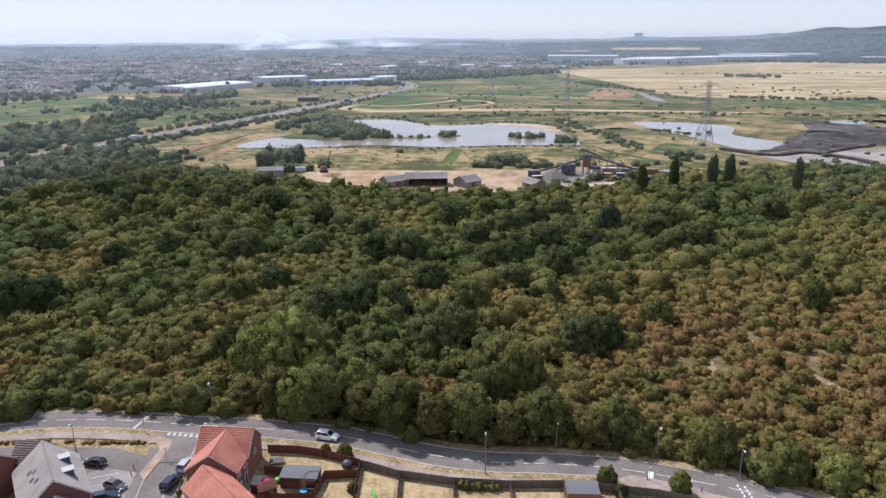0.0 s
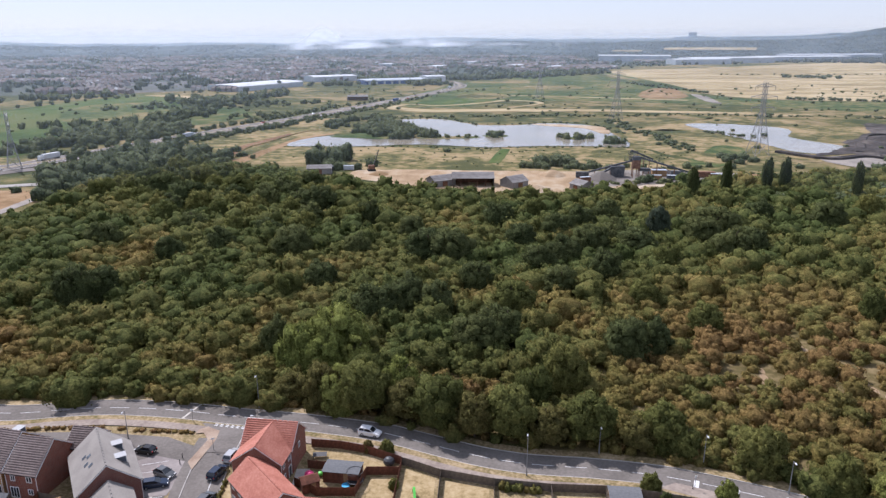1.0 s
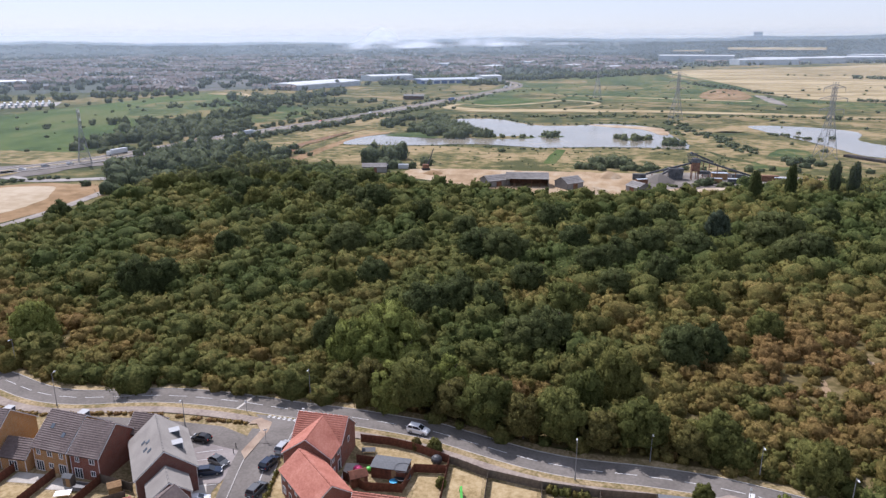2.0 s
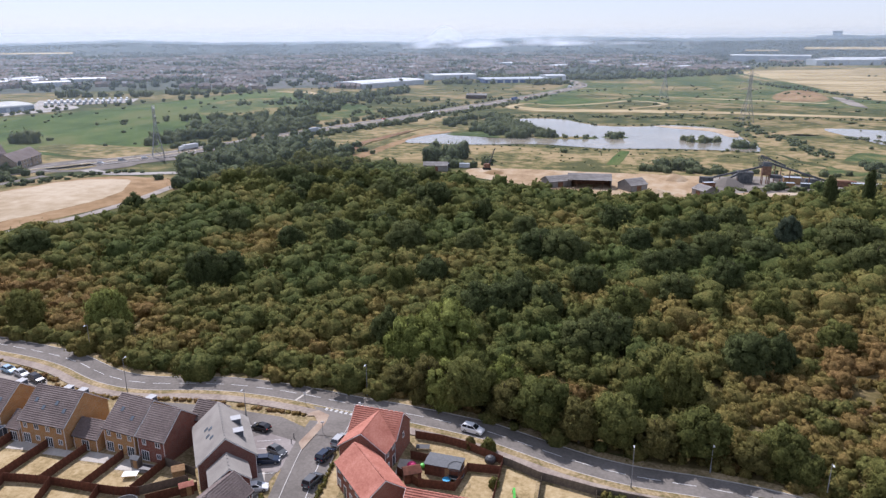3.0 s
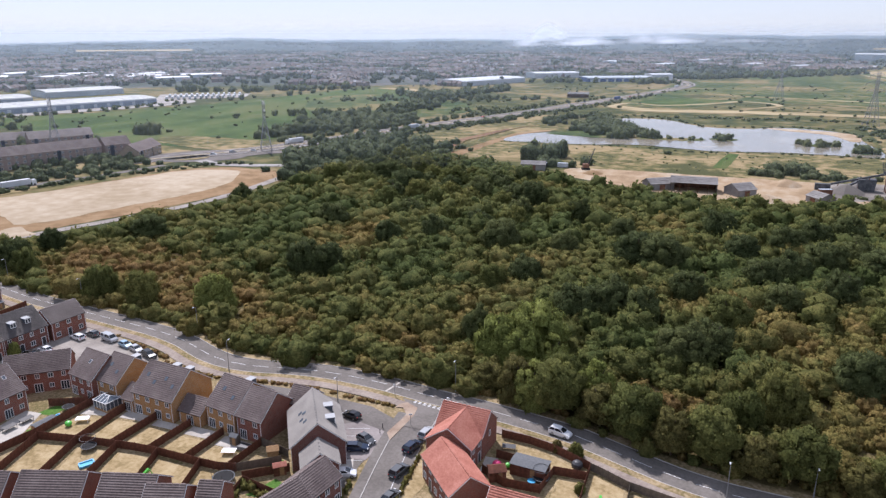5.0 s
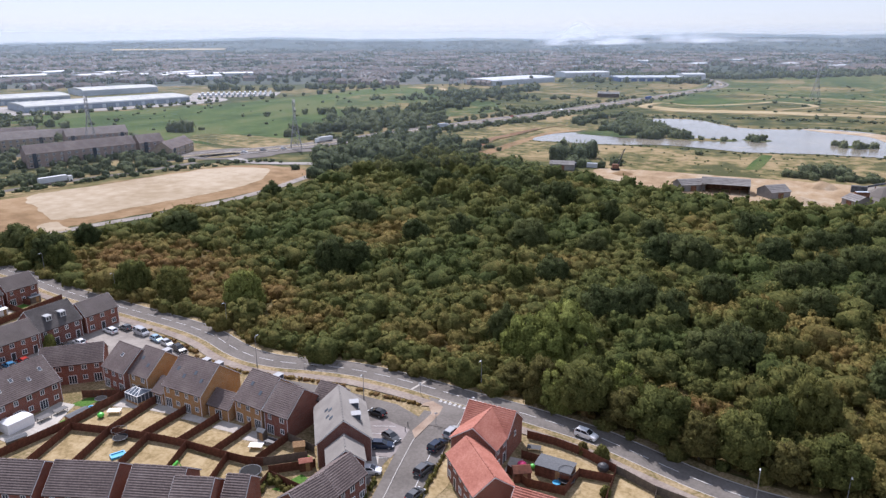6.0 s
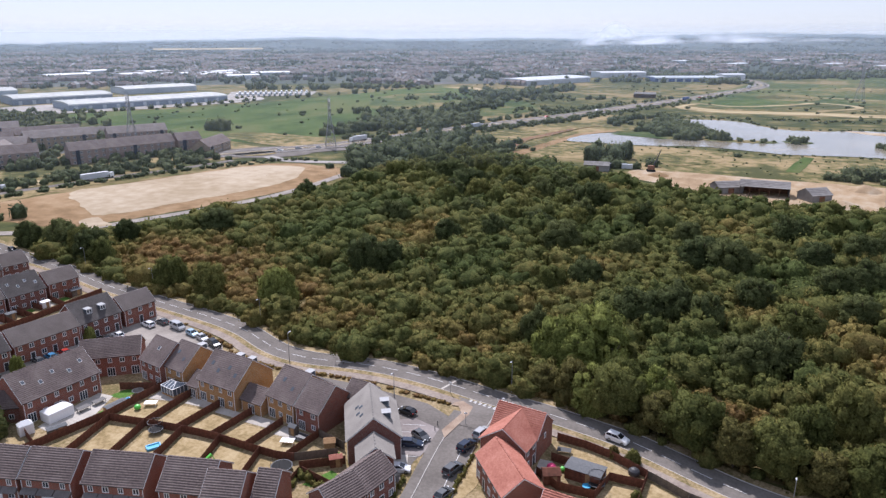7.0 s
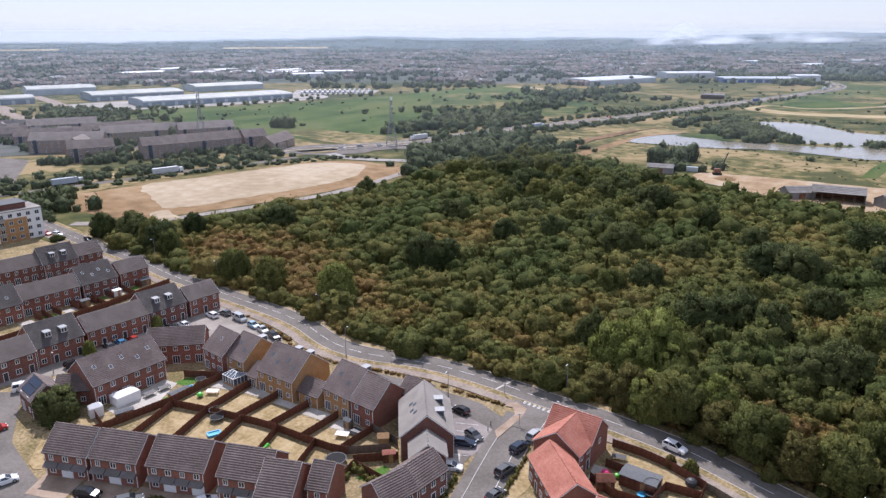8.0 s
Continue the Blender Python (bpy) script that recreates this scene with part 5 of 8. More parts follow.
pale_house = house(-64.7, 100.2, 125, 13.4, 9.6, 5.0, 9.1, "brick_dark", "tile_pale", "large dark brick house under pale plain tiles", lights=0, front="street", course=0.2, bays=2, back_dormers=0, dormers=2)
for xx, yy in ((-2.6, 2.0), (-1.2, 2.6), (0.4, 2.0), (1.4, 2.7)):
    rooflight(pale_house, xx, yy, 9.1 - (9.1 - 5.0) / 4.8 * yy + 0.03, -40.5)
house(-58.8, 91.6, 125, 5.0, 6.2, 4.6, 7.0, "brick_dark", "tile_pale", "low wing under pale plain tiles", front="street", bays=1, course=0.2)
house(-72.4, 108.6, -4, 4.6, 6.0, 5.0, 7.4, "brick_dark", "tile_brown", "small brown tiled wing behind the pale roof", bays=1)
house(-136.8, 75.0, 40, 7.4, 6.2, 3.6, 5.9, "brick_dark", "tile_brown", "low brick wing behind the tree", bays=2)
house(-139.8, 69.0, -12, 7.6, 6.4, 4.2, 6.6, "brick_dark", "tile_brown", "low brick house with solar panels beside a tree", bays=2)
house(-38.7, 111.6, -4, 9.4, 7.4, 5.0, 8.3, "brick_red", "tile_red", "red brick corner house under terracotta tiles", gable_windows=True)
house(-39.0, 107.2, 86, 8.0, 8.8, 5.0, 8.1, "brick_red", "tile_red", "gabled front wing under terracotta tiles", name="house_wing", front="street")
house(-35.5, 96.6, -47, 12.6, 7.0, 4.8, 7.4, "brick_red", "tile_red", "red brick house with a long terracotta roof", front="street")
house(-21.2, 90.2, -3, 12.0, 7.6, 4.8, 7.7, "brick_red", "tile_red", "red brick house under terracotta tiles")
house(19.8, 88.8, -3, 12.4, 7.6, 4.8, 7.8, "brick_red", "tile_red", "red brick house under terracotta tiles")


# ---------------------------------------------------------------- fences, gardens
def panel_mesh(mat, h):
    """Close boards, each second one proud, as one piece two metres long."""
    bu = Build()
    prof = []
    for i in range(8):
        y = 0.016 if i % 2 else -0.016
        prof += [(-1.0 + i * 0.25, y), (-0.75 + i * 0.25, y)]
    n = len(prof)
    for y_off in (-0.015, 0.015):
        for z in (0.04, h):
            bu.v += [(x, y + y_off, z) for x, y in prof]
    for k in range(n - 1):
        bu.f += [(k, k + 1, n + k + 1, n + k), (3 * n + k, 3 * n + k + 1, 2 * n + k + 1, 2 * n + k), (n + k, n + k + 1, 3 * n + k + 1, 3 * n + k)]
    bu.f += [(0, n, 3 * n, 2 * n), (2 * n - 1, n - 1, 3 * n - 1, 4 * n - 1)]
    return bu.mesh("panel", mat)


def fence(pts, h=1.8, mat="fence", label="reddish-brown close-boarded garden fence", group="garden fences"):
    f = thing("fence", *pts[0], label=label, category="fence", group=group)
    inv = f.matrix_basis.inverted()
    pm = cached(("panel", mat, h), lambda: panel_mesh(mat, h))
    post = cached(("post", mat, h), lambda: Build().box((0, 0, h / 2 + 0.05), (0.11, 0.11, h + 0.1)).mesh("post", mat))
    for (x0, y0), (x1, y1) in zip(pts, pts[1:]):
        d = math.hypot(x1 - x0, y1 - y0)
        n = max(1, round(d / 1.9))
        yaw = math.degrees(math.atan2(y1 - y0, x1 - x0))
        for i in range(n):
            a = (i + 0.5) / n
            part("panel", pm, f, inv @ pose(x0 + (x1 - x0) * a, y0 + (y1 - y0) * a, 0.02, 0, 0, yaw) @ Matrix.Diagonal((d / n / 2.0, 1, 1, 1)))
            part("post", post, f, inv @ pose(x0 + (x1 - x0) * i / n, y0 + (y1 - y0) * i / n, 0.0, 0, 0, yaw))
    part("post", post, f, inv @ pose(*pts[-1], 0.0))
    return f


for line in ([(-109.4, 98.2), (-109.2, 93.8), (-108.6, 84.8)], [(-100.6, 97.2), (-101.2, 86.2)], [(-92.4, 97.8), (-93.2, 87.2)], [(-84.2, 97.5), (-84.9, 87.3)],
             [(-75.0, 97.0), (-75.8, 88.2)],
             [(-116.6, 83.0), (-108.6, 84.8), (-100.9, 86.1), (-96.1, 86.8), (-91.5, 87.2), (-83.1, 87.2), (-77.6, 87.4), (-74.2, 88.2)],
             [(-112.6, 68.6), (-116.6, 83.0)], [(-104.6, 71.4), (-108.4, 84.6)], [(-96.6, 73.8), (-99.8, 86.0)], [(-87.6, 77.0), (-91.0, 87.0)], [(-79.0, 79.4), (-81.4, 87.2)],
             [(-121.8, 66.2), (-120.8, 70.1), (-118.0, 83.6), (-117.6, 97.8)], [(-127.6, 72.2), (-121.4, 70.0)], [(-71.7, 86.6), (-65.3, 91.7)],
             [(-69.8, 79.2), (-70.8, 85.6), (-63.5, 84.4)], [(-33.0, 116.3), (-27.4, 116.0), (-22.3, 114.8), (-15.2, 111.6)], [(-32.0, 109.4), (-28.6, 109.1), (-26.5, 108.9)],
             [(-21.0, 108.0), (-15.1, 108.4)], [(-33.0, 104.0), (-28.4, 101.4), (-22.0, 101.8), (-21.0, 108.0)], [(-206, 133.4), (-200, 112), (-204, 80)], 
             [(-181.0, 133), (-180.4, 121), (-179.6, 109), (-180.1, 97.4), (-180.8, 80)], [(-190, 97.6), (-180.2, 96.2)], [(-189.4, 106.6), (-179.8, 105.2)], [(-188.8, 111.8), (-179.8, 110.6)], [(-188.2, 121.6), (-180.4, 120.4)], [(-125.6, 93.2), (-118.4, 96.8)]):
    fence(line)
for line in ([(-74.3, 88.2), (-68.0, 93.2)], [(-75.0, 97.0), (-68.0, 95.4)]):
    fence(line, 1.8, "fence_grey", "weathered dark grey timber fence")
fence([(-15.2, 111.6), (-13.6, 111.0), (-8.1, 108.4), (1.6, 106.2), (11.4, 105.3), (21.2, 105.4), (29.1, 104.2), (36.5, 102.8), (46, 99.4), (60, 92.2), (80, 82)], 1.7, "fence_grey",
      "weathered brown timber fence along the footpath")
for x, y0, y1 in ((-15.1, 111.4, 92.0), (-7.7, 108.2, 92.0), (1.8, 106.2, 92.0), (11.6, 105.2, 92.0), (20.9, 105.3, 94.0), (30, 104, 92)):
    fence([(x, y0), (x, y1)], 1.6, "fence_grey" if x > -8 else "fence", "thin timber fence between two gardens")

LAWNS = [[(-108.3, 94), (-101.6, 95), (-101.9, 86.8), (-107.8, 85.6)], [(-100.2, 94.2), (-93.4, 94.6), (-94.0, 87.8), (-100.4, 87.0)], [(-91.8, 94.0), (-85.2, 94.4), (-85.6, 88.2), (-92.4, 88.2)],
         [(-83.4, 93.0), (-77.0, 93.2), (-77.4, 88.4), (-84.0, 88.2)], [(-116.4, 92.0), (-110.0, 94.0), (-109.4, 86.0), (-117.0, 84.6)], [(-111.6, 70.0), (-105.4, 72.4), (-108.8, 83.6), (-115.2, 81.6)],
         [(-103.6, 74.0), (-97.6, 75.0), (-100.4, 85.0), (-107.0, 83.8)], [(-95.8, 75.4), (-88.8, 77.6), (-92.0, 86.4), (-98.8, 85.2)], [(-86.8, 78.4), (-79.8, 80.2), (-82.0, 86.4), (-90.0, 86.2)],
         [(-78.2, 80.6), (-71.2, 82.6), (-74.6, 86.6), (-80.4, 86.4)], [(-14.4, 110.4), (-8.6, 107.8), (-8.4, 94), (-14.4, 94)], [(-7.0, 107.4), (1.0, 105.4), (1.0, 94), (-7, 94)],
         [(2.6, 103.4), (10.8, 102.8), (10.8, 94), (2.6, 94)], [(12.4, 104.2), (20.2, 104.2), (20.2, 95), (12.4, 94)], [(-31.0, 115.4), (-23.0, 113.6), (-16.2, 110.6), (-16, 109.2), (-31.4, 110.2)],
         [(-20.2, 107.4), (-15.8, 107.8), (-15.8, 98), (-20, 98)]]
for poly in LAWNS:
    patch("lawn", poly, 0.06, "dry_lawn", curve=False, label="parched straw-coloured garden lawn", category="lawn")
for poly in ([(-120.2, 91), (-117.9, 91), (-118.3, 84.6), (-121.6, 84.2)], [(-71.4, 92.2), (-68.4, 94.4), (-67.0, 93.2), (-69.8, 90.8)], [(-68.6, 83.2), (-64.0, 83.6), (-62.4, 87.6), (-66.4, 89.0)],
             [(30.6, 103.4), (37.6, 101.8), (37.6, 94), (30.6, 94)], [(-125.5, 89.8), (-121.8, 90.6), (-121.2, 95.0), (-124.4, 94.4)]):
    patch("green_lawn", poly, 0.065, "green_lawn", curve=False, label="short bright green artificial lawn", category="lawn")
for poly in ([(-108.6, 97.6), (-101.4, 97.8), (-101.6, 95.6), (-108.4, 95)], [(-100.2, 97.2), (-93.0, 97.2), (-93.2, 95.2), (-100, 95)], [(-91.8, 97.8), (-85, 97.8), (-85, 95), (-91.8, 94.8)],
             [(-127.6, 75), (-123, 74.6), (-121.4, 83.6), (-124.6, 90.4), (-128.6, 90)], [(-117.2, 97.4), (-110.0, 98), (-110.2, 94.8), (-117, 93)], [(-34, 109), (-31.6, 109.2), (-31.2, 104.4), (-33.6, 104.2)],
             [(-83.6, 97.2), (-75.6, 96.6), (-75.8, 94.2), (-83.6, 93.8)]):
    patch("patio", poly, 0.075, "paving", curve=False, label="pale slab patio behind the house", category="patio")
for poly in ([(-117, 56.6), (-109.4, 59.0), (-106.6, 52.6), (-114, 50.4)], [(-108.6, 58.8), (-100.0, 61.6), (-97.4, 55.0), (-105.6, 52.4)], [(-98.6, 62.0), (-88, 65.4), (-85.6, 58.8), (-96.4, 55)]):
    patch("driveway", poly, 0.13, "block_paving", curve=False, label="buff block-paved driveway before the garages", category="driveway")
patch("corner_verge", [(-131, 66), (-127, 70.4), (-118.6, 64.2), (-117.4, 57.0), (-119.6, 55.2), (-124, 57.4)], 0.14, "dry_lawn", 2, 0.2, skirt=0.1, label="parched corner verge under the tree")
patch("front_garden", [(-46, 104), (-42.4, 106), (-41.2, 96), (-42.6, 88), (-44.6, 88), (-45.0, 96)], 0.1, "dry_lawn", curve=False, label="parched front garden beside the side road", category="lawn")


def trampoline(x, y, r, net=False):
    t = thing("trampoline", x, y, label="round black trampoline with a padded rim" + (" and net" if net else ""), category="trampoline")
    bu = Build()
    n = 20
    for k in range(n):
        a, b = 2 * math.pi * k / n, 2 * math.pi * (k + 1) / n
        for r0, r1, z0, z1 in ((r * 0.90, r, 0.9, 0.9), (r, r, 0.9, 0.82)):
            bu.poly((r0 * math.cos(a), r0 * math.sin(a), z0), (r1 * math.cos(a), r1 * math.sin(a), z1), (r1 * math.cos(b), r1 * math.sin(b), z1), (r0 * math.cos(b), r0 * math.sin(b), z0))
    part("rim", bu.mesh("rim", "felt"), t, label="grey padded rim")
    part("mat", Build().tube((0, 0, 0.84), r * 0.91, 0.02, 20).mesh("mat", "rubber"), t)
    leg = cached("tleg", lambda: Build().tube((0, 0, 0), 0.03, 0.88, 6).mesh("leg", "metal"))
    pole = cached("tpole", lambda: Build().tube((0, 0, 0.88), 0.025, 1.7, 6).mesh("pole", "dark_trim"))
    for k in range(6):
        a = k * math.pi / 3
        part("leg", leg, t, pose(r * 0.95 * math.cos(a), r * 0.95 * math.sin(a), 0))
        part("pole", pole, t, pose(r * math.cos(a), r * math.sin(a), 0))
    if net:
        ring = Build()
        for k in range(16):
            a, b = 2 * math.pi * k / 16, 2 * math.pi * (k + 1) / 16
            ring.bar((r * math.cos(a), r * math.sin(a), 2.55), (r * math.cos(b), r * math.sin(b), 2.55), 0.06)
        part("top_ring", ring.mesh("top_ring", "dark_trim"), t)


trampoline(-74.6, 85.2, 2.0)
trampoline(-22.6, 105.4, 1.5, True)
trampoline(-104.6, 84.0, 1.4, True)
trampoline(-120.6, 93.6, 1.2)


def shed(x, y, yaw, w, d, h, wall, roof, label, pent=False, name="shed", category="shed"):
    s = thing(name, x, y, yaw, 0, label, category)
    part("wall", wall_mesh(w, d, h, h + (0.15 if pent else d * 0.3), wall), s)
    bu = Build()
    r = h + (0.15 if pent else d * 0.3)
    for sg in (-1, 1):
        q = [(-w / 2 - 0.15, sg * (d / 2 + 0.15), h - 0.02), (w / 2 + 0.15, sg * (d / 2 + 0.15), h - 0.02), (w / 2 + 0.15, 0, r + 0.05), (-w / 2 - 0.15, 0, r + 0.05)]
        bu.poly(*(q if sg < 0 else q[::-1]))
        q = [(a, b, c - 0.07) for a, b, c in q]
        bu.poly(*(q[::-1] if sg < 0 else q))
    part("roof", bu.mesh("roof", roof), s)
    part("door", Build().box((w * 0.15, -d / 2 - 0.03, h * 0.45), (0.8, 0.05, h * 0.88)).mesh("door", "timber"), s)
    return s


# dark fence boards stand in for the shade under the shelter's roof
shed(-25.0, 107.0, -4, 6.4, 3.6, 2.3, "fence", "felt", "wide garden shelter with a grey felt roof, walls dark like its shaded underside", True)
shed(23.6, 102.6, -2, 5.2, 3.6, 2.3, "timber", "felt", "timber summer house with a dark felt roof", True)
shed(-30.2, 103.4, 30, 3.0, 2.4, 2.0, "fence", "fence", "dark brown garden shed with a pitched roof")
shed(-70.6, 94.4, 35, 2.0, 1.8, 2.0, "timber", "timber", "small timber garden shed")
shed(-66.6, 90.6, 40, 2.2, 1.4, 1.9, "fence", "tile_red", "small red-roofed garden store")
shed(-80.0, 95.6, -5, 1.6, 1.2, 1.9, "fence_grey", "felt", "narrow grey garden store")
shed(-122.4, 75.6, 70, 3.4, 1.4, 1.2, "fence_grey", "felt", "low grey storage box beside the fence", True, "garden_store")
shed(-119.4, 86.8, 84, 4.4, 1.6, 1.4, "timber", "felt", "low timber store with a grey lid", True, "garden_store")
shed(-204.0, 117.0, 82, 2, 2, 2.1, "white", "white", "white garden playhouse behind the terrace")


def gazebo(x, y, yaw, w, d):
    g = thing("party_tent", x, y, yaw, 0, "white fabric party tent on a patio", "tent")
    bu = Build()
    p = [(-w / 2, -d / 2, 2.1), (w / 2, -d / 2, 2.1), (w / 2, d / 2, 2.1), (-w / 2, d / 2, 2.1)]
    a, b = (-w * 0.2, 0, 2.9), (w * 0.2, 0, 2.9)
    bu.poly(p[0], p[1], b, a)
    bu.poly(p[1], p[2], b)
    bu.poly(p[2], p[3], a, b)
    bu.poly(p[3], p[0], a)
    part("canopy", bu.mesh("canopy", "white"), g)
    for px_, py_, lx, ly in ((0, -d / 2, w, 0.03), (0, d / 2, w, 0.03), (-w / 2, 0, 0.03, d), (w / 2, 0, 0.03, d)):
        part("side_curtain", Build().box((px_, py_, 1.05), (lx, ly, 2.05)).mesh("side_curtain", "white"), g)


gazebo(-127.4, 79.4, 84, 5.2, 3.2)
gazebo(-127.4, 72.6, 70, 2.6, 2.0)


def conservatory(x, y, yaw):
    c = thing("conservatory", x, y, yaw, 0, "white framed glass conservatory with a hipped roof", "conservatory")
    part("dwarf_wall", Build().box((0, 0, 0.3), (4.0, 3.6, 0.6)).mesh("dwarf_wall", "brick_orange"), c)
    for sx, sy, lx, ly in ((0, -1.8, 4.0, 0.06), (0, 1.8, 4.0, 0.06), (-2.0, 0, 0.06, 3.6), (2.0, 0, 0.06, 3.6)):
        part("glazing", Build().box((sx, sy, 1.35), (lx * 0.98 or 0.05, ly * 0.98 or 0.05, 1.5)).mesh("glazing", "sky_pane"), c)
    mul = cached("mullion", lambda: Build().box((0, 0, 1.4), (0.1, 0.1, 1.7)).mesh("mullion", "white"))
    for k in range(5):
        for yy in (-1.83, 1.83):
            part("mullion", mul, c, pose(-2.0 + k, yy, 0))
    for k in range(1, 4):
        for xx in (-2.03, 2.03):
            part("mullion", mul, c, pose(xx, -1.8 + k * 0.9, 0))
    roof = Build()
    p = [(-2.1, -1.9, 2.2), (2.1, -1.9, 2.2), (2.1, 1.9, 2.2), (-2.1, 1.9, 2.2)]
    a, b = (-0.9, 0, 3.0), (0.9, 0, 3.0)
    roof.poly(p[0], p[1], b, a)
    roof.poly(p[1], p[2], b)
    roof.poly(p[2], p[3], a, b)
    roof.poly(p[3], p[0], a)
    part("glass_roof", roof.mesh("glass_roof", "sky_pane"), c)
    for q, w in ((p[0], a), (p[1], b), (p[2], b), (p[3], a), (a, b), (p[0], p[1]), (p[1], p[2]), (p[2], p[3]), (p[3], p[0]), ((-1, -1.9, 2.2), a), ((0, -1.9, 2.2), (0, 0, 3.0)), ((1, -1.9, 2.2), b)):
        part("roof_bar", Build().bar((q[0], q[1], q[2] + 0.03), (w[0], w[1], w[2] + 0.03), 0.1).mesh("roof_bar", "white"), c)


conservatory(-113.6, 97.4, -8)

M["toy_blue"] = plain("toy_blue", (0.06, 0.36, 0.62), 0.4)
M["toy_green"] = plain("toy_green", (0.12, 0.55, 0.08), 0.4)
M["toy_pink"] = plain("toy_pink", (0.70, 0.05, 0.18), 0.4)
M["pool_water"] = glass_mat("pool_water", (0.16, 0.50, 0.60), 0.05)


def paddling_pool(x, y, yaw, w, d):
    p = thing("paddling_pool", x, y, yaw, 0.06, "bright blue inflatable paddling pool", "pool")
    for sx, sy, lx, ly in ((0, -d / 2, w, 0.25), (0, d / 2, w, 0.25), (-w / 2, 0, 0.25, d), (w / 2, 0, 0.25, d)):
        part("wall", Build().box((sx, sy, 0.22), (lx, ly, 0.44)).mesh("wall", "toy_blue"), p)
    part("water", Build().box((0, 0, 0.15), (w - 0.2, d - 0.2, 0.2)).mesh("water", "pool_water"), p)


paddling_pool(-100.9, 80.0, 60, 2.4, 1.5)
paddling_pool(-119.8, 89.8, 84, 2.4, 1.8)


def slide(x, y, yaw):
    s = thing("slide", x, y, yaw, 0.06, "bright green plastic garden slide", "slide")
    part("chute", Build().bar((0, -1.2, 0.15), (0, 0.8, 1.3), 0.42).mesh("chute", "toy_green"), s)
    for k in (-1, 1):
        part("leg", Build().bar((0.25 * k, 1.3, 0), (0.15 * k, 0.8, 1.35), 0.08).mesh("leg", "toy_green"), s)
    for k in range(3):
        part("rung", Build().bar((-0.2, 1.2 - 0.12 * k, 0.3 + 0.35 * k), (0.2, 1.2 - 0.12 * k, 0.3 + 0.35 * k), 0.05).mesh("rung", "toy_green"), s)


slide(-88.2, 81.0, -20)
slide(-11.8, 102.4, 10)


def ball(x, y, r, mat, label, name, category):
    me = Build()
    n, m = 10, 6
    for j in range(m):
        for k in range(n):
            q = []
            for jj, kk in ((j, k), (j, k + 1), (j + 1, k + 1), (j + 1, k)):
                th, ph = math.pi * jj / m, 2 * math.pi * kk / n
                q.append((r * math.sin(th) * math.cos(ph), r * math.sin(th) * math.sin(ph), r * 0.8 * (1 + math.cos(th))))
            me.poly(*q[::-1])
    tagged(new(name, me.mesh(name, mat)), label, category).matrix_basis = pose(x, y, 0.06)


ball(-31.0, 106.4, 0.9, "toy_pink", "pink pop-up play tent on the lawn", "play_tent", "toy tent")
ball(-29.2, 107.2, 0.55, "toy_green", "bright green round garden toy", "garden_toy", "toy")
tub = Build().tube((0, 0, 0), 0.62, 0.5, 14, 0.75)
tagged(new("paddling_pool", tub.mesh("paddling_pool", "toy_blue")), "small round blue paddling pool beside the shelter", "paddling pool").matrix_basis = pose(-24.0, 104.2, 0.05)
ball(-17.4, 111.2, 1.1, "dark_trim", "dark covered hot tub by the fence", "hot_tub", "hot tub")
ball(-115.2, 88.8, 0.7, "toy_green", "yellow-green garden toy on the lawn", "garden_toy", "toy")


def table_set(x, y, yaw, mat, label):
    t = thing("garden_table", x, y, yaw, 0.06, label, "table")
    part("tabletop", Build().box((0, 0, 0.74), (2.6, 1.5, 0.06)).mesh("tabletop", mat), t)
    leg = cached(("tl", mat), lambda: Build().box((0, 0, 0.36), (0.07, 0.07, 0.72)).mesh("leg", mat))
    for sx in (-1.1, 1.1):
        for sy in (-0.6, 0.6):
            part("leg", leg, t, pose(sx, sy, 0))


table_set(-79.0, 92.4, 20, "white", "white garden table on the parched lawn")
table_set(-124.6, 87.0, 84, "dark_trim", "dark rattan garden table on the patio")
table_set(-125.0, 83.6, 84, "dark_trim", "dark rattan garden table on the patio")
table_set(-114.0, 91.2, 30, "white", "white bench on the patio slabs")
table_set(-30.6, 112.8, 10, "dark_trim", "dark garden table with chairs on slabs")
table_set(-77.2, 94.8, 0, "dark_trim", "dark garden bench by the wall")


def solar_array():
    s = thing("solar_array", -139.8, 69.0, -12, 0, "dark blue solar panels on a low roof", "solar panels")
    k = (6.6 - 4.2) / 3.2
    pm = cached("solar", lambda: Build().box((0, 0, 0), (1.0, 1.6, 0.05)).mesh("solar_panel", "car_navy"))
    for i in range(5):
        for j in range(2):
            yy = -0.85 - j * 1.45
            part("solar_panel", pm, s, pose(-2.2 + i * 1.05, yy, 6.6 + k * yy + 0.2, math.degrees(math.atan(k))))


solar_array()


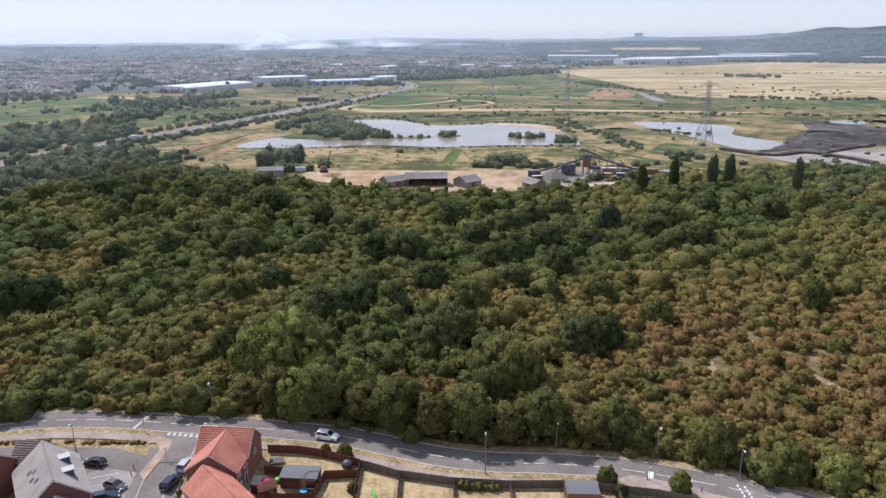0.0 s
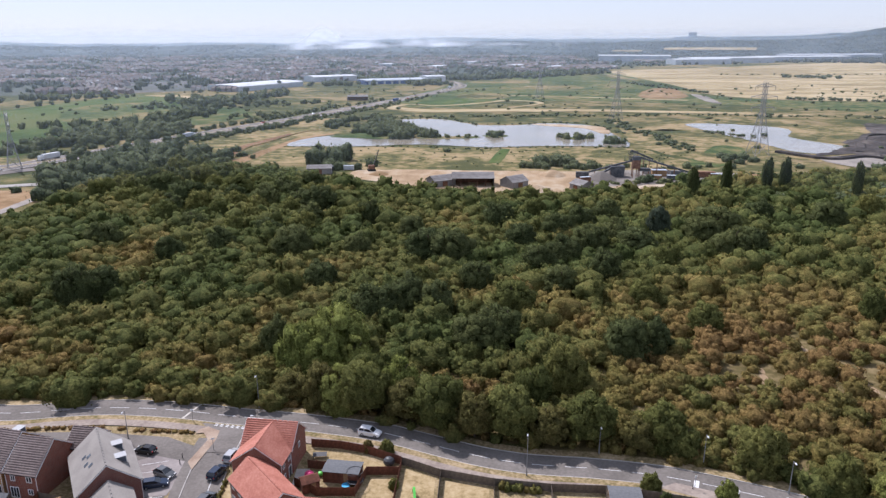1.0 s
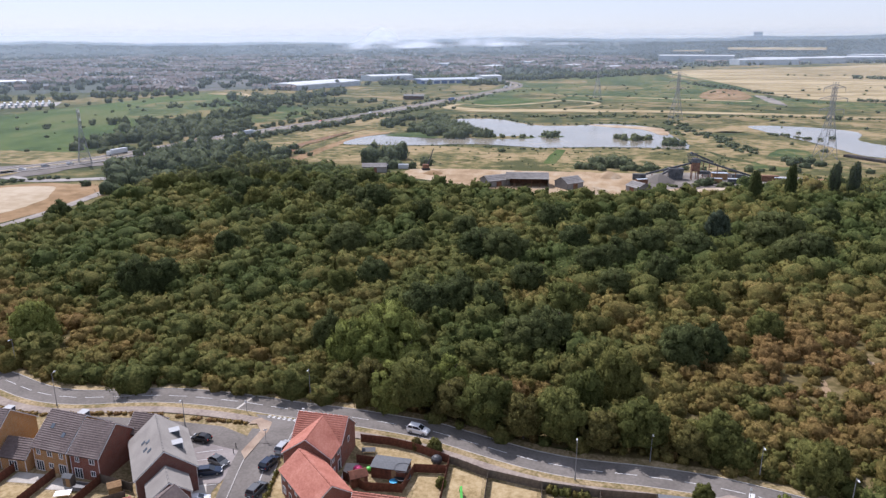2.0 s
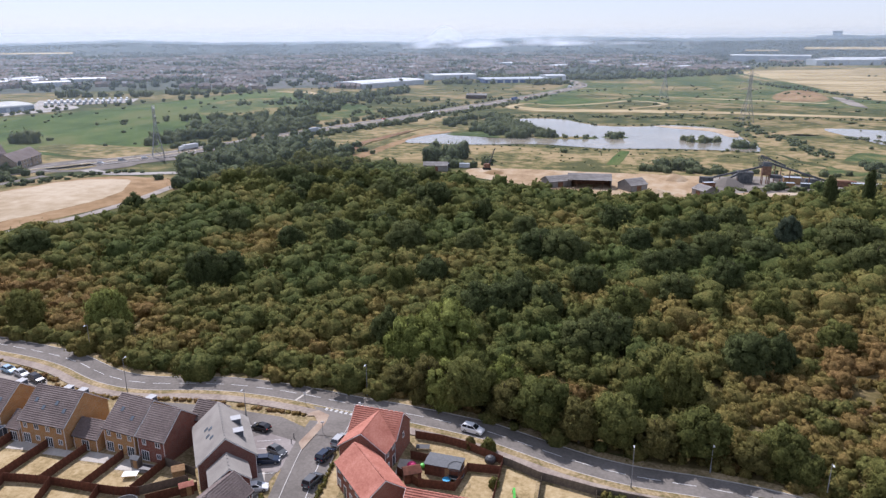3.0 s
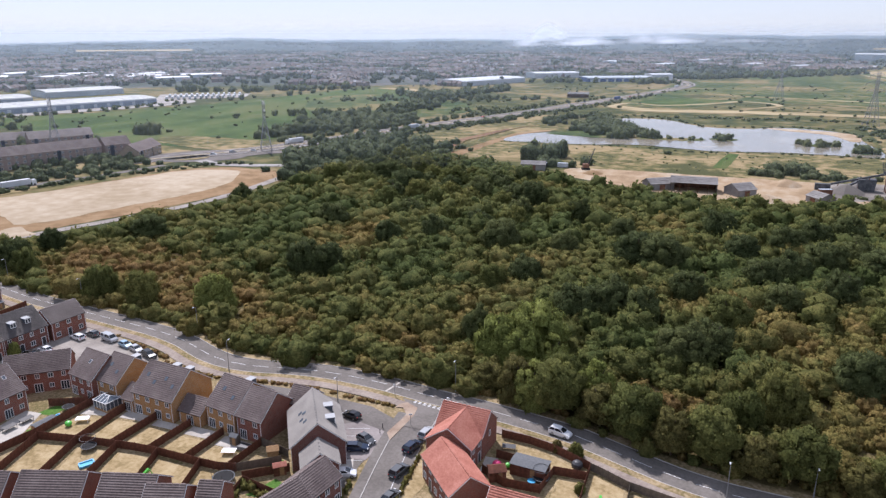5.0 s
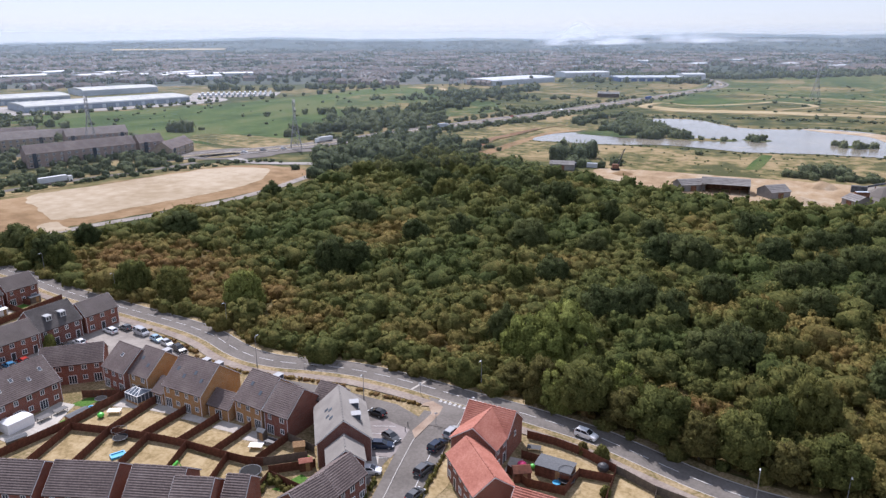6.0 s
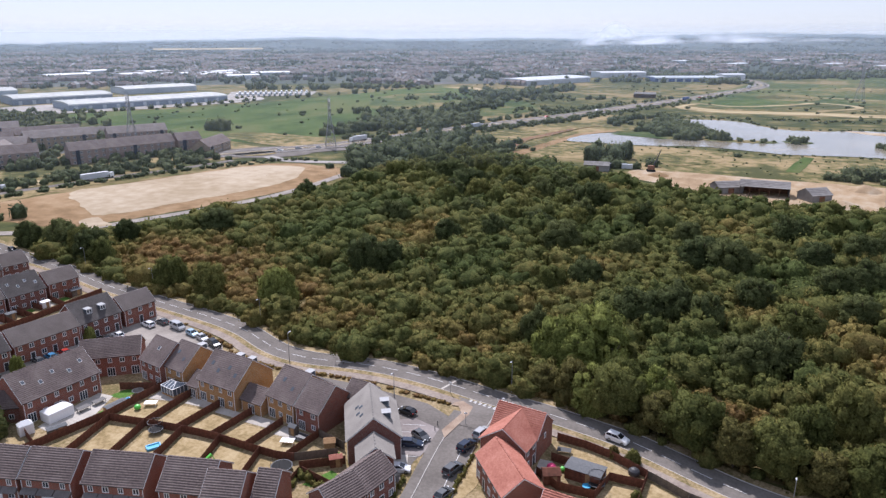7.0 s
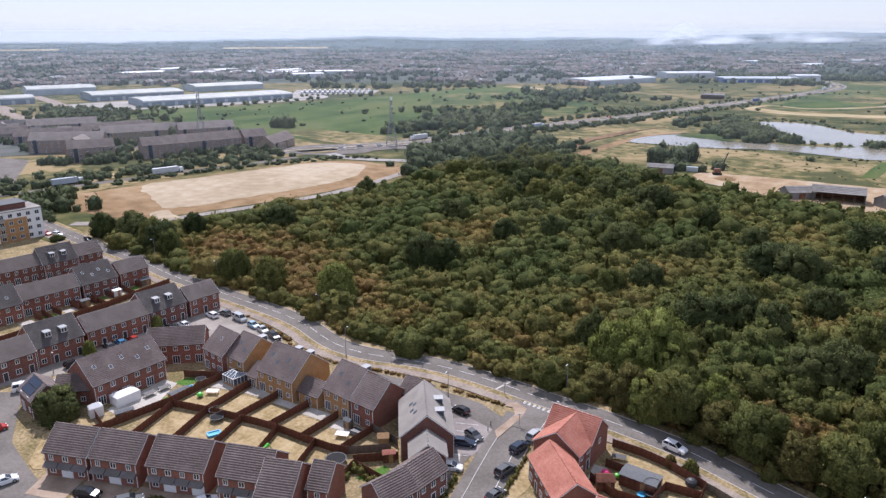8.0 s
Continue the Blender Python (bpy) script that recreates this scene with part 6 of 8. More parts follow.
# ---------------------------------------------------------------- cars
def car_meshes(kind, paint):
    """Body, glass, roof, wheels and lamps of a car along +x, on z = 0."""
    L, W, H, hood, nose, tail, cab0, cab1 = {"hatch": (4.1, 1.76, 1.46, 0.98, 0.62, 0.86, 0.95, -1.75), "estate": (4.6, 1.82, 1.50, 1.0, 0.66, 0.92, 1.0, -2.05),
                                             "suv": (4.5, 1.86, 1.68, 1.12, 0.78, 1.02, 1.05, -2.05), "van": (4.9, 1.92, 1.95, 1.2, 0.9, 1.15, 1.75, -2.4)}[kind]
    b = Build()
    prof = [(-L / 2, 0.38), (-L / 2 - 0.02, tail * 0.72), (-L / 2 + 0.08, tail + 0.02), (cab1 + 0.1, hood + 0.02), (cab0, hood), (L / 2 - 0.35, nose + 0.12), (L / 2 - 0.04, nose - 0.06), (L / 2, 0.38), (L / 2 - 0.15, 0.24), (-L / 2 + 0.15, 0.24)]
    st = [(-W / 2, 0.06), (-W / 2 + 0.10, 0.0), (W / 2 - 0.10, 0.0), (W / 2, 0.06)]
    rows = []
    for y, ins in st:
        cx = 1 - ins * 0.6
        rows.append([(x * cx, y, z - (ins if z > 0.7 else 0)) for x, z in prof])
    n = len(prof)
    for r0, r1 in zip(rows, rows[1:]):
        for k in range(n):
            b.poly(r0[k], r0[(k + 1) % n], r1[(k + 1) % n], r1[k])
    b.poly(*rows[0][::-1])
    b.poly(*rows[-1])
    g = Build()
    lo = [(cab0 + 0.02, hood), (cab1 - 0.12, hood)]
    hi = [(cab0 - 0.85 if kind != "van" else cab0 - 0.7, H - 0.05), (cab1 + (0.45 if kind == "hatch" else 0.2), H - 0.05)]
    wl, wh = W / 2 - 0.09, W / 2 - 0.24
    lo4 = [(lo[0][0], -wl, lo[0][1]), (lo[0][0], wl, lo[0][1]), (lo[1][0], wl, lo[1][1]), (lo[1][0], -wl, lo[1][1])]
    hi4 = [(hi[0][0], -wh, hi[0][1]), (hi[0][0], wh, hi[0][1]), (hi[1][0], wh, hi[1][1]), (hi[1][0], -wh, hi[1][1])]
    for k in range(4):
        g.poly(lo4[k], lo4[(k + 1) % 4], hi4[(k + 1) % 4], hi4[k])
    g.poly(*hi4)
    r = Build()
    r.box(((hi[0][0] + hi[1][0]) / 2, 0, H - 0.02), (hi[0][0] - hi[1][0] + 0.05, 2 * wh + 0.06, 0.07), 0, 0.93)
    for sg in (-1, 1):
        r.bar((lo[0][0], sg * wl, lo[0][1]), (hi[0][0], sg * wh, hi[0][1]), 0.07)
        r.bar((lo[1][0], sg * wl, lo[1][1]), (hi[1][0], sg * wh, hi[1][1]), 0.11 if kind != "van" else 0.16)
        m = (hi[0][0] * 0.45 + hi[1][0] * 0.55)
        r.bar((m, sg * wl, hood), (m, sg * wh, H - 0.05), 0.08 if kind != "van" else 0.5)
    return b.mesh("body", paint), g.mesh("glasshouse", "car_glass"), r.mesh("roof", paint), L, W


def car(x, y, yaw, paint, kind="hatch", label="", z=0.1, group="parked cars"):
    body, glass, roof, L, W = cached(("car", kind, paint), lambda: car_meshes(kind, paint))
    c = thing("van" if kind == "van" else "car", x, y, yaw, z, label, "van" if kind == "van" else "car", group)
    part("body", body, c)
    part("glasshouse", glass, c)
    part("roof", roof, c)
    ty = cached("tyre", lambda: Build().tube((0, -0.1, 0), 0.32, 0.2, 14, axis="y").mesh("tyre", "rubber"))
    ri = cached("rim", lambda: Build().tube((0, -0.12, 0), 0.2, 0.24, 10, axis="y").mesh("rim", "alloy"))
    for sx in (L * 0.31, -L * 0.29):
        for sy in (-1, 1):
            w = part("wheel", ty, c, pose(sx, sy * (W / 2 - 0.08), 0.32))
            part("rim", ri, w)
    hl = cached("headlight", lambda: Build().box((0, 0, 0), (0.18, 0.38, 0.14)).mesh("headlight", "lamp_lens"))
    tl = cached("taillight", lambda: Build().box((0, 0, 0), (0.12, 0.26, 0.2)).mesh("tail_light", "tail_lens"))
    mi = cached(("mirror", paint), lambda: Build().box((0, 0, 0), (0.14, 0.2, 0.13)).mesh("mirror", paint))
    pl = cached("plate", lambda: Build().box((0, 0, 0), (0.03, 0.52, 0.11)).mesh("number_plate", "lamp_lens"))
    for sy in (-1, 1):
        part("headlight", hl, c, pose(L / 2 - 0.16, sy * (W / 2 - 0.3), 0.64))
        part("tail_light", tl, c, pose(-L / 2 + 0.04, sy * (W / 2 - 0.22), 0.82))
        part("mirror", mi, c, pose(L * 0.16, sy * (W / 2 + 0.06), 0.98))
    part("number_plate", pl, c, pose(-L / 2 - 0.01, 0, 0.6))
    part("number_plate", pl, c, pose(L / 2 - 0.01, 0, 0.46))
    return c


for row in ((-63.9, 112.3, 170, "car_black", "hatch", "black hatchback parked in the court"), (-57.0, 105.4, -22, "car_grey", "hatch", "grey hatchback in a paved bay"),
            (-57.3, 102.2, 20, "car_navy", "estate", "dark blue saloon in a paved bay"), (-55.4, 94.2, 22, "car_white", "hatch", "white hatchback parked beside the house"),
            (-47.6, 106.2, 77, "car_navy", "suv", "dark navy car parked on the side road"), (-46.8, 111.6, 80, "car_silver", "suv", "silver car parked at the kerb"),
            (-46.7, 98.3, 78, "car_grey", "suv", "dark grey car parked on the side road"), (-45.0, 91.2, 79, "car_grey", "hatch", "dark grey hatchback parked on the side road"),
            (-148.4, 121.2, 170, "car_white", "estate", "white saloon in the car court"), (-146.4, 124.2, 170, "car_grey", "hatch", "dark grey car in the car court"),
            (-139.9, 123.4, -12, "car_silver", "van", "silver van beside the hedge"), (-133.2, 122.0, -14, "car_pale_blue", "hatch", "pale blue hatchback beside the hedge"),
            (-128.8, 121.0, -18, "car_silver", "hatch", "silver hatchback beside the hedge"), (-123.2, 119.4, -20, "car_black", "suv", "black car beside the hedge"),
            (-149.6, 112.6, 172, "car_white", "hatch", "white hatchback parked by the terrace"), (-151.2, 109.6, 172, "car_black", "hatch", "dark car parked by the terrace"),
            (-154.4, 93.8, 170, "car_grey", "hatch", "grey car parked by the terrace"), (-153.6, 96.6, 170, "car_blue", "hatch", "bright blue hatchback by the terrace"),
            (-152.8, 99.6, 170, "car_red", "hatch", "bright red hatchback by the terrace"), (-152.2, 83.4, 84, "car_black", "suv", "black car beside the terrace"),
            (-119.8, 50.4, 70, "car_white", "hatch", "white hatchback on the estate road"), (-104.0, 55.6, 22, "car_black", "suv", "black estate car on a driveway"),
            (-96.6, 58.2, 55, "car_grey", "estate", "dark grey car on a driveway"), (-85.4, 64.6, 60, "car_white", "hatch", "white car on a driveway"),
            (-150.6, 71.0, 60, "car_white", "van", "white van parked before the terrace"), (-138.6, 58.6, 75, "car_red", "hatch", "dark red car on the estate road"),
            (-263.6, 146.6, 0, "car_white", "suv", "white car near the flats"), (-247.3, 148.6, -8, "car_black", "hatch", "dark car on the road"), (-268.6, 145.2, 0, "car_red", "hatch", "red car near the flats"),
            (-22.6, 121.2, -14, "car_white", "suv", "white car driving along the road")):
    car(*row)


# ---------------------------------------------------------------- street furniture
def street_lamp(x, y, yaw, h=7.6, label="grey steel street lamp on a tall pole"):
    s = thing("street_lamp", x, y, yaw, 0.1, label, "street lamp", "street lamps")
    part("pole", cached(("pole", h), lambda: Build().tube((0, 0, 0), 0.09, h, 8, 0.05).tube((0, 0, 0), 0.13, 1.1, 8, 0.12).mesh("pole", "pylon_steel")), s)
    part("arm", cached(("arm", h), lambda: Build().bar((0, 0, h - 0.03), (0.7, 0, h + 0.06), 0.06).mesh("arm", "pylon_steel")), s)
    part("lantern", cached(("lantern", h), lambda: Build().box((0.85, 0, h + 0.08), (0.6, 0.24, 0.14), 0, 0.75).mesh("lantern", "lamp_lens")), s)


street_lamp(7.6, 109.7, 90)
street_lamp(21.5, 117.4, -90, 6.0)
street_lamp(39.9, 114.6, -90, 6.6)
street_lamp(52.3, 107.4, -90, 6.4)
street_lamp(-100.5, 120.4, 90)
street_lamp(-47.8, 130.2, -90)
street_lamp(-121.5, 135.0, -90)
street_lamp(-168.0, 141.0, -90)
street_lamp(-205.0, 146.2, -90)
street_lamp(-152.6, 78.6, 0, 5.5)
street_lamp(-69.6, 116.8, -90, 6.0)
street_lamp(-43.6, 116.6, 180, 6.0)


def sign_post(x, y, yaw, board, label):
    s = thing("road_sign", x, y, yaw, 0.1, label, "road sign", "road signs")
    part("pole", cached("spole", lambda: Build().tube((0, 0, 0), 0.05, 2.6, 8).mesh("pole", "pylon_steel")), s)
    part("sign_plate", Build().box((0, -0.06, 2.4), board).mesh("sign_plate", "lamp_lens"), s)


sign_post(-59.6, 124.0, 0, (0.6, 0.03, 0.6), "plain sign on a grey post at the junction")
sign_post(36.6, 107.9, 0, (0.4, 0.03, 0.5), "plain sign on a short post by the lay-by")
sign_post(-51.4, 114.0, 20, (0.7, 0.03, 0.3), "low street sign by the side road")
bol = cached("bollard", lambda: Build().tube((0, 0, 0), 0.09, 1.0, 8, 0.08).mesh("bollard", "dark_trim"))
for x, y in ((36.2, 107.6), (44.6, 104.2), (-56.2, 111.0), (-55.8, 109.0)):
    tagged(new("bollard", bol), "short black bollard on the footpath", "bollard", "bollards").matrix_basis = pose(x, y, 0.1)
# lay-by with its build-outs on the road's east end
patch("lay_by", [(30.5, 107.6), (33.6, 109.2), (44.0, 105.6), (47.4, 102.0), (44.0, 102.4), (36, 105.4)], 0.19, "footpath", curve=False, label="widened footpath at the road's narrowing", category="footpath")
for x, y in ((37.2, 109.0), (43.4, 106.8)):
    bu = Build().box((0, 0, 0), (0.9, 2.6, 0.012))
    tagged(new("road_hump_mark", bu.mesh("road_hump_mark", "road_paint")), "worn white block marking on the road", "road marking", "", "structure").matrix_basis = pose(x, y, 0.09, 0, 0, -20)
for k in range(5):
    for r in range(2):
        tagged(new("crossing_mark", mk_mesh), "white crossing mark on the road", "road marking", "", "structure").matrix_basis = pose(51.6 + r * 1.1, 106.0 - k * 0.95 - r * 0.4, 0.09, 0, 0, 68)

# hedges, garden shrubs and estate trees
hedge = []
for a, b, r, h in (((-118, 118.6), (-104, 116.2), 0.9, 1.3), ((-104, 116.2), (-92, 118.0), 0.9, 1.2), ((-92, 118.4), (-76, 120.2), 0.8, 1.1), ((-76, 120.2), (-58, 119.4), 0.8, 1.0), ((-140, 126.2), (-119, 120.6), 0.9, 1.2),
                   ((-45.4, 104), (-43.6, 88), 0.45, 1.0), ((-70.2, 82), (-70.6, 85), 0.9, 1.8), ((-69.5, 84.6), (-64.5, 83.8), 0.8, 1.8), ((3.0, 105.4), (9.6, 104.8), 0.8, 1.8), ((-53.6, 92.6), (-52.4, 86), 0.5, 1.2),
                   ((-118.6, 57.8), (-116.2, 58.8), 1.2, 1.6), ((-93.6, 60.4), (-92.6, 60.8), 1.0, 1.6)):
    n = max(2, int(math.hypot(b[0] - a[0], b[1] - a[1]) / (r * 1.1)))
    for k in range(n):
        f = k / (n - 1)
        if 0.7 < r < 1 and h < 1.35 and RNG.random() < 0.3:
            continue
        hedge.append((a[0] + (b[0] - a[0]) * f + RNG.normal(0, 0.15), a[1] + (b[1] - a[1]) * f + RNG.normal(0, 0.15), r * RNG.uniform(0.8, 1.2), h * RNG.uniform(0.5, 1.1) * (0.75 if h < 1.35 and r > 0.7 else 1), RNG.uniform(0.55, 0.98) if h < 1.35 and r > 0.7 else RNG.uniform(0.2, 0.45), 0.05))
foliage("hedge", "scrub", hedge, "parched olive and brown hedge along the footpath", "hedge", lods="mid")
for k, (x, y, r, h, leaf) in enumerate(((-132.6, 68.0, 5.0, 6.8, "dark"), (28.8, 106.6, 1.9, 3.8, "mid"), (40.7, 103.8, 2.0, 4.6, "light"), (-18.4, 115.0, 1.6, 3.0, "mid"), (-21.9, 115.4, 1.1, 2.6, "olive"), (-153.6, 107.6, 1.6, 4.2, "light"),
                                        (-153.8, 88.4, 1.7, 4.4, "light"), (-167.6, 72.2, 1.2, 3.6, "light"), (30.6, 103.4, 1.2, 2.2, "dark"), (-15.6, 104.6, 1.0, 2.0, "mid"), (-258, 143, 3.0, 2.4, "dark"), (-228.0, 139, 1.6, 3.0, "dark"))):
    tree(x, y, r, h, leaf, k, "small green garden tree on the estate" if r < 3 else "large dark green tree on a parched verge", "estate trees")

# back gardens between the northern terraces
for x0, y0, x1, y1 in ((-189.0, 95.0, -185.0, 95.0), (-189.3, 100.2, -184.8, 100.2), (-189.0, 105.4, -184.6, 105.4), (-188.6, 110.6, -184.4, 110.6), (-188.4, 116.0, -184.4, 116.0), (-187.8, 121.4, -185.2, 121.2), (-188.2, 126.0, -185.6, 126.2),
                       (-216.6, 112, -202, 111), (-216.2, 120, -202.5, 119.4), (-216, 128, -204, 127)):
    fence([(x0, y0), (x1, y1)])
for k, (x, y) in enumerate(((-187.0, 98.0), (-186.6, 103.6), (-187.2, 113.4), (-186.4, 119.2), (-186.8, 124.2), (-205, 116), (-206, 124), (-187.6, 92))):
    poly = [(x - 1.6, y - 1.6), (x + 1.2, y - 1.8), (x + 1.4, y + 1.6), (x - 1.4, y + 1.8)]
    patch("patio", poly, 0.075, "paving" if k % 2 else "green_lawn", curve=False, label="small back garden patio" if k % 2 else "small green back lawn", category="patio" if k % 2 else "lawn")
for x, y, w, m in ((-186.2, 108.0, 2.4, "felt"), (-186.0, 118.0, 2.2, "white"), (-187.0, 128.6, 3.0, "felt"), (-204.8, 121.8, 2.4, "felt")):
    shed(x, y, 82, w, 1.8, 1.9, "fence_grey" if m == "felt" else "white", m, "small garden shed behind the terrace", True)


# ---------------------------------------------------------------- flats beyond the bare field
def block(x, y, yaw, L, D, storeys, wall="brick_buff", roof="tile_brown", label="", rise=4.4, name="apartment_block"):
    """A long block of flats with window rows on both long sides and a pitched roof."""
    E = storeys * 2.9
    b = thing(name, x, y, yaw, 0, label, "apartment block", "flats")
    part("wall", wall_mesh(L, D, E, E + rise, wall), b)
    part("roof", roof_mesh(L, D, E, E + rise, roof, 0.4, 0.3, 0.8), b)
    n = max(2, int(L / 4.0))
    for s in range(storeys):
        for i in range(n):
            xx = -L / 2 + L * (i + 0.5) / n
            window(b, xx, -D / 2 - 0.03, 1.5 + 2.8 * s, 1.5, 1.4, 1)
    for i in range(1, n, 4):
        xx = -L / 2 + L * i / n
        part("bay", Build().box((xx, -D / 2 - 0.35, E / 2), (2.2, 0.7, E)).mesh("bay", "car_navy" if i % 8 == 1 else wall), b, label="projecting stair bay")
    return b


FLAT = "three-storey brown brick flats with a pitched roof"
block(-377.7, 306.2, 68, 63, 12, 3, "brick_brown", "tile_brown", "long three-storey brown brick flats with dark stair bays")
block(-346, 351, 108, 32, 12, 2, "brick_buff", "tile_brown", "two-storey pale brown flats near the roundabout")
block(-362, 345, 68, 16, 12, 3, "brick_brown", "tile_brown", FLAT)
block(-410.7, 257.3, 61, 26, 12, 3, "brick_brown", "tile_brown", FLAT)
block(-454, 270, 40, 46, 12, 3, "brick_brown", "tile_plain", FLAT)
block(-430, 262, 130, 20, 11, 3, "brick_brown", "tile_plain", FLAT)
block(-452, 318, 62, 44, 12, 3, "brick_buff", "tile_plain", FLAT)
block(-424, 358, 62, 40, 12, 3, "brick_brown", "tile_plain", FLAT)
block(-505, 290, 55, 50, 12, 2, "brick_brown", "tile_brown", FLAT)
block(-500, 338, 60, 50, 12, 2, "brick_buff", "tile_brown", FLAT)
block(-548, 270, 50, 46, 12, 2, "brick_brown", "tile_brown", FLAT)
block(-560, 330, 58, 50, 12, 2, "brick_brown", "tile_plain", FLAT)


def small_house(x, y, yaw, L, R, wall, roof):
    """A plain two-storey house of the farther estate."""
    h = thing("house", x, y, yaw, 0, "small brown brick house of the far estate under a tiled roof", "house", "far estate houses")
    part("wall", cached(("sw", L, R, wall), lambda: wall_mesh(L, 7.4, 5.0, R, wall)), h)
    part("roof", cached(("sr", L, R, roof), lambda: roof_mesh(L, 7.4, 5.0, R, roof, 0.35, 0.25, 0.8)), h)
    for xx in (-L / 4, L / 4):
        for zz in (1.4, 3.8):
            part("window", cached("far_window", lambda: Build().box((0, 0, 0), (1.3, 0.08, 1.2)).mesh("window", "pane")), h, pose(xx, -3.74, zz))


far_rng = random.Random(5)
for row in range(9):
    for k in range(13):
        fx, fy = -645 + row * 22 + k * 9.4 * 0.55 + far_rng.uniform(-2, 2), 236 + row * 7 + k * 9.4 * 0.83
        if fx > -468 or fy > 372 or math.hypot(fx + 505, fy - 290) < 28 or math.hypot(fx + 500, fy - 338) < 28 or math.hypot(fx + 548, fy - 270) < 26 or math.hypot(fx + 560, fy - 330) < 28 or far_rng.random() < 0.15:
            continue
        small_house(fx, fy, 56 + (90 if far_rng.random() < 0.15 else 0), far_rng.choice((8.0, 9.0)), far_rng.choice((7.8, 8.4)), far_rng.choice(("brick_brown", "brick_buff", "brick_red")),
                    far_rng.choice(("tile_brown", "tile_plain", "tile_grey")))


def modern_flats():
    b = thing("apartment_block", -276, 137.5, 81, 0, "white and buff modern flats with a set-back top floor", "apartment block", "flats")
    part("wall", Build().box((0, 0, 5.7), (16, 13, 11.4)).mesh("wall", "white"), b, label="white rendered walls")
    part("brick_front", Build().box((-2.5, -6.62, 4.4), (10, 0.3, 8.8)).mesh("brick_front", "brick_orange"), b, label="buff brick lower front")
    part("top_floor", Build().box((-1.5, 0.8, 12.6), (10.5, 9, 2.4)).mesh("top_floor", "brick_dark"), b)
    part("roof", Build().box((-1.5, 0.8, 13.9), (11.5, 10, 0.2)).mesh("roof", "felt"), b)
    part("parapet", Build().box((0, 0, 11.6), (16.3, 13.3, 0.4)).mesh("parapet", "concrete"), b)
    for s in range(4):
        for i in range(5):
            window(b, -6.2 + i * 3.1, -6.8, 1.6 + 2.8 * s, 1.5, 1.5, 1)
        for i in range(3):
            window(b, 8.04, -4 + i * 4, 1.6 + 2.8 * s, 1.3, 1.4, 1, 90)
    for s in range(3):
        part("balcony", Build().box((-7.0, -7.4, 2.9 + 2.8 * s), (3.0, 1.5, 0.15)).box((-7.0, -8.1, 3.5 + 2.8 * s), (3.0, 0.05, 1.0)).mesh("balcony", "metal"), b)


modern_flats()


# ---------------------------------------------------------------- sheds, barns and the gravel works
M["clad_white"] = noise_mat("clad_white", [(0.3, (0.46, 0.48, 0.50)), (0.7, (0.58, 0.60, 0.62))], scale=0.05, stretch=(1, 1, 4), rough=0.5)
M["clad_roof"] = noise_mat("clad_roof", [(0.3, (0.25, 0.265, 0.255)), (0.7, (0.35, 0.365, 0.35))], scale=0.05, stretch=(3, 1, 1), rough=0.6)
M["clad_grey"] = noise_mat("clad_grey", [(0.3, (0.36, 0.40, 0.44)), (0.7, (0.46, 0.50, 0.54))], scale=0.05, rough=0.5)
M["clad_blue"] = noise_mat("clad_blue", [(0.3, (0.045, 0.085, 0.22)), (0.7, (0.06, 0.115, 0.28))], scale=0.05, rough=0.5)
M["clad_pale_blue"] = noise_mat("clad_pale_blue", [(0.3, (0.17, 0.21, 0.26)), (0.7, (0.23, 0.275, 0.33))], scale=0.05, rough=0.5)
M["asbestos"] = noise_mat("asbestos", [(0.3, (0.17, 0.16, 0.15)), (0.7, (0.28, 0.265, 0.25))], scale=0.4, big=0.08, rough=0.9)
M["dark_steel"] = two("dark_steel", (0.055, 0.06, 0.065), (0.12, 0.12, 0.125), scale=0.8, rough=0.8)
M["rust"] = noise_mat("rust", [(0.3, (0.13, 0.065, 0.04)), (0.7, (0.24, 0.12, 0.07))], scale=0.8, rough=0.9)


def warehouse(x, y, yaw, L, D, E, rise, wall, roof, label, spans=1):
    w = thing("warehouse", x, y, yaw, 0, label, "warehouse", "warehouses")
    d = D / spans
    part("wall", Build().box((0, 0, E / 2), (L, D, E)).mesh("wall", wall), w)
    for s in range(spans):
        bu = Build()
        y0 = -D / 2 + d * s
        n = 6
        for k in range(n):
            a0, a1 = math.pi * k / n, math.pi * (k + 1) / n
            p0, p1 = (y0 + d / 2 - d / 2 * math.cos(a0), E + rise * math.sin(a0)), (y0 + d / 2 - d / 2 * math.cos(a1), E + rise * math.sin(a1))
            bu.poly((-L / 2, *p0), (L / 2, *p0), (L / 2, *p1), (-L / 2, *p1))
            for xx in (-L / 2, L / 2):
                bu.poly((xx, *p0), (xx, *p1), (xx, y0 + d / 2, E))
        part("roof", bu.mesh("roof", roof), w)
    dm = cached("dockdoor", lambda: Build().box((0, 0, 2.2), (3.6, 0.2, 4.4)).mesh("dock_door", "clad_grey"))
    for i in range(int(L / 14)):
        part("dock_door", dm, w, pose(-L / 2 + 7 + 14 * i, -D / 2 - 0.1, 0))
    st = Build().box((0, -D / 2 - 0.05, E - 0.7), (L, 0.12, 1.2)).mesh("fascia", "clad_white")
    part("fascia", st, w)
    return w


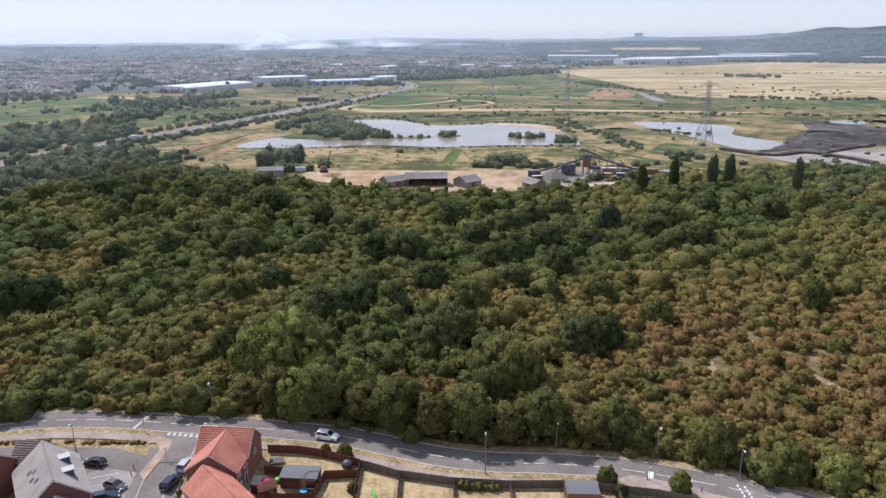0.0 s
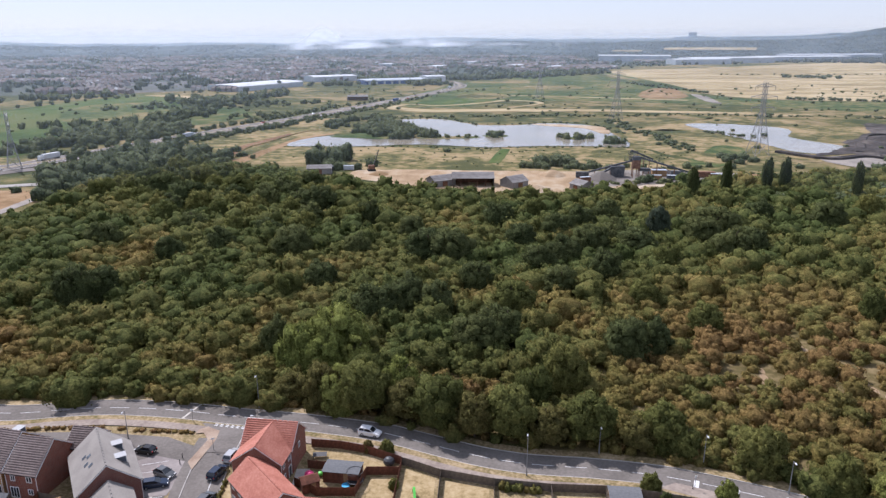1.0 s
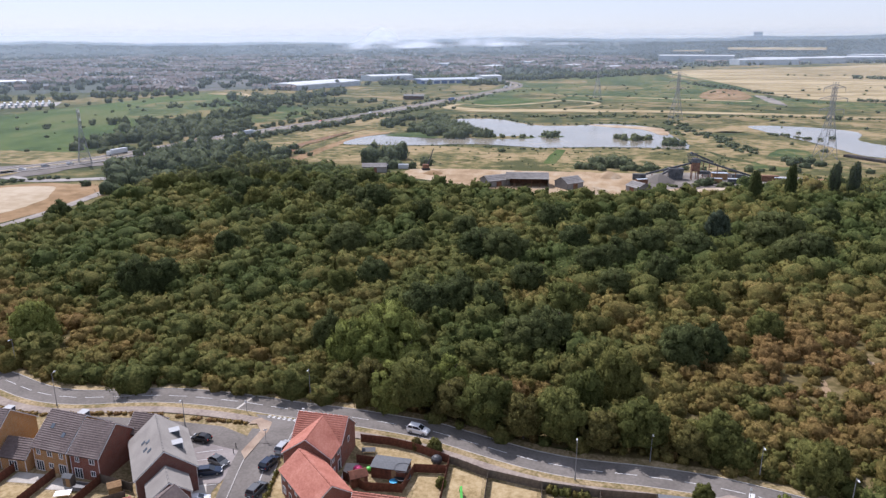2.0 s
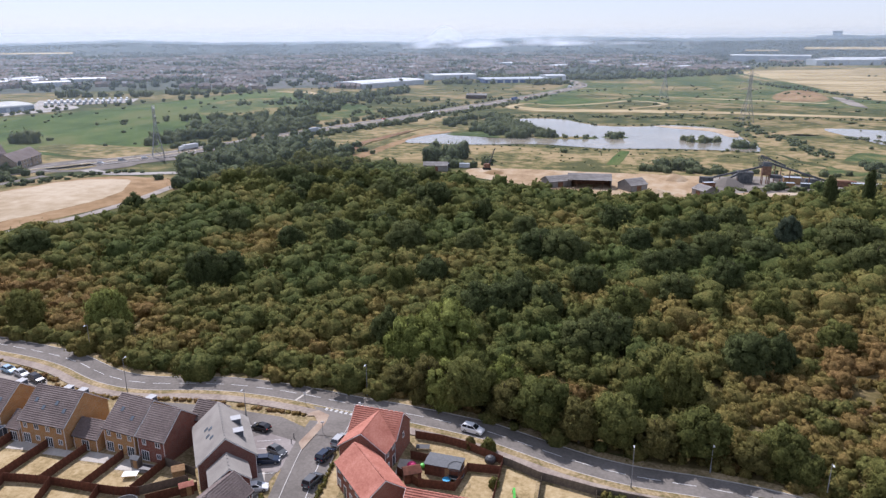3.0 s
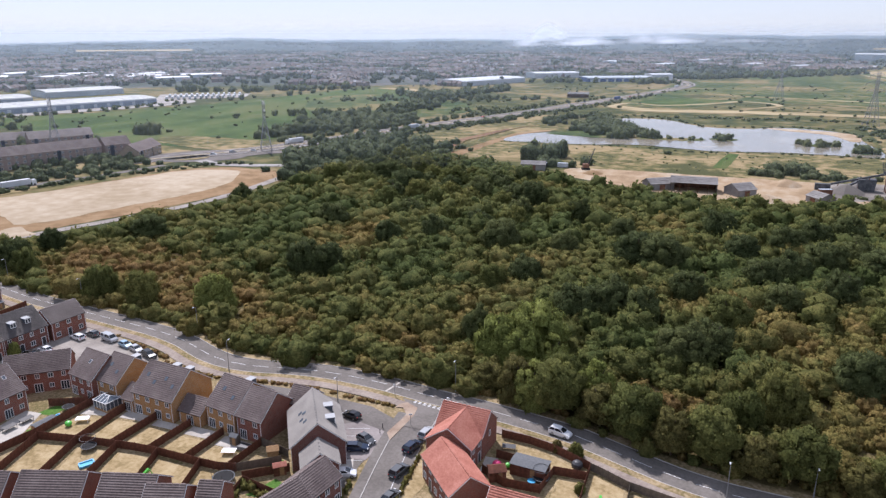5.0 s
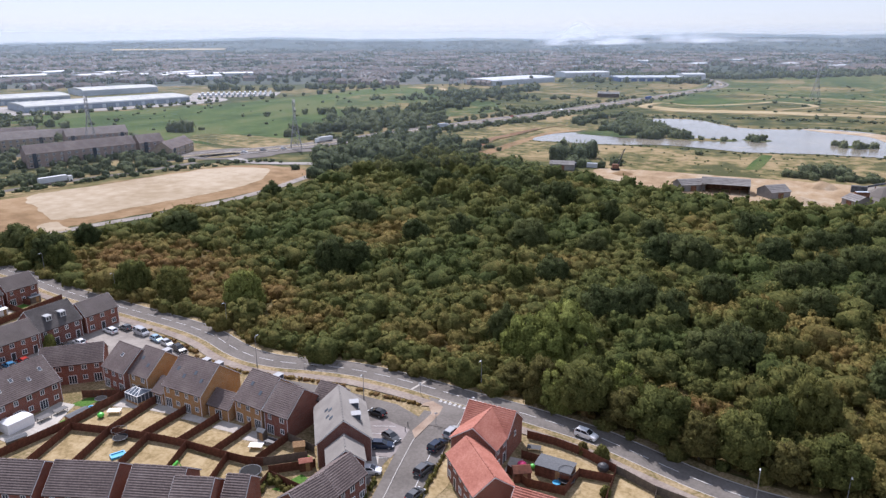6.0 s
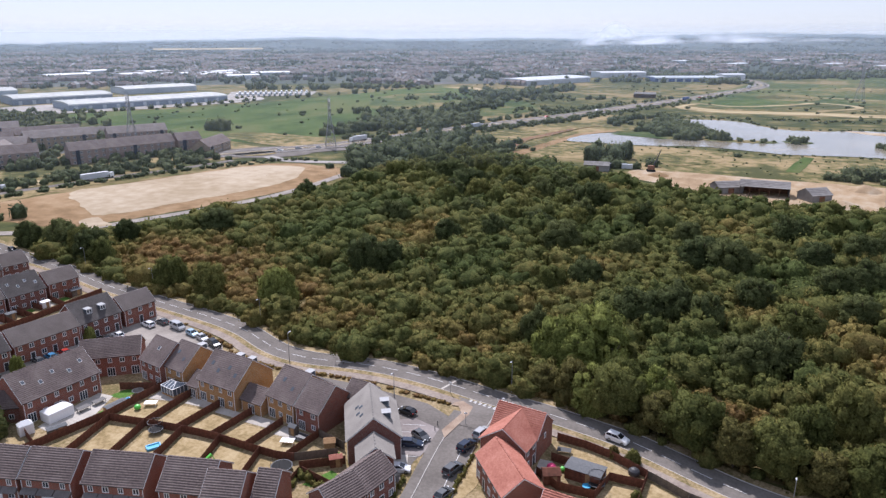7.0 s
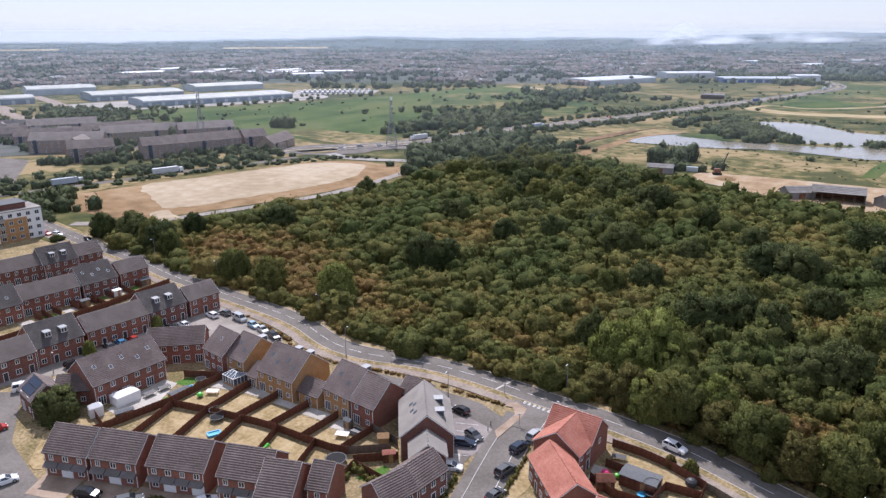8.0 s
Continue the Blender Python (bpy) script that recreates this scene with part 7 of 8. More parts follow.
warehouse(-661, 574, 69.5, 174, 56, 6.5, 1.6, "clad_pale_blue", "clad_roof", "long pale blue distribution shed with a curved roof")
warehouse(-781, 554, 70, 106, 56, 7.5, 1.8, "clad_pale_blue", "clad_roof", "long pale blue shed with a curved roof")
warehouse(-793, 708, 70, 98, 50, 7, 2, "clad_grey", "clad_roof", "grey shed with a pale curved roof")
warehouse(-835, 430, 66, 56, 36, 7, 2, "clad_pale_blue", "clad_roof", "pale blue shed with a white roof")
warehouse(-925, 548, 66, 80, 60, 8, 2, "clad_grey", "clad_roof", "grey shed with a pale roof")
warehouse(-370, 1119, 66, 150, 62, 7.5, 2.0, "clad_grey", "clad_white", "large grey warehouse with a white roof")
warehouse(-175, 1271, 30, 118, 44, 6.5, 1.4, "clad_blue", "clad_grey", "long dark blue warehouse with a grey roof", 2)
warehouse(-300, 1330, 40, 90, 40, 9, 1.6, "clad_grey", "clad_white", "grey warehouse with a white roof")
warehouse(-110, 1340, 30, 40, 30, 9, 1.6, "clad_white", "clad_white", "small white warehouse by the highway")
for x, y, yaw, L, D, E in ((490, 2560, -8, 240, 60, 20), (760, 2420, 22, 320, 70, 17), (1060, 2600, 18, 360, 80, 17), (1260, 2820, 12, 380, 80, 20), (640, 2300, 20, 200, 50, 15), (1700, 2780, 5, 200, 60, 10), (1950, 2700, 5, 180, 60, 10)):
    warehouse(x, y, yaw, L, D, E, 2.5, "clad_grey", "clad_white", "far white distribution shed beyond the straw field")
for k, (x, y) in enumerate(((-1033, 974), (-1090, 930), (-960, 1010), (-1010, 1060), (-1130, 1010), (-900, 1080), (-1180, 860), (-880, 980), (-1250, 980), (-150, 1900), (60, 2000), (-300, 2050), (160, 1900), (-60, 2250))):
    warehouse(x, y, 40 + (k * 37) % 60, 46 + (k * 13) % 40, 22 + (k * 7) % 16, 7, 1.5, "clad_grey" if k % 3 else "brick_buff", "clad_white", "white-roofed industrial unit in the far town")


def farm_shed(x, y, yaw, L, D, E, R, label, open_front=False):
    s = thing("barn", x, y, yaw, 0, label, "barn", "sheds of the gravel works")
    if open_front:
        part("back_wall", Build().box((0, D / 2, E / 2), (L, 0.2, E)).mesh("back_wall", "rust"), s)
        for sg in (-1, 1):
            part("end_wall", Build().box((sg * L / 2, 0, E / 2), (0.2, D, E)).mesh("end_wall", "asbestos"), s)
        po = cached(("bpost", E), lambda: Build().box((0, 0, E / 2), (0.3, 0.3, E)).mesh("post", "rust"))
        for i in range(6):
            part("post", po, s, pose(-L / 2 + L * i / 5, -D / 2 + 0.2, 0))
    else:
        part("wall", wall_mesh(L, D, E, R, "asbestos"), s)
        part("door", Build().box((0, -D / 2 - 0.05, E * 0.4), (3, 0.1, E * 0.8)).mesh("door", "rust"), s)
    part("roof", roof_mesh(L, D, E, R, "asbestos", 0.4, 0.3, 1.2), s)


farm_shed(-9, 372, 4, 22, 11, 4.6, 7.0, "open-fronted barn with a grey sheet roof", True)
farm_shed(-26, 370, 34, 13, 9, 3.4, 5.6, "low grey shed beside the open barn")
farm_shed(13, 369, 40, 11, 10, 3.4, 6.0, "grey gabled shed in the sandy yard")
farm_shed(48, 364, -55, 9, 9, 3.0, 5.0, "small grey gabled shed by the scrub")
farm_shed(-99, 400, 10, 14, 8, 3.5, 5.0, "rusty dark shed by the trees")
farm_shed(-170, 905, 10, 26, 12, 5, 7, "dark open barn by the highway", True)


def gravel_plant():
    p = thing("gravel_plant", 82, 399, 0, 0.15, "grey steel gravel screening plant with conveyors", "gravel plant")
    part("tower", Build().box((0, 0, 7.4), (4.2, 4.0, 4.8)).mesh("tower", "rust"), p)
    leg = cached("pleg", lambda: Build().box((0, 0, 2.5), (0.4, 0.4, 5.0)).mesh("leg", "rust"))
    for sx in (-1.8, 1.8):
        for sy in (-1.6, 1.6):
            part("leg", leg, p, pose(sx, sy, 0))
    part("hopper", Build().box((0, 0, 10.9), (4.8, 4.4, 2.0), 0, 0.8).mesh("hopper", "dark_steel"), p)
    gantry = Build()
    for k in range(5):
        gantry.bar((-4 + 0.2 * k, -1.5, 9.8), (-5 + k * 1.3, -1.5, 15.2), 0.22)
        gantry.bar((-5, -1.5, 10.5 + k * 1.1), (0.6, -1.5, 10.5 + k * 1.1), 0.18)
    part("gantry", gantry.mesh("gantry", "dark_steel"), p)
    part("bin", Build().box((-10, 2, 3.0), (7.0, 5, 6.0), 0, 1.15).mesh("bin", "dark_steel"), p)
    for a, b in (((2.0, 0, 11.2), (34, -2, 2.0)), ((-2, 0, 9.4), (-26, 3, 2.0)), ((-10, 4, 6.4), (-22, -6, 1.5)), ((-3, 1, 15), (10, 4, 9.5))):
        part("conveyor", Build().bar(a, b, 0.95).mesh("conveyor", "dark_steel"), p)
        for f in (0.3, 0.6, 0.85):
            q = [u + (v - u) * f for u, v in zip(a, b)]
            part("trestle", Build().bar((q[0], q[1], 0), (q[0], q[1], q[2]), 0.4).mesh("trestle", "rust"), p)
    part("screen_deck", Build().box((5, 1, 4.2), (6, 3, 1.6)).mesh("screen_deck", "dark_steel"), p)
    part("cabin", Build().box((14, 4, 1.8), (8, 3, 3.4)).mesh("cabin", "timber"), p)
    part("cabin_roof", Build().box((14, 4, 3.6), (8.6, 3.6, 0.2)).mesh("cabin_roof", "clad_grey"), p)
    part("container", Build().box((24, 4, 1.6), (7, 2.5, 3.2)).mesh("container", "felt"), p)
    part("container", Build().box((40, 2, 1.6), (9, 2.5, 3.2)).mesh("container", "rust"), p)
    part("container", Build().box((-30, -3, 1.6), (7, 2.5, 3.2)).mesh("container", "dark_steel"), p)


gravel_plant()


def steel_container(x, y, yaw, L, mat, label):
    """A ribbed steel container with end doors on corner blocks."""
    c = thing("container", x, y, yaw, 0.16, label, "container", "containers of the gravel works")
    bu = Build().box((0, 0, 1.35), (L, 2.4, 2.4))
    for k in range(int(L / 0.6)):
        for sg in (-1, 1):
            bu.box((-L / 2 + 0.3 + k * 0.6, sg * 1.23, 1.35), (0.25, 0.06, 2.2))
    part("body", bu.mesh("body", mat), c)
    part("roof", Build().box((0, 0, 2.59), (L + 0.06, 2.46, 0.08)).mesh("roof", "clad_grey"), c)
    part("door", Build().box((L / 2 + 0.04, 0, 1.35), (0.08, 2.2, 2.2)).mesh("door", mat), c)
    for sx in (-1, 1):
        for sy in (-1, 1):
            part("corner_block", cached("corner_block", lambda: Build().box((0, 0, 0.08), (0.2, 0.2, 0.16)).mesh("corner_block", "dark_steel")), c, pose(sx * (L / 2 - 0.1), sy * 1.1, 0))


for x, y, yaw, L, m, lab in ((-84, 411, 4, 6, "clad_white", "white site cabin standing in the sandy yard"), (-96, 409, 8, 6, "dark_steel", "dark steel container standing in the sandy yard"), (-13, 392, 0, 12, "dark_steel", "long dark container behind the open barn"),
                             (92, 392, -4, 6, "timber", "mustard container below the gravel conveyor"), (101, 392, -4, 6, "dark_steel", "dark container below the gravel conveyor"), (52, 384, 20, 6, "rust", "rusty container beside the grey shed"),
                             (128, 398, -10, 9, "rust", "long rusty container at the yard's end")):
    steel_container(x, y, yaw, L, m, lab)


def heap(x, y, r, h, mat, label):
    bu = Build()
    n = 14
    prev = None
    for j in range(6):
        f = j / 5
        ring = []
        for k in range(n):
            a = 2 * math.pi * k / n
            q = r * (1 - f) * (1 + 0.2 * noise.noise((math.cos(a) * 2 + x, math.sin(a) * 2 + y, f)))
            ring.append((q * math.cos(a), q * math.sin(a), h * (1 - (1 - f) ** 1.3)))
        if prev:
            for k in range(n):
                bu.poly(prev[k], prev[(k + 1) % n], ring[(k + 1) % n], ring[k])
        prev = ring
    tagged(new("spoil_heap", bu.mesh("spoil_heap", mat)), label, "heap", "spoil heaps").matrix_basis = pose(x, y, 0.1)


for x, y, r, h, m in ((36, 402, 8, 3.2, "bare"), (24, 362, 9, 2.4, "bare"), (62, 392, 9, 4.5, "grey_silt"), (72, 408, 7, 3.4, "grey_silt"), (98, 412, 10, 3.5, "dark_spoil"), (110, 384, 7, 2.6, "grey_silt"),
                      (250, 420, 22, 3, "grey_silt"), (290, 418, 26, 3.4, "grey_silt"), (330, 420, 20, 3, "dark_spoil"), (310, 565, 22, 4, "dark_spoil"), (345, 560, 26, 4.5, "dark_spoil"), (280, 545, 16, 3, "dark_spoil"), (260, 505, 18, 2.5, "dark_spoil"), (150, 400, 10, 2.4, "bare_brown"), (-64, 398, 6, 2, "bare_brown")):
    heap(x, y, r, h, m, "loose heap of dug gravel and spoil")


def crane(x, y):
    c = thing("crawler_crane", x, y, 20, 0.14, "dark crawler crane with a raised jib in the yard", "crane")
    part("cab", Build().box((0, 0, 2.2), (3.6, 2.8, 2.2)).mesh("cab", "rust"), c)
    for sg in (-1, 1):
        part("track", Build().box((0, sg * 1.4, 0.5), (4.6, 0.7, 1.0)).mesh("track", "rubber"), c)
    part("jib", Build().bar((1.2, 0, 2.6), (4.8, 0, 12.5), 0.7, 0.35).mesh("jib", "dark_trim"), c)
    part("stay", Build().bar((-1.4, 0, 3.3), (4.6, 0, 12.2), 0.15).mesh("stay", "dark_trim"), c)


crane(-70, 409)


def lorry(x, y, yaw, L, mat, label, z=0.5, group="highway traffic"):
    t = thing("lorry", x, y, yaw, z, label, "lorry", group)
    part("trailer", Build().box((-1.2, 0, 2.3), (L, 2.5, 2.8)).mesh("trailer", mat), t)
    part("cab", Build().box((L / 2 + 0.6, 0, 1.7), (2.2, 2.4, 2.6), 0, 0.92).mesh("cab", "car_white"), t)
    part("chassis", Build().box((-0.4, 0, 0.75), (L + 2, 1.2, 0.35)).mesh("chassis", "dark_trim"), t)
    ty = cached("lorrytyre", lambda: Build().tube((0, -0.15, 0), 0.5, 0.3, 10, axis="y").mesh("wheel", "rubber"))
    for sx in (L / 2 + 0.6, -L / 2, -L / 2 + 1.4):
        for sy in (-1.1, 1.1):
            part("wheel", ty, t, pose(sx, sy, 0.5))


def along(f, off):
    line = sides(hwy, off)
    i = min(int(f * (len(hwy) - 1)), len(hwy) - 2)
    d = line[i + 1] - line[i]
    return (*line[i], math.degrees(math.atan2(d[1], d[0])))


for f, off, L, mat, lab in ((0.11, 6, 12, "clad_white", "white articulated lorry on the highway"), (0.20, -6, 9, "clad_grey", "grey lorry on the highway"), (0.52, -6, 12, "clad_blue", "blue lorry on the highway"), (0.74, 6, 10, "clad_white", "white lorry on the highway")):
    x, y, yaw = along(f, off)
    lorry(x, y, yaw + (180 if off > 0 else 0), L, mat, lab)
for k, f in enumerate((0.07, 0.15, 0.24, 0.29, 0.33, 0.37, 0.42, 0.47, 0.56, 0.60, 0.66, 0.70, 0.79)):
    x, y, yaw = along(f, 5.5 if k % 2 else -5.5)
    car(x, y, yaw + (180 if k % 2 else 0), ("car_white", "car_silver", "car_black", "car_red", "car_grey")[k % 5], "hatch", "car driving on the highway", 0.5, "highway traffic")
lorry(-333, 252, 74, 14, "clad_white", "long white trailer parked behind the bank", 0.2)
lorry(-352, 205, 74, 12, "clad_grey", "grey lorry parked behind the bank", 0.2)
lorry(-372, 338, 60, 8, "dark_trim", "dark lorry on the pale road", 0.3)
car(-306, 372, 20, "car_white", "hatch", "white car on the roundabout", 0.3)
car(-300, 384, 60, "car_silver", "suv", "silver car on the roundabout", 0.3)


patch("lorry_park", [(-640, 680), (-562, 752), (-592, 806), (-692, 748)], 0.3, "concrete", curve=False, label="pale concrete lorry park beside the sheds", category="parking")
for k in range(28):
    u, v = (k % 14 + 0.5) / 14, k // 14
    lorry(-634 + 68 * u - 20 * v, 690 + 62 * u + 28 * v, 128, 12, "clad_white", "white lorry parked in rows beside the sheds", 0.3, "parked lorries")


# ---------------------------------------------------------------- pylons
def pylon(x, y, yaw, h):
    p = thing("pylon", x, y, yaw, 0, "grey steel lattice electricity pylon on the marsh", "pylon", "pylons")
    w0, w1, hw = h * 0.11, h * 0.022, h * 0.62

    def corner(sx, sy, z):
        w = w0 + (w1 - w0) * min(1, z / hw)
        return (sx * w, sy * w, z)
    leg = Build()
    for sx in (-1, 1):
        for sy in (-1, 1):
            part("leg", Build().bar(corner(sx, sy, 0), corner(sx, sy, hw), 0.24).bar(corner(sx, sy, hw), (sx * w1, sy * w1, h), 0.18).mesh("leg", "pylon_steel"), p)
    lv = [0, 0.18, 0.33, 0.45, 0.55, 0.62, 0.70, 0.78, 0.86, 0.94]
    br = Build()
    for a, b in zip(lv, lv[1:]):
        for (sx, sy), (tx, ty) in (((-1, -1), (1, -1)), ((1, -1), (1, 1)), ((1, 1), (-1, 1)), ((-1, 1), (-1, -1))):
            br.bar(corner(sx, sy, a * h), corner(tx, ty, b * h), 0.13)
            br.bar(corner(tx, ty, a * h), corner(sx, sy, b * h), 0.13)
            br.bar(corner(sx, sy, b * h), corner(tx, ty, b * h), 0.12)
    part("lattice_bracing", br.mesh("lattice_bracing", "pylon_steel"), p)
    for z, r in ((0.64, 0.17), (0.78, 0.20), (0.92, 0.15)):
        arm = Build()
        for sg in (-1, 1):
            tip = (sg * r * h, 0, z * h + 0.3)
            for sy in (-1, 1):
                arm.bar((0, sy * w1, z * h), tip, 0.22)
                arm.bar((0, sy * w1, z * h + 2.2), tip, 0.18)
            arm.bar(tip, (tip[0], 0, tip[2] - 2.4), 0.22)
        part("crossarm", arm.mesh("crossarm", "pylon_steel"), p)


for x, y, yaw, h in ((179.5, 485.2, 15, 49), (122, 706, 15, 46), (64, 960, 15, 44), (-286, 402, -50, 34), (-410, 342, -50, 37)):
    pylon(x, y, yaw, h)


# ---------------------------------------------------------------- poplars
def poplar_crown():
    q, m = crown(RNG, 700, 0.06, 40, 1.2, 0.3, (5, 2), 0.22, 0.62, 0.4)
    v = q.reshape(-1, 3)
    k = np.interp(v[:, 2], [0, 0.15, 0.45, 0.8, 0.95, 1.05], [0.62, 0.9, 1.0, 0.82, 0.55, 0.3]) / np.sqrt(np.clip(1 - (0.96 * v[:, 2]) ** 2, 0.1, 1))
    v[:, 0] *= k
    v[:, 1] *= k
    return bulk("crown", v, np.arange(len(v)).reshape(-1, 4), "leaf_dark", None, m.reshape(-1, 3))


PC = poplar_crown()
for k, (az, d, h, r) in enumerate(((16.0, 356, 16, 2.6), (18.4, 366, 18.5, 2.5), (21.2, 384, 18.5, 2.5), (22.4, 388, 18.5, 2.6), (27.1, 384, 19.5, 2.4))):
    t = thing("poplar", d * math.sin(radians(az)), d * math.cos(radians(az)), k * 50, 0, "tall narrow dark green poplar at the scrub's edge", "tree", "poplars")
    part("trunk", TRUNK, t, Matrix.Diagonal((2.5, 2.5, h * 0.9, 1)))
    part("crown", PC, t, Matrix.Diagonal((r, r, h, 1)))


# ---------------------------------------------------------------- shrubs and trees of the marsh
def belt(pts, width, gap, r0, r1, h, t0=0.2, t1=0.6):
    """Bushes along a line."""
    out = []
    line = smooth(pts, gap)
    for q in line:
        for _ in range(max(1, int(width / (r0 + r1)))):
            r = RNG.uniform(r0, r1)
            out.append((q[0] + RNG.normal(0, width / 3), q[1] + RNG.normal(0, width / 3), r, r * RNG.uniform(0.8, 1.3) * h, RNG.uniform(t0, t1), 0.0))
    return out


def cluster(x, y, s, n, r0, r1, h, t0=0.2, t1=0.55):
    out = []
    for _ in range(n):
        r = RNG.uniform(r0, r1)
        out.append((x + RNG.normal(0, s), y + RNG.normal(0, s), r, r * h * RNG.uniform(0.8, 1.25), RNG.uniform(t0, t1), 0.0))
    return out


hs = []
for off, a, b in ((18, 0.03, 0.55), (-18, 0.03, 0.62), (26, 0.10, 0.45), (-26, 0.15, 0.5)):
    i0, i1 = int(a * len(hwy)), int(b * len(hwy))
    hs += belt(sides(hwy, off)[i0:i1:3], 9, 7, 1.6, 3.6, 1.2)
hs += cluster(-235, 372, 16, 40, 5.5, 8.5, 1.3, 0.0, 0.35) + cluster(-205, 392, 14, 32, 5.5, 8, 1.3, -0.1, 0.4) + cluster(-190, 420, 12, 30, 3, 6, 1.2) + cluster(-258, 368, 10, 24, 3, 5, 1.2)
hs += cluster(-300, 517, 16, 30, 4, 7, 1.2) + cluster(-288, 545, 14, 28, 4, 7, 1.2) + cluster(-285, 596, 18, 26, 4, 7, 1.2) + cluster(-383, 605, 12, 10, 4, 6, 1.3) + cluster(-323, 484, 12, 22, 4, 7, 1.2)
hs += cluster(-373, 848, 22, 20, 4, 8, 1.2) + cluster(-334, 868, 20, 24, 4, 8, 1.2) + cluster(-281, 845, 24, 24, 3, 6, 1.1) + belt([(-420, 760), (-350, 800), (-260, 830), (-200, 850)], 24, 14, 3, 6, 1.0)
hs += cluster(-463, 376, 6, 6, 5, 8, 1.4) + cluster(-476, 408, 8, 8, 5, 8, 1.3) + cluster(-428, 432, 8, 9, 5, 9, 1.4) + cluster(-429, 412, 6, 5, 4, 6, 1.2) + cluster(-330, 405, 12, 14, 3, 6, 1.1) + cluster(-272, 421, 10, 16, 4, 7, 1.2)
hs += cluster(-306, 558, 14, 16, 4, 7, 1.2) + cluster(-324, 558, 12, 12, 4, 6, 1.2) + cluster(-240, 708, 14, 12, 3, 5, 1.0)
hs += cluster(-250, 395, 18, 44, 5.5, 8.5, 1.3, 0.0, 0.35) + cluster(-225, 425, 16, 34, 5.5, 8.5, 1.25, -0.2, 0.3) + cluster(-205, 450, 14, 26, 4, 7, 1.25, -0.1, 0.4) + cluster(-215, 350, 12, 30, 3, 6, 1.2, -0.1, 0.25)
hs += belt([(-306, 504), (-329, 579), (-318, 620), (-304, 687), (-320, 793), (-304, 920), (-291, 997)], 30, 9, 5, 8.5, 1.15, -0.1, 0.4) + belt([(-248, 514), (-225, 545), (-200, 600), (-170, 680)], 12, 6, 2, 4.5, 1.1, 0.0, 0.4)
hs += belt([(-135, 609), (-133, 672), (-110, 690), (-84, 600), (-80, 560)], 16, 5, 3, 6, 1.1, 0.0, 0.35)
hs += belt([(66, 378), (90, 384), (128, 394), (160, 408)], 9, 3, 1.2, 2.6, 0.9, 0.5, 0.9) + cluster(84, 384, 2, 4, 2, 3.4, 1.3, 0.0, 0.2) + belt([(60, 424), (110, 430), (150, 436)], 8, 7, 2, 4, 1.0, 0.3, 0.6)
hs += cluster(-110, 1235, 22, 26, 5, 9, 1.1, 0.0, 0.3) + cluster(-255, 1210, 26, 22, 5, 8, 1.1, 0.0, 0.3) + belt([(-230, 1340), (-60, 1400), (100, 1520), (220, 1700)], 50, 9, 6, 10, 1.1, 0.0, 0.3)
hs += cluster(165, 350, 10, 10, 3, 5, 1.2, 0.1, 0.4) + cluster(190, 345, 8, 8, 3, 5.5, 1.2, 0.0, 0.3)
# round the ponds
hs += cluster(-100, 437, 7, 12, 5, 8, 1.6, 0.1, 0.35) + cluster(-90, 420, 9, 12, 3, 5, 1.3) + cluster(41, 437, 6, 10, 4, 7, 1.1) + cluster(26, 427, 5, 8, 3, 5, 1.0, 0.4, 0.6) + cluster(54, 428, 6, 8, 3, 5, 1.0, 0.4, 0.6)
hs += cluster(-88, 590, 12, 46, 4, 7, 1.2, 0.15, 0.45) + cluster(-76, 566, 10, 24, 4, 6, 1.3, 0.15, 0.4) + cluster(-96, 640, 12, 20, 3, 6, 1.1) + belt([(-58, 556), (-35, 560), (-12, 559)], 7, 4, 1.6, 3.4, 1.2) + cluster(-46, 560, 2, 4, 3, 5, 1.6)
hs += cluster(4, 569, 4, 10, 2.5, 4.5, 1.2) + cluster(66, 560, 6, 16, 2, 3.6, 1.6, 0.5, 0.75) + cluster(91, 535, 3, 8, 3, 5, 1.3, 0.3, 0.5)
hs += belt([(-150, 502), (-120, 500), (-60, 508), (-20, 500), (40, 510), (100, 514)], 4, 6, 0.8, 2.0, 0.8, 0.3, 0.7) + belt([(-85, 690), (-46, 694), (-10, 652), (24, 652), (60, 668), (95, 655), (108, 590)], 7, 6, 1.0, 2.6, 0.8)
hs += belt([(112, 690), (122, 620), (135, 560), (140, 500)], 14, 6, 1.4, 3.0, 0.9, 0.2, 0.5) + belt([(180, 606), (196, 592), (206, 577)], 9, 4, 1.4, 2.6, 0.9, 0.3, 0.6) + cluster(160, 462, 7, 14, 3, 5, 1.0, 0.15, 0.35)
hs += belt([(-115, 705), (0, 720), (120, 730), (240, 745), (400, 720), (560, 690)], 16, 11, 1.2, 3.0, 0.8) + belt([(384, 955), (470, 930), (560, 925)], 6, 6, 3, 5, 0.9, 0.1, 0.35)
hs += belt([(240, 1290), (280, 1150), (310, 1060)], 10, 9, 3, 5, 1.0, 0.1, 0.4) + cluster(640, 1500, 24, 22, 4, 8, 0.9) + belt([(500, 1620), (800, 1640), (1100, 1700)], 14, 26, 2, 4, 0.8)
hs += belt([(230, 430), (260, 428), (330, 425)], 6, 22, 3, 5, 1.0)
for _ in range(1500):
    x, y = RNG.uniform(-620, 600), RNG.uniform(420, 1250)
    if noise.noise((x * 0.012, y * 0.008, 3.0)) < 0.12 and RNG.random() < 0.85:
        continue
    if -180 < x < 170 and 495 < y < 700:
        continue
    r = RNG.uniform(1.0, 3.4)
    hs.append((x, y, r, r * RNG.uniform(0.8, 1.2), RNG.uniform(0.15, 0.7), 0.0))
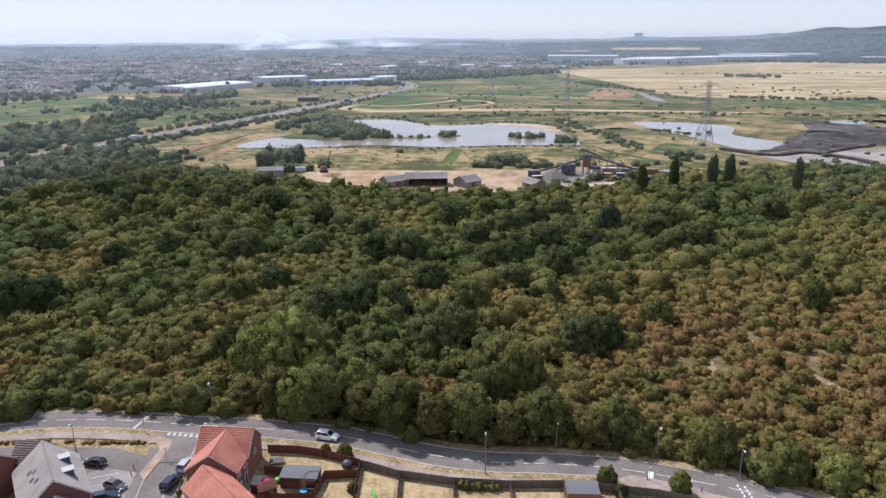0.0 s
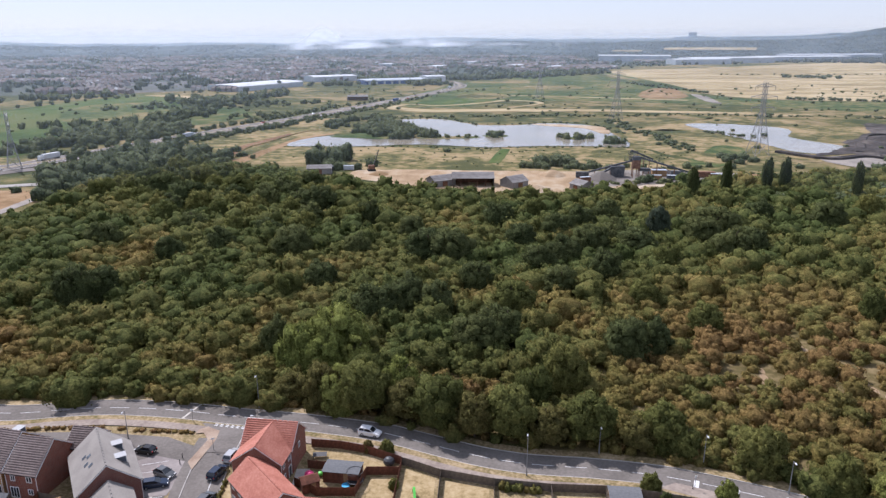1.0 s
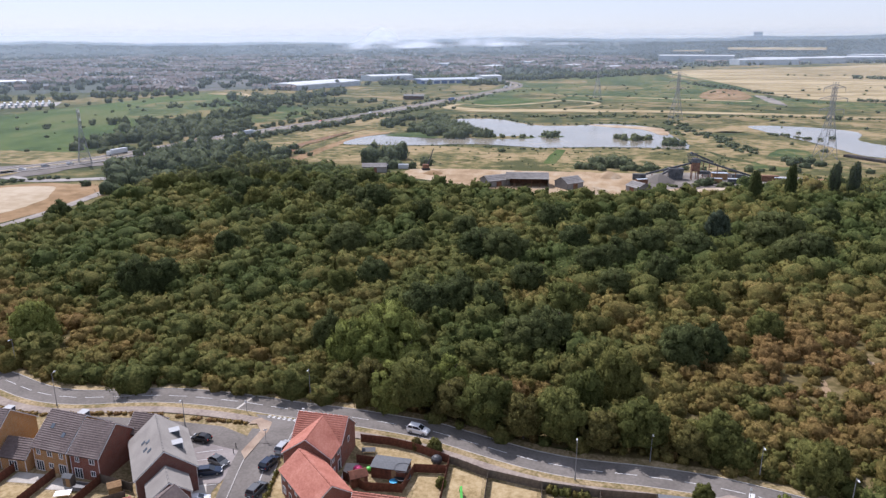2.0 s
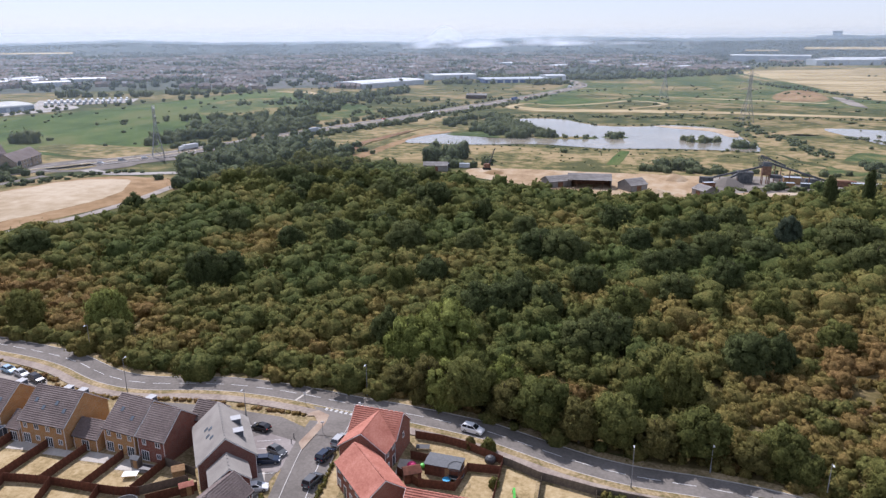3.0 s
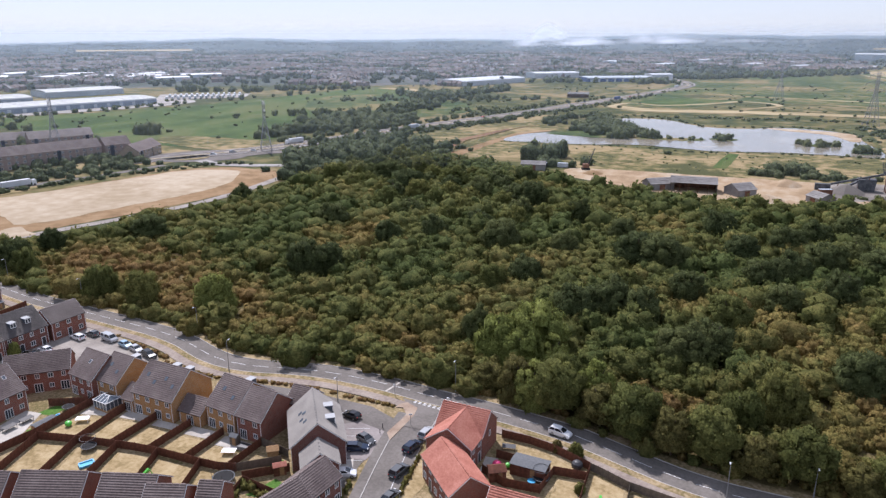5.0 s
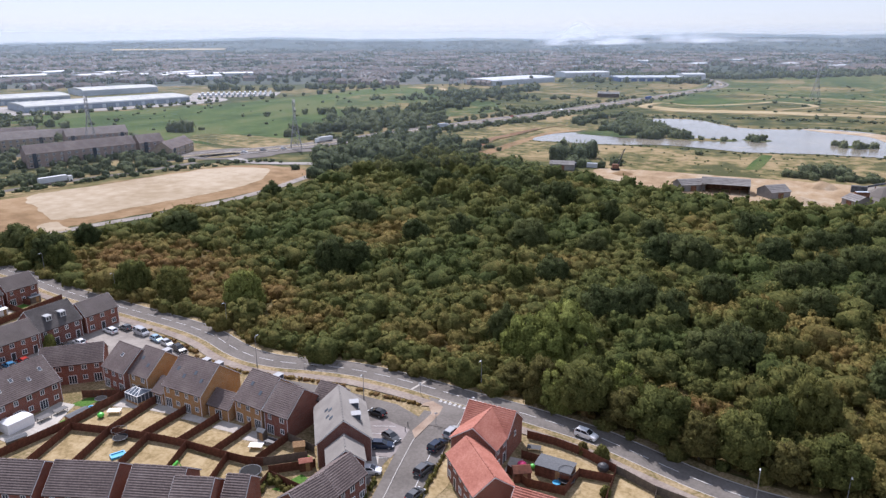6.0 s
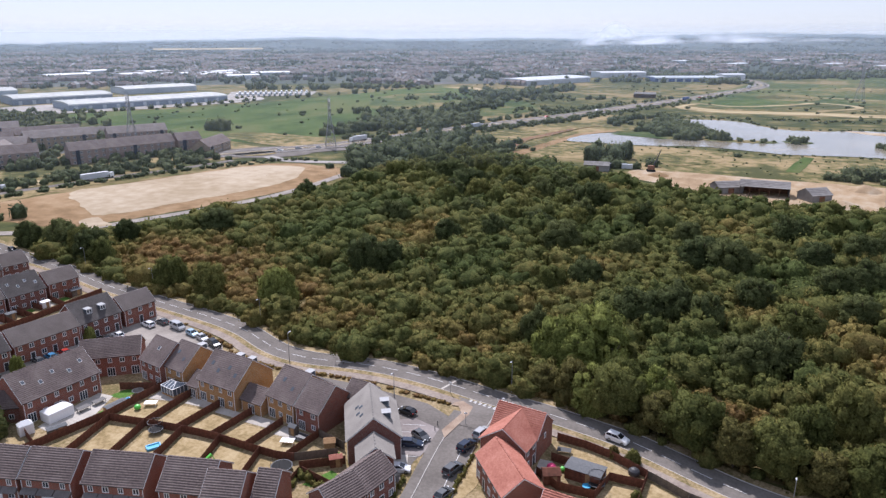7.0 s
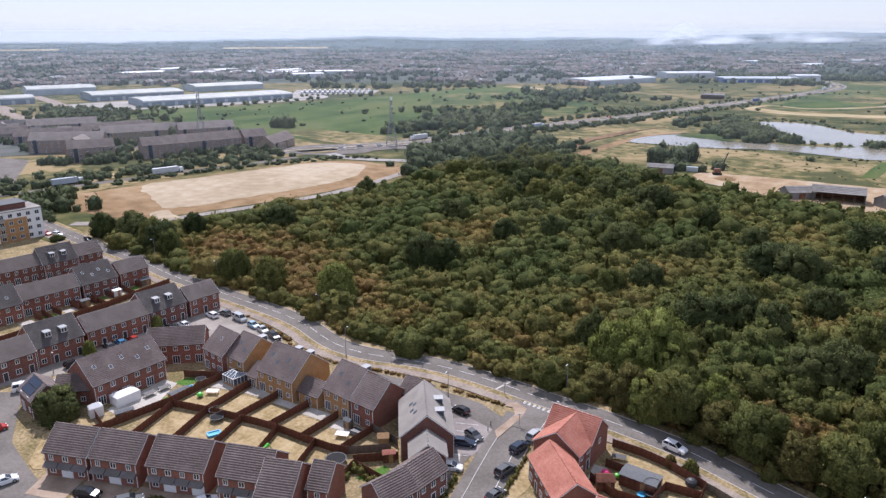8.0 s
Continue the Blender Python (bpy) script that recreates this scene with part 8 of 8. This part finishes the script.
for _ in range(150):
    x, y = RNG.uniform(-130, 130), RNG.uniform(420, 500)
    r = RNG.uniform(0.4, 1.1)
    hs.append((x, y, r, r, RNG.uniform(0.4, 0.9), 0.0))
hs = [b for b in hs if not (b[0] < -240 + 9 * math.sin(b[1] * 0.13) + 5 * math.sin(b[1] * 0.41) and 325 < b[1] < 428)]  # the roundabout stays clear
foliage("marsh_shrubs", "far_leaf", hs, "scattered green shrubs and willows on the marsh", "shrubs")
fl = belt([(-355, 178), (-336, 200), (-331, 233), (-320, 269), (-303, 310), (-287, 340), (-266, 352)], 7, 2, 1.4, 2.6, 0.9, -0.1, 0.3) + belt([(-372, 165), (-362, 210), (-350, 255), (-338, 296), (-325, 330)], 24, 3, 1.6, 3.8, 1.2, -0.1, 0.5)
fl += cluster(-405, 262, 10, 14, 3, 5.5, 1.4, 0.1, 0.4) + cluster(-382, 300, 10, 14, 2.5, 4.5, 1.3) + cluster(-366, 325, 8, 8, 2.5, 4.5, 1.3) + cluster(-432, 300, 14, 14, 4, 6, 1.4, 0.1, 0.35) + belt([(-640, 470), (-600, 560), (-575, 660)], 12, 12, 3, 5, 1.0, 0.1, 0.4)
for _ in range(260):  # trees of the far estate's gardens
    x, y = RNG.uniform(-690, -400), RNG.uniform(215, 400)
    if inside([(-690, 215), (-700, 300), (-640, 400), (-560, 385), (-470, 372), (-425, 392), (-395, 378), (-430, 300), (-470, 235), (-520, 190)], np.array([x]), np.array([y]))[0]:
        r = RNG.uniform(2.0, 4.6)
        fl.append((x, y, r, r * RNG.uniform(1.1, 1.7), RNG.uniform(0.0, 0.5), 0.1))
fl += belt([(-720, 420), (-690, 408), (-640, 400), (-600, 405)], 22, 4, 2.5, 5, 1.3, 0.0, 0.4) + cluster(-684, 425, 22, 50, 1.5, 4, 1.1, 0.0, 0.5)
fl += belt([(-400, 270), (-380, 292), (-362, 320), (-345, 342)], 12, 3.5, 1.8, 3.8, 1.4, 0.0, 0.4) + belt([(-425, 235), (-400, 245), (-385, 262)], 10, 4, 2.5, 4.5, 1.4, 0.0, 0.35)
fl += cluster(-318, 172, 9, 16, 2.5, 5, 1.5, 0.0, 0.35) + cluster(-300, 166, 8, 12, 2, 4, 1.4, 0.0, 0.4)
fl += belt([(-560, 700), (-520, 820), (-480, 940)], 10, 20, 3, 5, 1.2, 0.1, 0.35) + belt([(-700, 800), (-600, 850), (-520, 930)], 30, 12, 5, 8, 1.3, 0.1, 0.35) + cluster(-640, 400, 40, 60, 3, 6, 1.2) + cluster(-560, 390, 20, 20, 3, 6, 1.2)
foliage("estate_shrubs", "far_leaf", fl, "shrubs and young trees round the flats and sheds", "shrubs")


# ---------------------------------------------------------------- the far town and the hills
SKYLINE = [(-180, 60), (-60, 110), (-34, 140), (-28, 142), (-25, 112), (-21, 92), (-15, 86), (-10, 76), (-5, 74), (0, 80), (5, 80), (10, 66), (15, 50), (20, 54), (25, 48), (31, 46), (35, 58), (37, 62), (42, 46), (48, 40), (55, 26), (62, 30), (90, 50), (180, 60)]


def town():
    """Rows of small gabled houses with their roofs, and the trees between them."""
    wall, roof, trees = [], [], []
    keep_out = [[(253, 1560), (300, 1200), (560, 880), (1700, 1400), (2200, 2400), (1300, 2580), (640, 2250), (290, 1900)]]
    for _ in range(820):
        az = RNG.uniform(-36, 66)
        d = 1150 * (3700 / 1150) ** (RNG.random() ** 0.8)
        cx, cy = -d * math.sin(radians(az)), d * math.cos(radians(az))
        if cx > -330 and cy < 1500 + 0.5 * cx or (cx < -300 and cy < 940 and cx > -780):
            continue
        if inside(keep_out[0], np.array([cx]), np.array([cy]))[0]:
            continue
        yaw = RNG.uniform(0, math.pi)
        co, si = math.cos(yaw), math.sin(yaw)
        n = RNG.integers(5, 13)
        tone = RNG.random()
        for row in range(RNG.integers(1, 4)):
            for k in range(n):
                if RNG.random() < 0.12:
                    continue
                u, v = (k - n / 2) * 9.5, row * 26 + RNG.normal(0, 0.8)
                x, y = cx + u * co - v * si, cy + u * si + v * co
                L, D, E = RNG.uniform(6.5, 9.3), RNG.uniform(7, 9), RNG.uniform(4.8, 6.0)
                R = E + RNG.uniform(2.4, 3.4)
                def w(a, b, c):
                    return (x + a * co - b * si, y + a * si + b * co, c)
                a, b = L / 2, D / 2
                base = [w(-a, -b, 0), w(a, -b, 0), w(a, b, 0), w(-a, b, 0)]
                top = [w(-a, -b, E), w(a, -b, E), w(a, b, E), w(-a, b, E)]
                for i in range(4):
                    wall.append((base[i], base[(i + 1) % 4], top[(i + 1) % 4], top[i]))
                wall.append((top[1], top[2], w(a, 0.4, R - 0.2), w(a, -0.4, R - 0.2)))
                wall.append((top[3], top[0], w(-a, -0.4, R - 0.2), w(-a, 0.4, R - 0.2)))
                o = 0.4
                roof.append((w(-a - o, -b - o, E - 0.3), w(a + o, -b - o, E - 0.3), w(a + o, 0, R), w(-a - o, 0, R)))
                roof.append((w(a + o, b + o, E - 0.3), w(-a - o, b + o, E - 0.3), w(-a - o, 0, R), w(a + o, 0, R)))
                if RNG.random() < 0.6:
                    r = RNG.uniform(3, 6.5)
                    trees.append((x + RNG.normal(0, 14), y + RNG.normal(0, 14), r, r * RNG.uniform(1.0, 1.5), RNG.uniform(0.05, 0.5), 0.0))
    for _ in range(4300):
        az = RNG.uniform(-36, 66)
        d = 1180 * (4000 / 1180) ** (RNG.random() ** 0.9)
        x, y = -d * math.sin(radians(az)), d * math.cos(radians(az))
        if (x > -330 and y < 1500 + 0.5 * x) or inside(keep_out[0], np.array([x]), np.array([y]))[0]:
            continue
        r = RNG.uniform(4, 10)
        trees.append((x, y, r, r * RNG.uniform(0.9, 1.4), RNG.uniform(0.05, 0.45), 0.0))
    slope = []
    for _ in range(4200):
        az, d = RNG.uniform(-40, 66), RNG.uniform(3100, 4300)
        if noise.noise((az * 0.35, d * 0.004, 9.0)) < -0.12:
            continue
        base = np.interp(d, [3250, 3600, 3950, 4300, 4650], [-0.1, 0.16, 0.42, 0.70, 0.93]) * np.interp(az, [a for a, _ in SKYLINE], [h for _, h in SKYLINE])
        r = RNG.uniform(9, 20)
        slope.append((-d * math.sin(radians(az)), d * math.cos(radians(az)), r, r * RNG.uniform(0.45, 0.75), RNG.uniform(0.05, 0.6), max(0.0, base - 1)))
    for _ in range(2600):
        az, d = RNG.uniform(-37, -6), RNG.uniform(3250, 4300)
        base = np.interp(d, [3250, 3600, 3950, 4300], [-0.1, 0.16, 0.42, 0.70]) * np.interp(az, [a for a, _ in SKYLINE], [h for _, h in SKYLINE])
        r = RNG.uniform(8, 16)
        slope.append((-d * math.sin(radians(az)), d * math.cos(radians(az)), r, r * RNG.uniform(0.6, 0.9), RNG.uniform(0.0, 0.5), max(0.0, base - 1)))
    for _ in range(1700):
        az, d = RNG.uniform(-36, -7), RNG.uniform(2700, 3300)
        r = RNG.uniform(7, 13)
        slope.append((-d * math.sin(radians(az)), d * math.cos(radians(az)), r, r * RNG.uniform(0.9, 1.2), RNG.uniform(0.0, 0.4), 0.0))
    foliage("hill_trees", "hazed_hill_leaf", slope, "woods on the far slopes with blue haze painted into their colour", "trees", lods="tiny")
    t = thing("far_town", 0, 0, label="distant brick town of small gabled houses among trees", category="town", kind="stuff")
    for name, quads, mat in (("house_walls", wall, "town_wall"), ("house_roofs", roof, "town_roof")):
        v = np.array(quads).reshape(-1, 3)
        tint = np.repeat(RNG.random(len(quads) // (6 if "wall" in name else 2)), 24 if "wall" in name else 8)
        tagged(part(name, bulk(name, v, np.arange(len(v)).reshape(-1, 4), mat, tint), t), kind="stuff")
    foliage("town_trees", "hazed_town_leaf", trees, "trees among the streets of the far town, paled and blued like haze", "trees", lods="tiny")


def tint_mat(name, stops):
    m = noise_mat(name, [(0, stops[0][1]), (1, stops[-1][1])], scale=0.3)
    n, l = m.node_tree.nodes, m.node_tree.links
    at = n.new("ShaderNodeAttribute")
    at.attribute_name = "tint"
    ramp = n.new("ShaderNodeValToRGB")
    el = ramp.color_ramp.elements
    while len(el) < len(stops):
        el.new(0.5)
    for i, (p, c) in enumerate(stops):
        el[i].position, el[i].color = p, (*c, 1)
    l.new(at.outputs["Fac"], ramp.inputs["Fac"])
    l.new(ramp.outputs["Color"], n["Principled BSDF"].inputs["Base Color"])
    return m


# the town's brick and tiles are greyed to imitate distance haze
M["town_wall"] = tint_mat("town_wall", [(0.0, (0.17, 0.13, 0.115)), (0.4, (0.21, 0.17, 0.155)), (0.6, (0.23, 0.195, 0.18)), (0.88, (0.34, 0.32, 0.31)), (1.0, (0.52, 0.52, 0.52))])
M["town_roof"] = tint_mat("town_roof", [(0.0, (0.125, 0.115, 0.112)), (0.4, (0.165, 0.14, 0.13)), (0.7, (0.18, 0.13, 0.115)), (0.92, (0.23, 0.22, 0.215)), (1.0, (0.38, 0.385, 0.39))])
town()


def backdrop():
    """Low wooded hills that close the horizon, more than three kilometres off."""
    bu = Build()
    az = np.arange(-180, 180.1, 0.5)
    hh = np.interp(az, [a for a, _ in SKYLINE], [h for _, h in SKYLINE])
    rings = [(3250, -0.5), (3600, 0.16), (3950, 0.42), (4300, 0.70), (4650, 0.93), (4800, 1.0), (4930, 0.9)]
    grid = []
    for r, f in rings:
        grid.append([(-r * math.sin(radians(a)), r * math.cos(radians(a)), f * h + (9 * noise.noise((a * 0.5, r * 0.004, 0)) + 5 * noise.noise((a * 2.1, r * 0.01, 5)) if f > 0 else 0)) for a, h in zip(az, hh)])
    for r0, r1 in zip(grid, grid[1:]):
        for k in range(len(az) - 1):
            bu.poly(r0[k + 1], r0[k], r1[k], r1[k + 1])
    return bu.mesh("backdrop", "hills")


# distance haze is painted into the hills as bluish base colours
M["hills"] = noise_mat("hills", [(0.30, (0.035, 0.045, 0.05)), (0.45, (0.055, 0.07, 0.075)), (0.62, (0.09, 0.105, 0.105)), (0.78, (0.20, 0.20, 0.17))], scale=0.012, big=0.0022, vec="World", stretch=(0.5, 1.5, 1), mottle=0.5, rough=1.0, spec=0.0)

def smoke_plume():
    """A thin drift of smoke as a curved veil with a ragged edge, set before the far hills and scaled to fit the
    camera's view.
    """
    m = bpy.data.materials.new("smoke")
    m.use_nodes = True
    n, l = m.node_tree.nodes, m.node_tree.links
    b = n["Principled BSDF"]
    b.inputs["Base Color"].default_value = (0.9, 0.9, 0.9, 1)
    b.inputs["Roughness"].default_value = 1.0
    # added glow stands in for sunlight scattered in the smoke
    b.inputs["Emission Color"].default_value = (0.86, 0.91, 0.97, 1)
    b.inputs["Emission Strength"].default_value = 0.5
    geo = n.new("ShaderNodeNewGeometry")
    mp = n.new("ShaderNodeMapping")
    mp.inputs["Scale"].default_value = (0.006, 0.006, 0.022)
    mp.inputs["Rotation"].default_value = (0, radians(12), 0)
    l.new(geo.outputs["Position"], mp.inputs["Vector"])
    nz = n.new("ShaderNodeTexNoise")
    nz.inputs["Scale"].default_value, nz.inputs["Detail"].default_value = 1.0, 7.0
    l.new(mp.outputs["Vector"], nz.inputs["Vector"])
    at = n.new("ShaderNodeAttribute")
    at.attribute_name = "tint"
    mul = n.new("ShaderNodeMath")
    mul.operation = "MULTIPLY"
    rm = n.new("ShaderNodeMapRange")
    rm.inputs["From Min"].default_value, rm.inputs["From Max"].default_value = 0.34, 0.70
    l.new(nz.outputs["Fac"], rm.inputs["Value"])
    l.new(rm.outputs[0], mul.inputs[0])
    l.new(at.outputs["Fac"], mul.inputs[1])
    l.new(mul.outputs[0], b.inputs["Alpha"])
    M["smoke"] = m
    nu, nv = 60, 14
    v, q, t = [], [], []
    for i in range(nu + 1):
        f = i / nu
        a = 16.8 - 24 * f
        low = 8 + 40 * f
        high = 56 + 90 * math.exp(-((f - 0.15) / 0.05) ** 2) + 34 * math.exp(-((f - 0.42) / 0.25) ** 2)
        for j in range(nv + 1):
            g = j / nv
            r = 2900 + 40 * math.sin(6 * f)
            v.append((-r * math.sin(radians(a)), r * math.cos(radians(a)), 75 + 0.69 * (low + (high - low) * g - 75)))
            t.append(max(0.0, math.sin(math.pi * min(1, g * 1.0 + 0.0)) ** 0.7) * min(1, f * 9) * (1 - f) ** 0.7 * (3.0 - 2.3 * g))
    for i in range(nu):
        for j in range(nv):
            k = i * (nv + 1) + j
            q.append((k, k + nv + 1, k + nv + 2, k + 1))
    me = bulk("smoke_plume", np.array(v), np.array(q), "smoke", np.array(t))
    tagged(new("smoke_plume", me), "thin white smoke veil before the far hills, with an added faint glow", "smoke", "", "structure")


def haze_sheet(radius, density, rise):
    """An added curved sheet that stands in for haze over the far plain: it scatters sun and sky, its density rising
    with height to fit the camera's view and thinning out above.
    """
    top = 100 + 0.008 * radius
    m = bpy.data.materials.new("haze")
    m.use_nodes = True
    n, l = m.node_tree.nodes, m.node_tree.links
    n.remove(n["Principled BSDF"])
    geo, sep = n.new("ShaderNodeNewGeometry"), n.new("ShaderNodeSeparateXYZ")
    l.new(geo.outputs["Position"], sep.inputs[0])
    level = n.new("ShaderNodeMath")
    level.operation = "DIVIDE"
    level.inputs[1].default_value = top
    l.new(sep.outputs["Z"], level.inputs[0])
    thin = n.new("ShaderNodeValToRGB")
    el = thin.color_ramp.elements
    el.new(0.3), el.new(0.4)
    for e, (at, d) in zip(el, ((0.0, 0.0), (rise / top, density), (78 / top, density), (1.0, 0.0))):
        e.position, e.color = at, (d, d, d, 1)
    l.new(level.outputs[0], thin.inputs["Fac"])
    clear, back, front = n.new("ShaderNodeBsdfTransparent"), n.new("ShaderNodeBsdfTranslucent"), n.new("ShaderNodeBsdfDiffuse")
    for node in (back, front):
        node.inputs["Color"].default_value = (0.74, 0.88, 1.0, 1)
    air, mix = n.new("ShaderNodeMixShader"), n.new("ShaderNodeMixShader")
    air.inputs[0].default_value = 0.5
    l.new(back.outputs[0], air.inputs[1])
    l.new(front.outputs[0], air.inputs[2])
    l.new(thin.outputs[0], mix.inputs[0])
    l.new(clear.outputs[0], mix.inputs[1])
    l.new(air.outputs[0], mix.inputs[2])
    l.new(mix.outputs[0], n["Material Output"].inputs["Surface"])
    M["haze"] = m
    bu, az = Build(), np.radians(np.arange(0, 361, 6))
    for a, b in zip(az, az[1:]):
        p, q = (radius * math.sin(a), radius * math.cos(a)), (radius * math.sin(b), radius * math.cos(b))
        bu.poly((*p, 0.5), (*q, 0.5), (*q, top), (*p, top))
    tagged(new("haze_sheet", bu.mesh("haze_sheet", "haze")), "added translucent blue sheet that imitates haze over the far plain", "haze", "", "structure")


# added sheets imitate distance haze, spaced and graded for the camera's view
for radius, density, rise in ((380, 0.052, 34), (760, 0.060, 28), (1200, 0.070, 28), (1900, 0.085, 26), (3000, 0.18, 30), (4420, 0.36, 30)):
    haze_sheet(radius, density, rise)
def hill_field(a0, a1, r0, r1):
    """A stubble field between two bearings, placed to fit the camera's view and lifted 13 m over the far slope."""
    bu, az = Build(), np.linspace(a0, a1, 12)

    def at(a, r):
        h = np.interp(a, [p for p, _ in SKYLINE], [p for _, p in SKYLINE])
        f = np.interp(r, [3250, 3600, 3950, 4300, 4650], [-0.1, 0.16, 0.42, 0.70, 0.93])
        return (-r * math.sin(radians(a)), r * math.cos(radians(a)), f * h + 13)

    for a, b in zip(az, az[1:]):
        bu.poly(at(b, r0), at(a, r0), at(a, r1), at(b, r1))
    tagged(new("hill_field", bu.mesh("hill_field", "golden")), "pale stubble field lifted over the far slope", "field", "", "structure")


for a0, a1, r0, r1 in ((40.2, 48.0, 3350, 3470), (59.0, 64.0, 3300, 3420), (-19.4, -13.0, 3600, 3740), (-11.4, -9.2, 3500, 3580)):
    hill_field(a0, a1, r0, r1)
smoke_plume()
tagged(new("backdrop", backdrop()), "wooded hills along the horizon with blue haze painted into their colour", "hills", "", "structure")


def tower_block():
    x, y = 4600 * math.sin(radians(14.9)), 4600 * math.cos(radians(14.9))
    b = thing("tower_block", x, y, 0, 72, "far grey hospital block on the skyline", "building")
    part("wall", Build().box((0, 0, 20), (48, 20, 40)).mesh("wall", "clad_grey"), b)
    part("wing", Build().box((-60, 0, 8), (90, 20, 16)).mesh("wing", "clad_grey"), b)


tower_block()
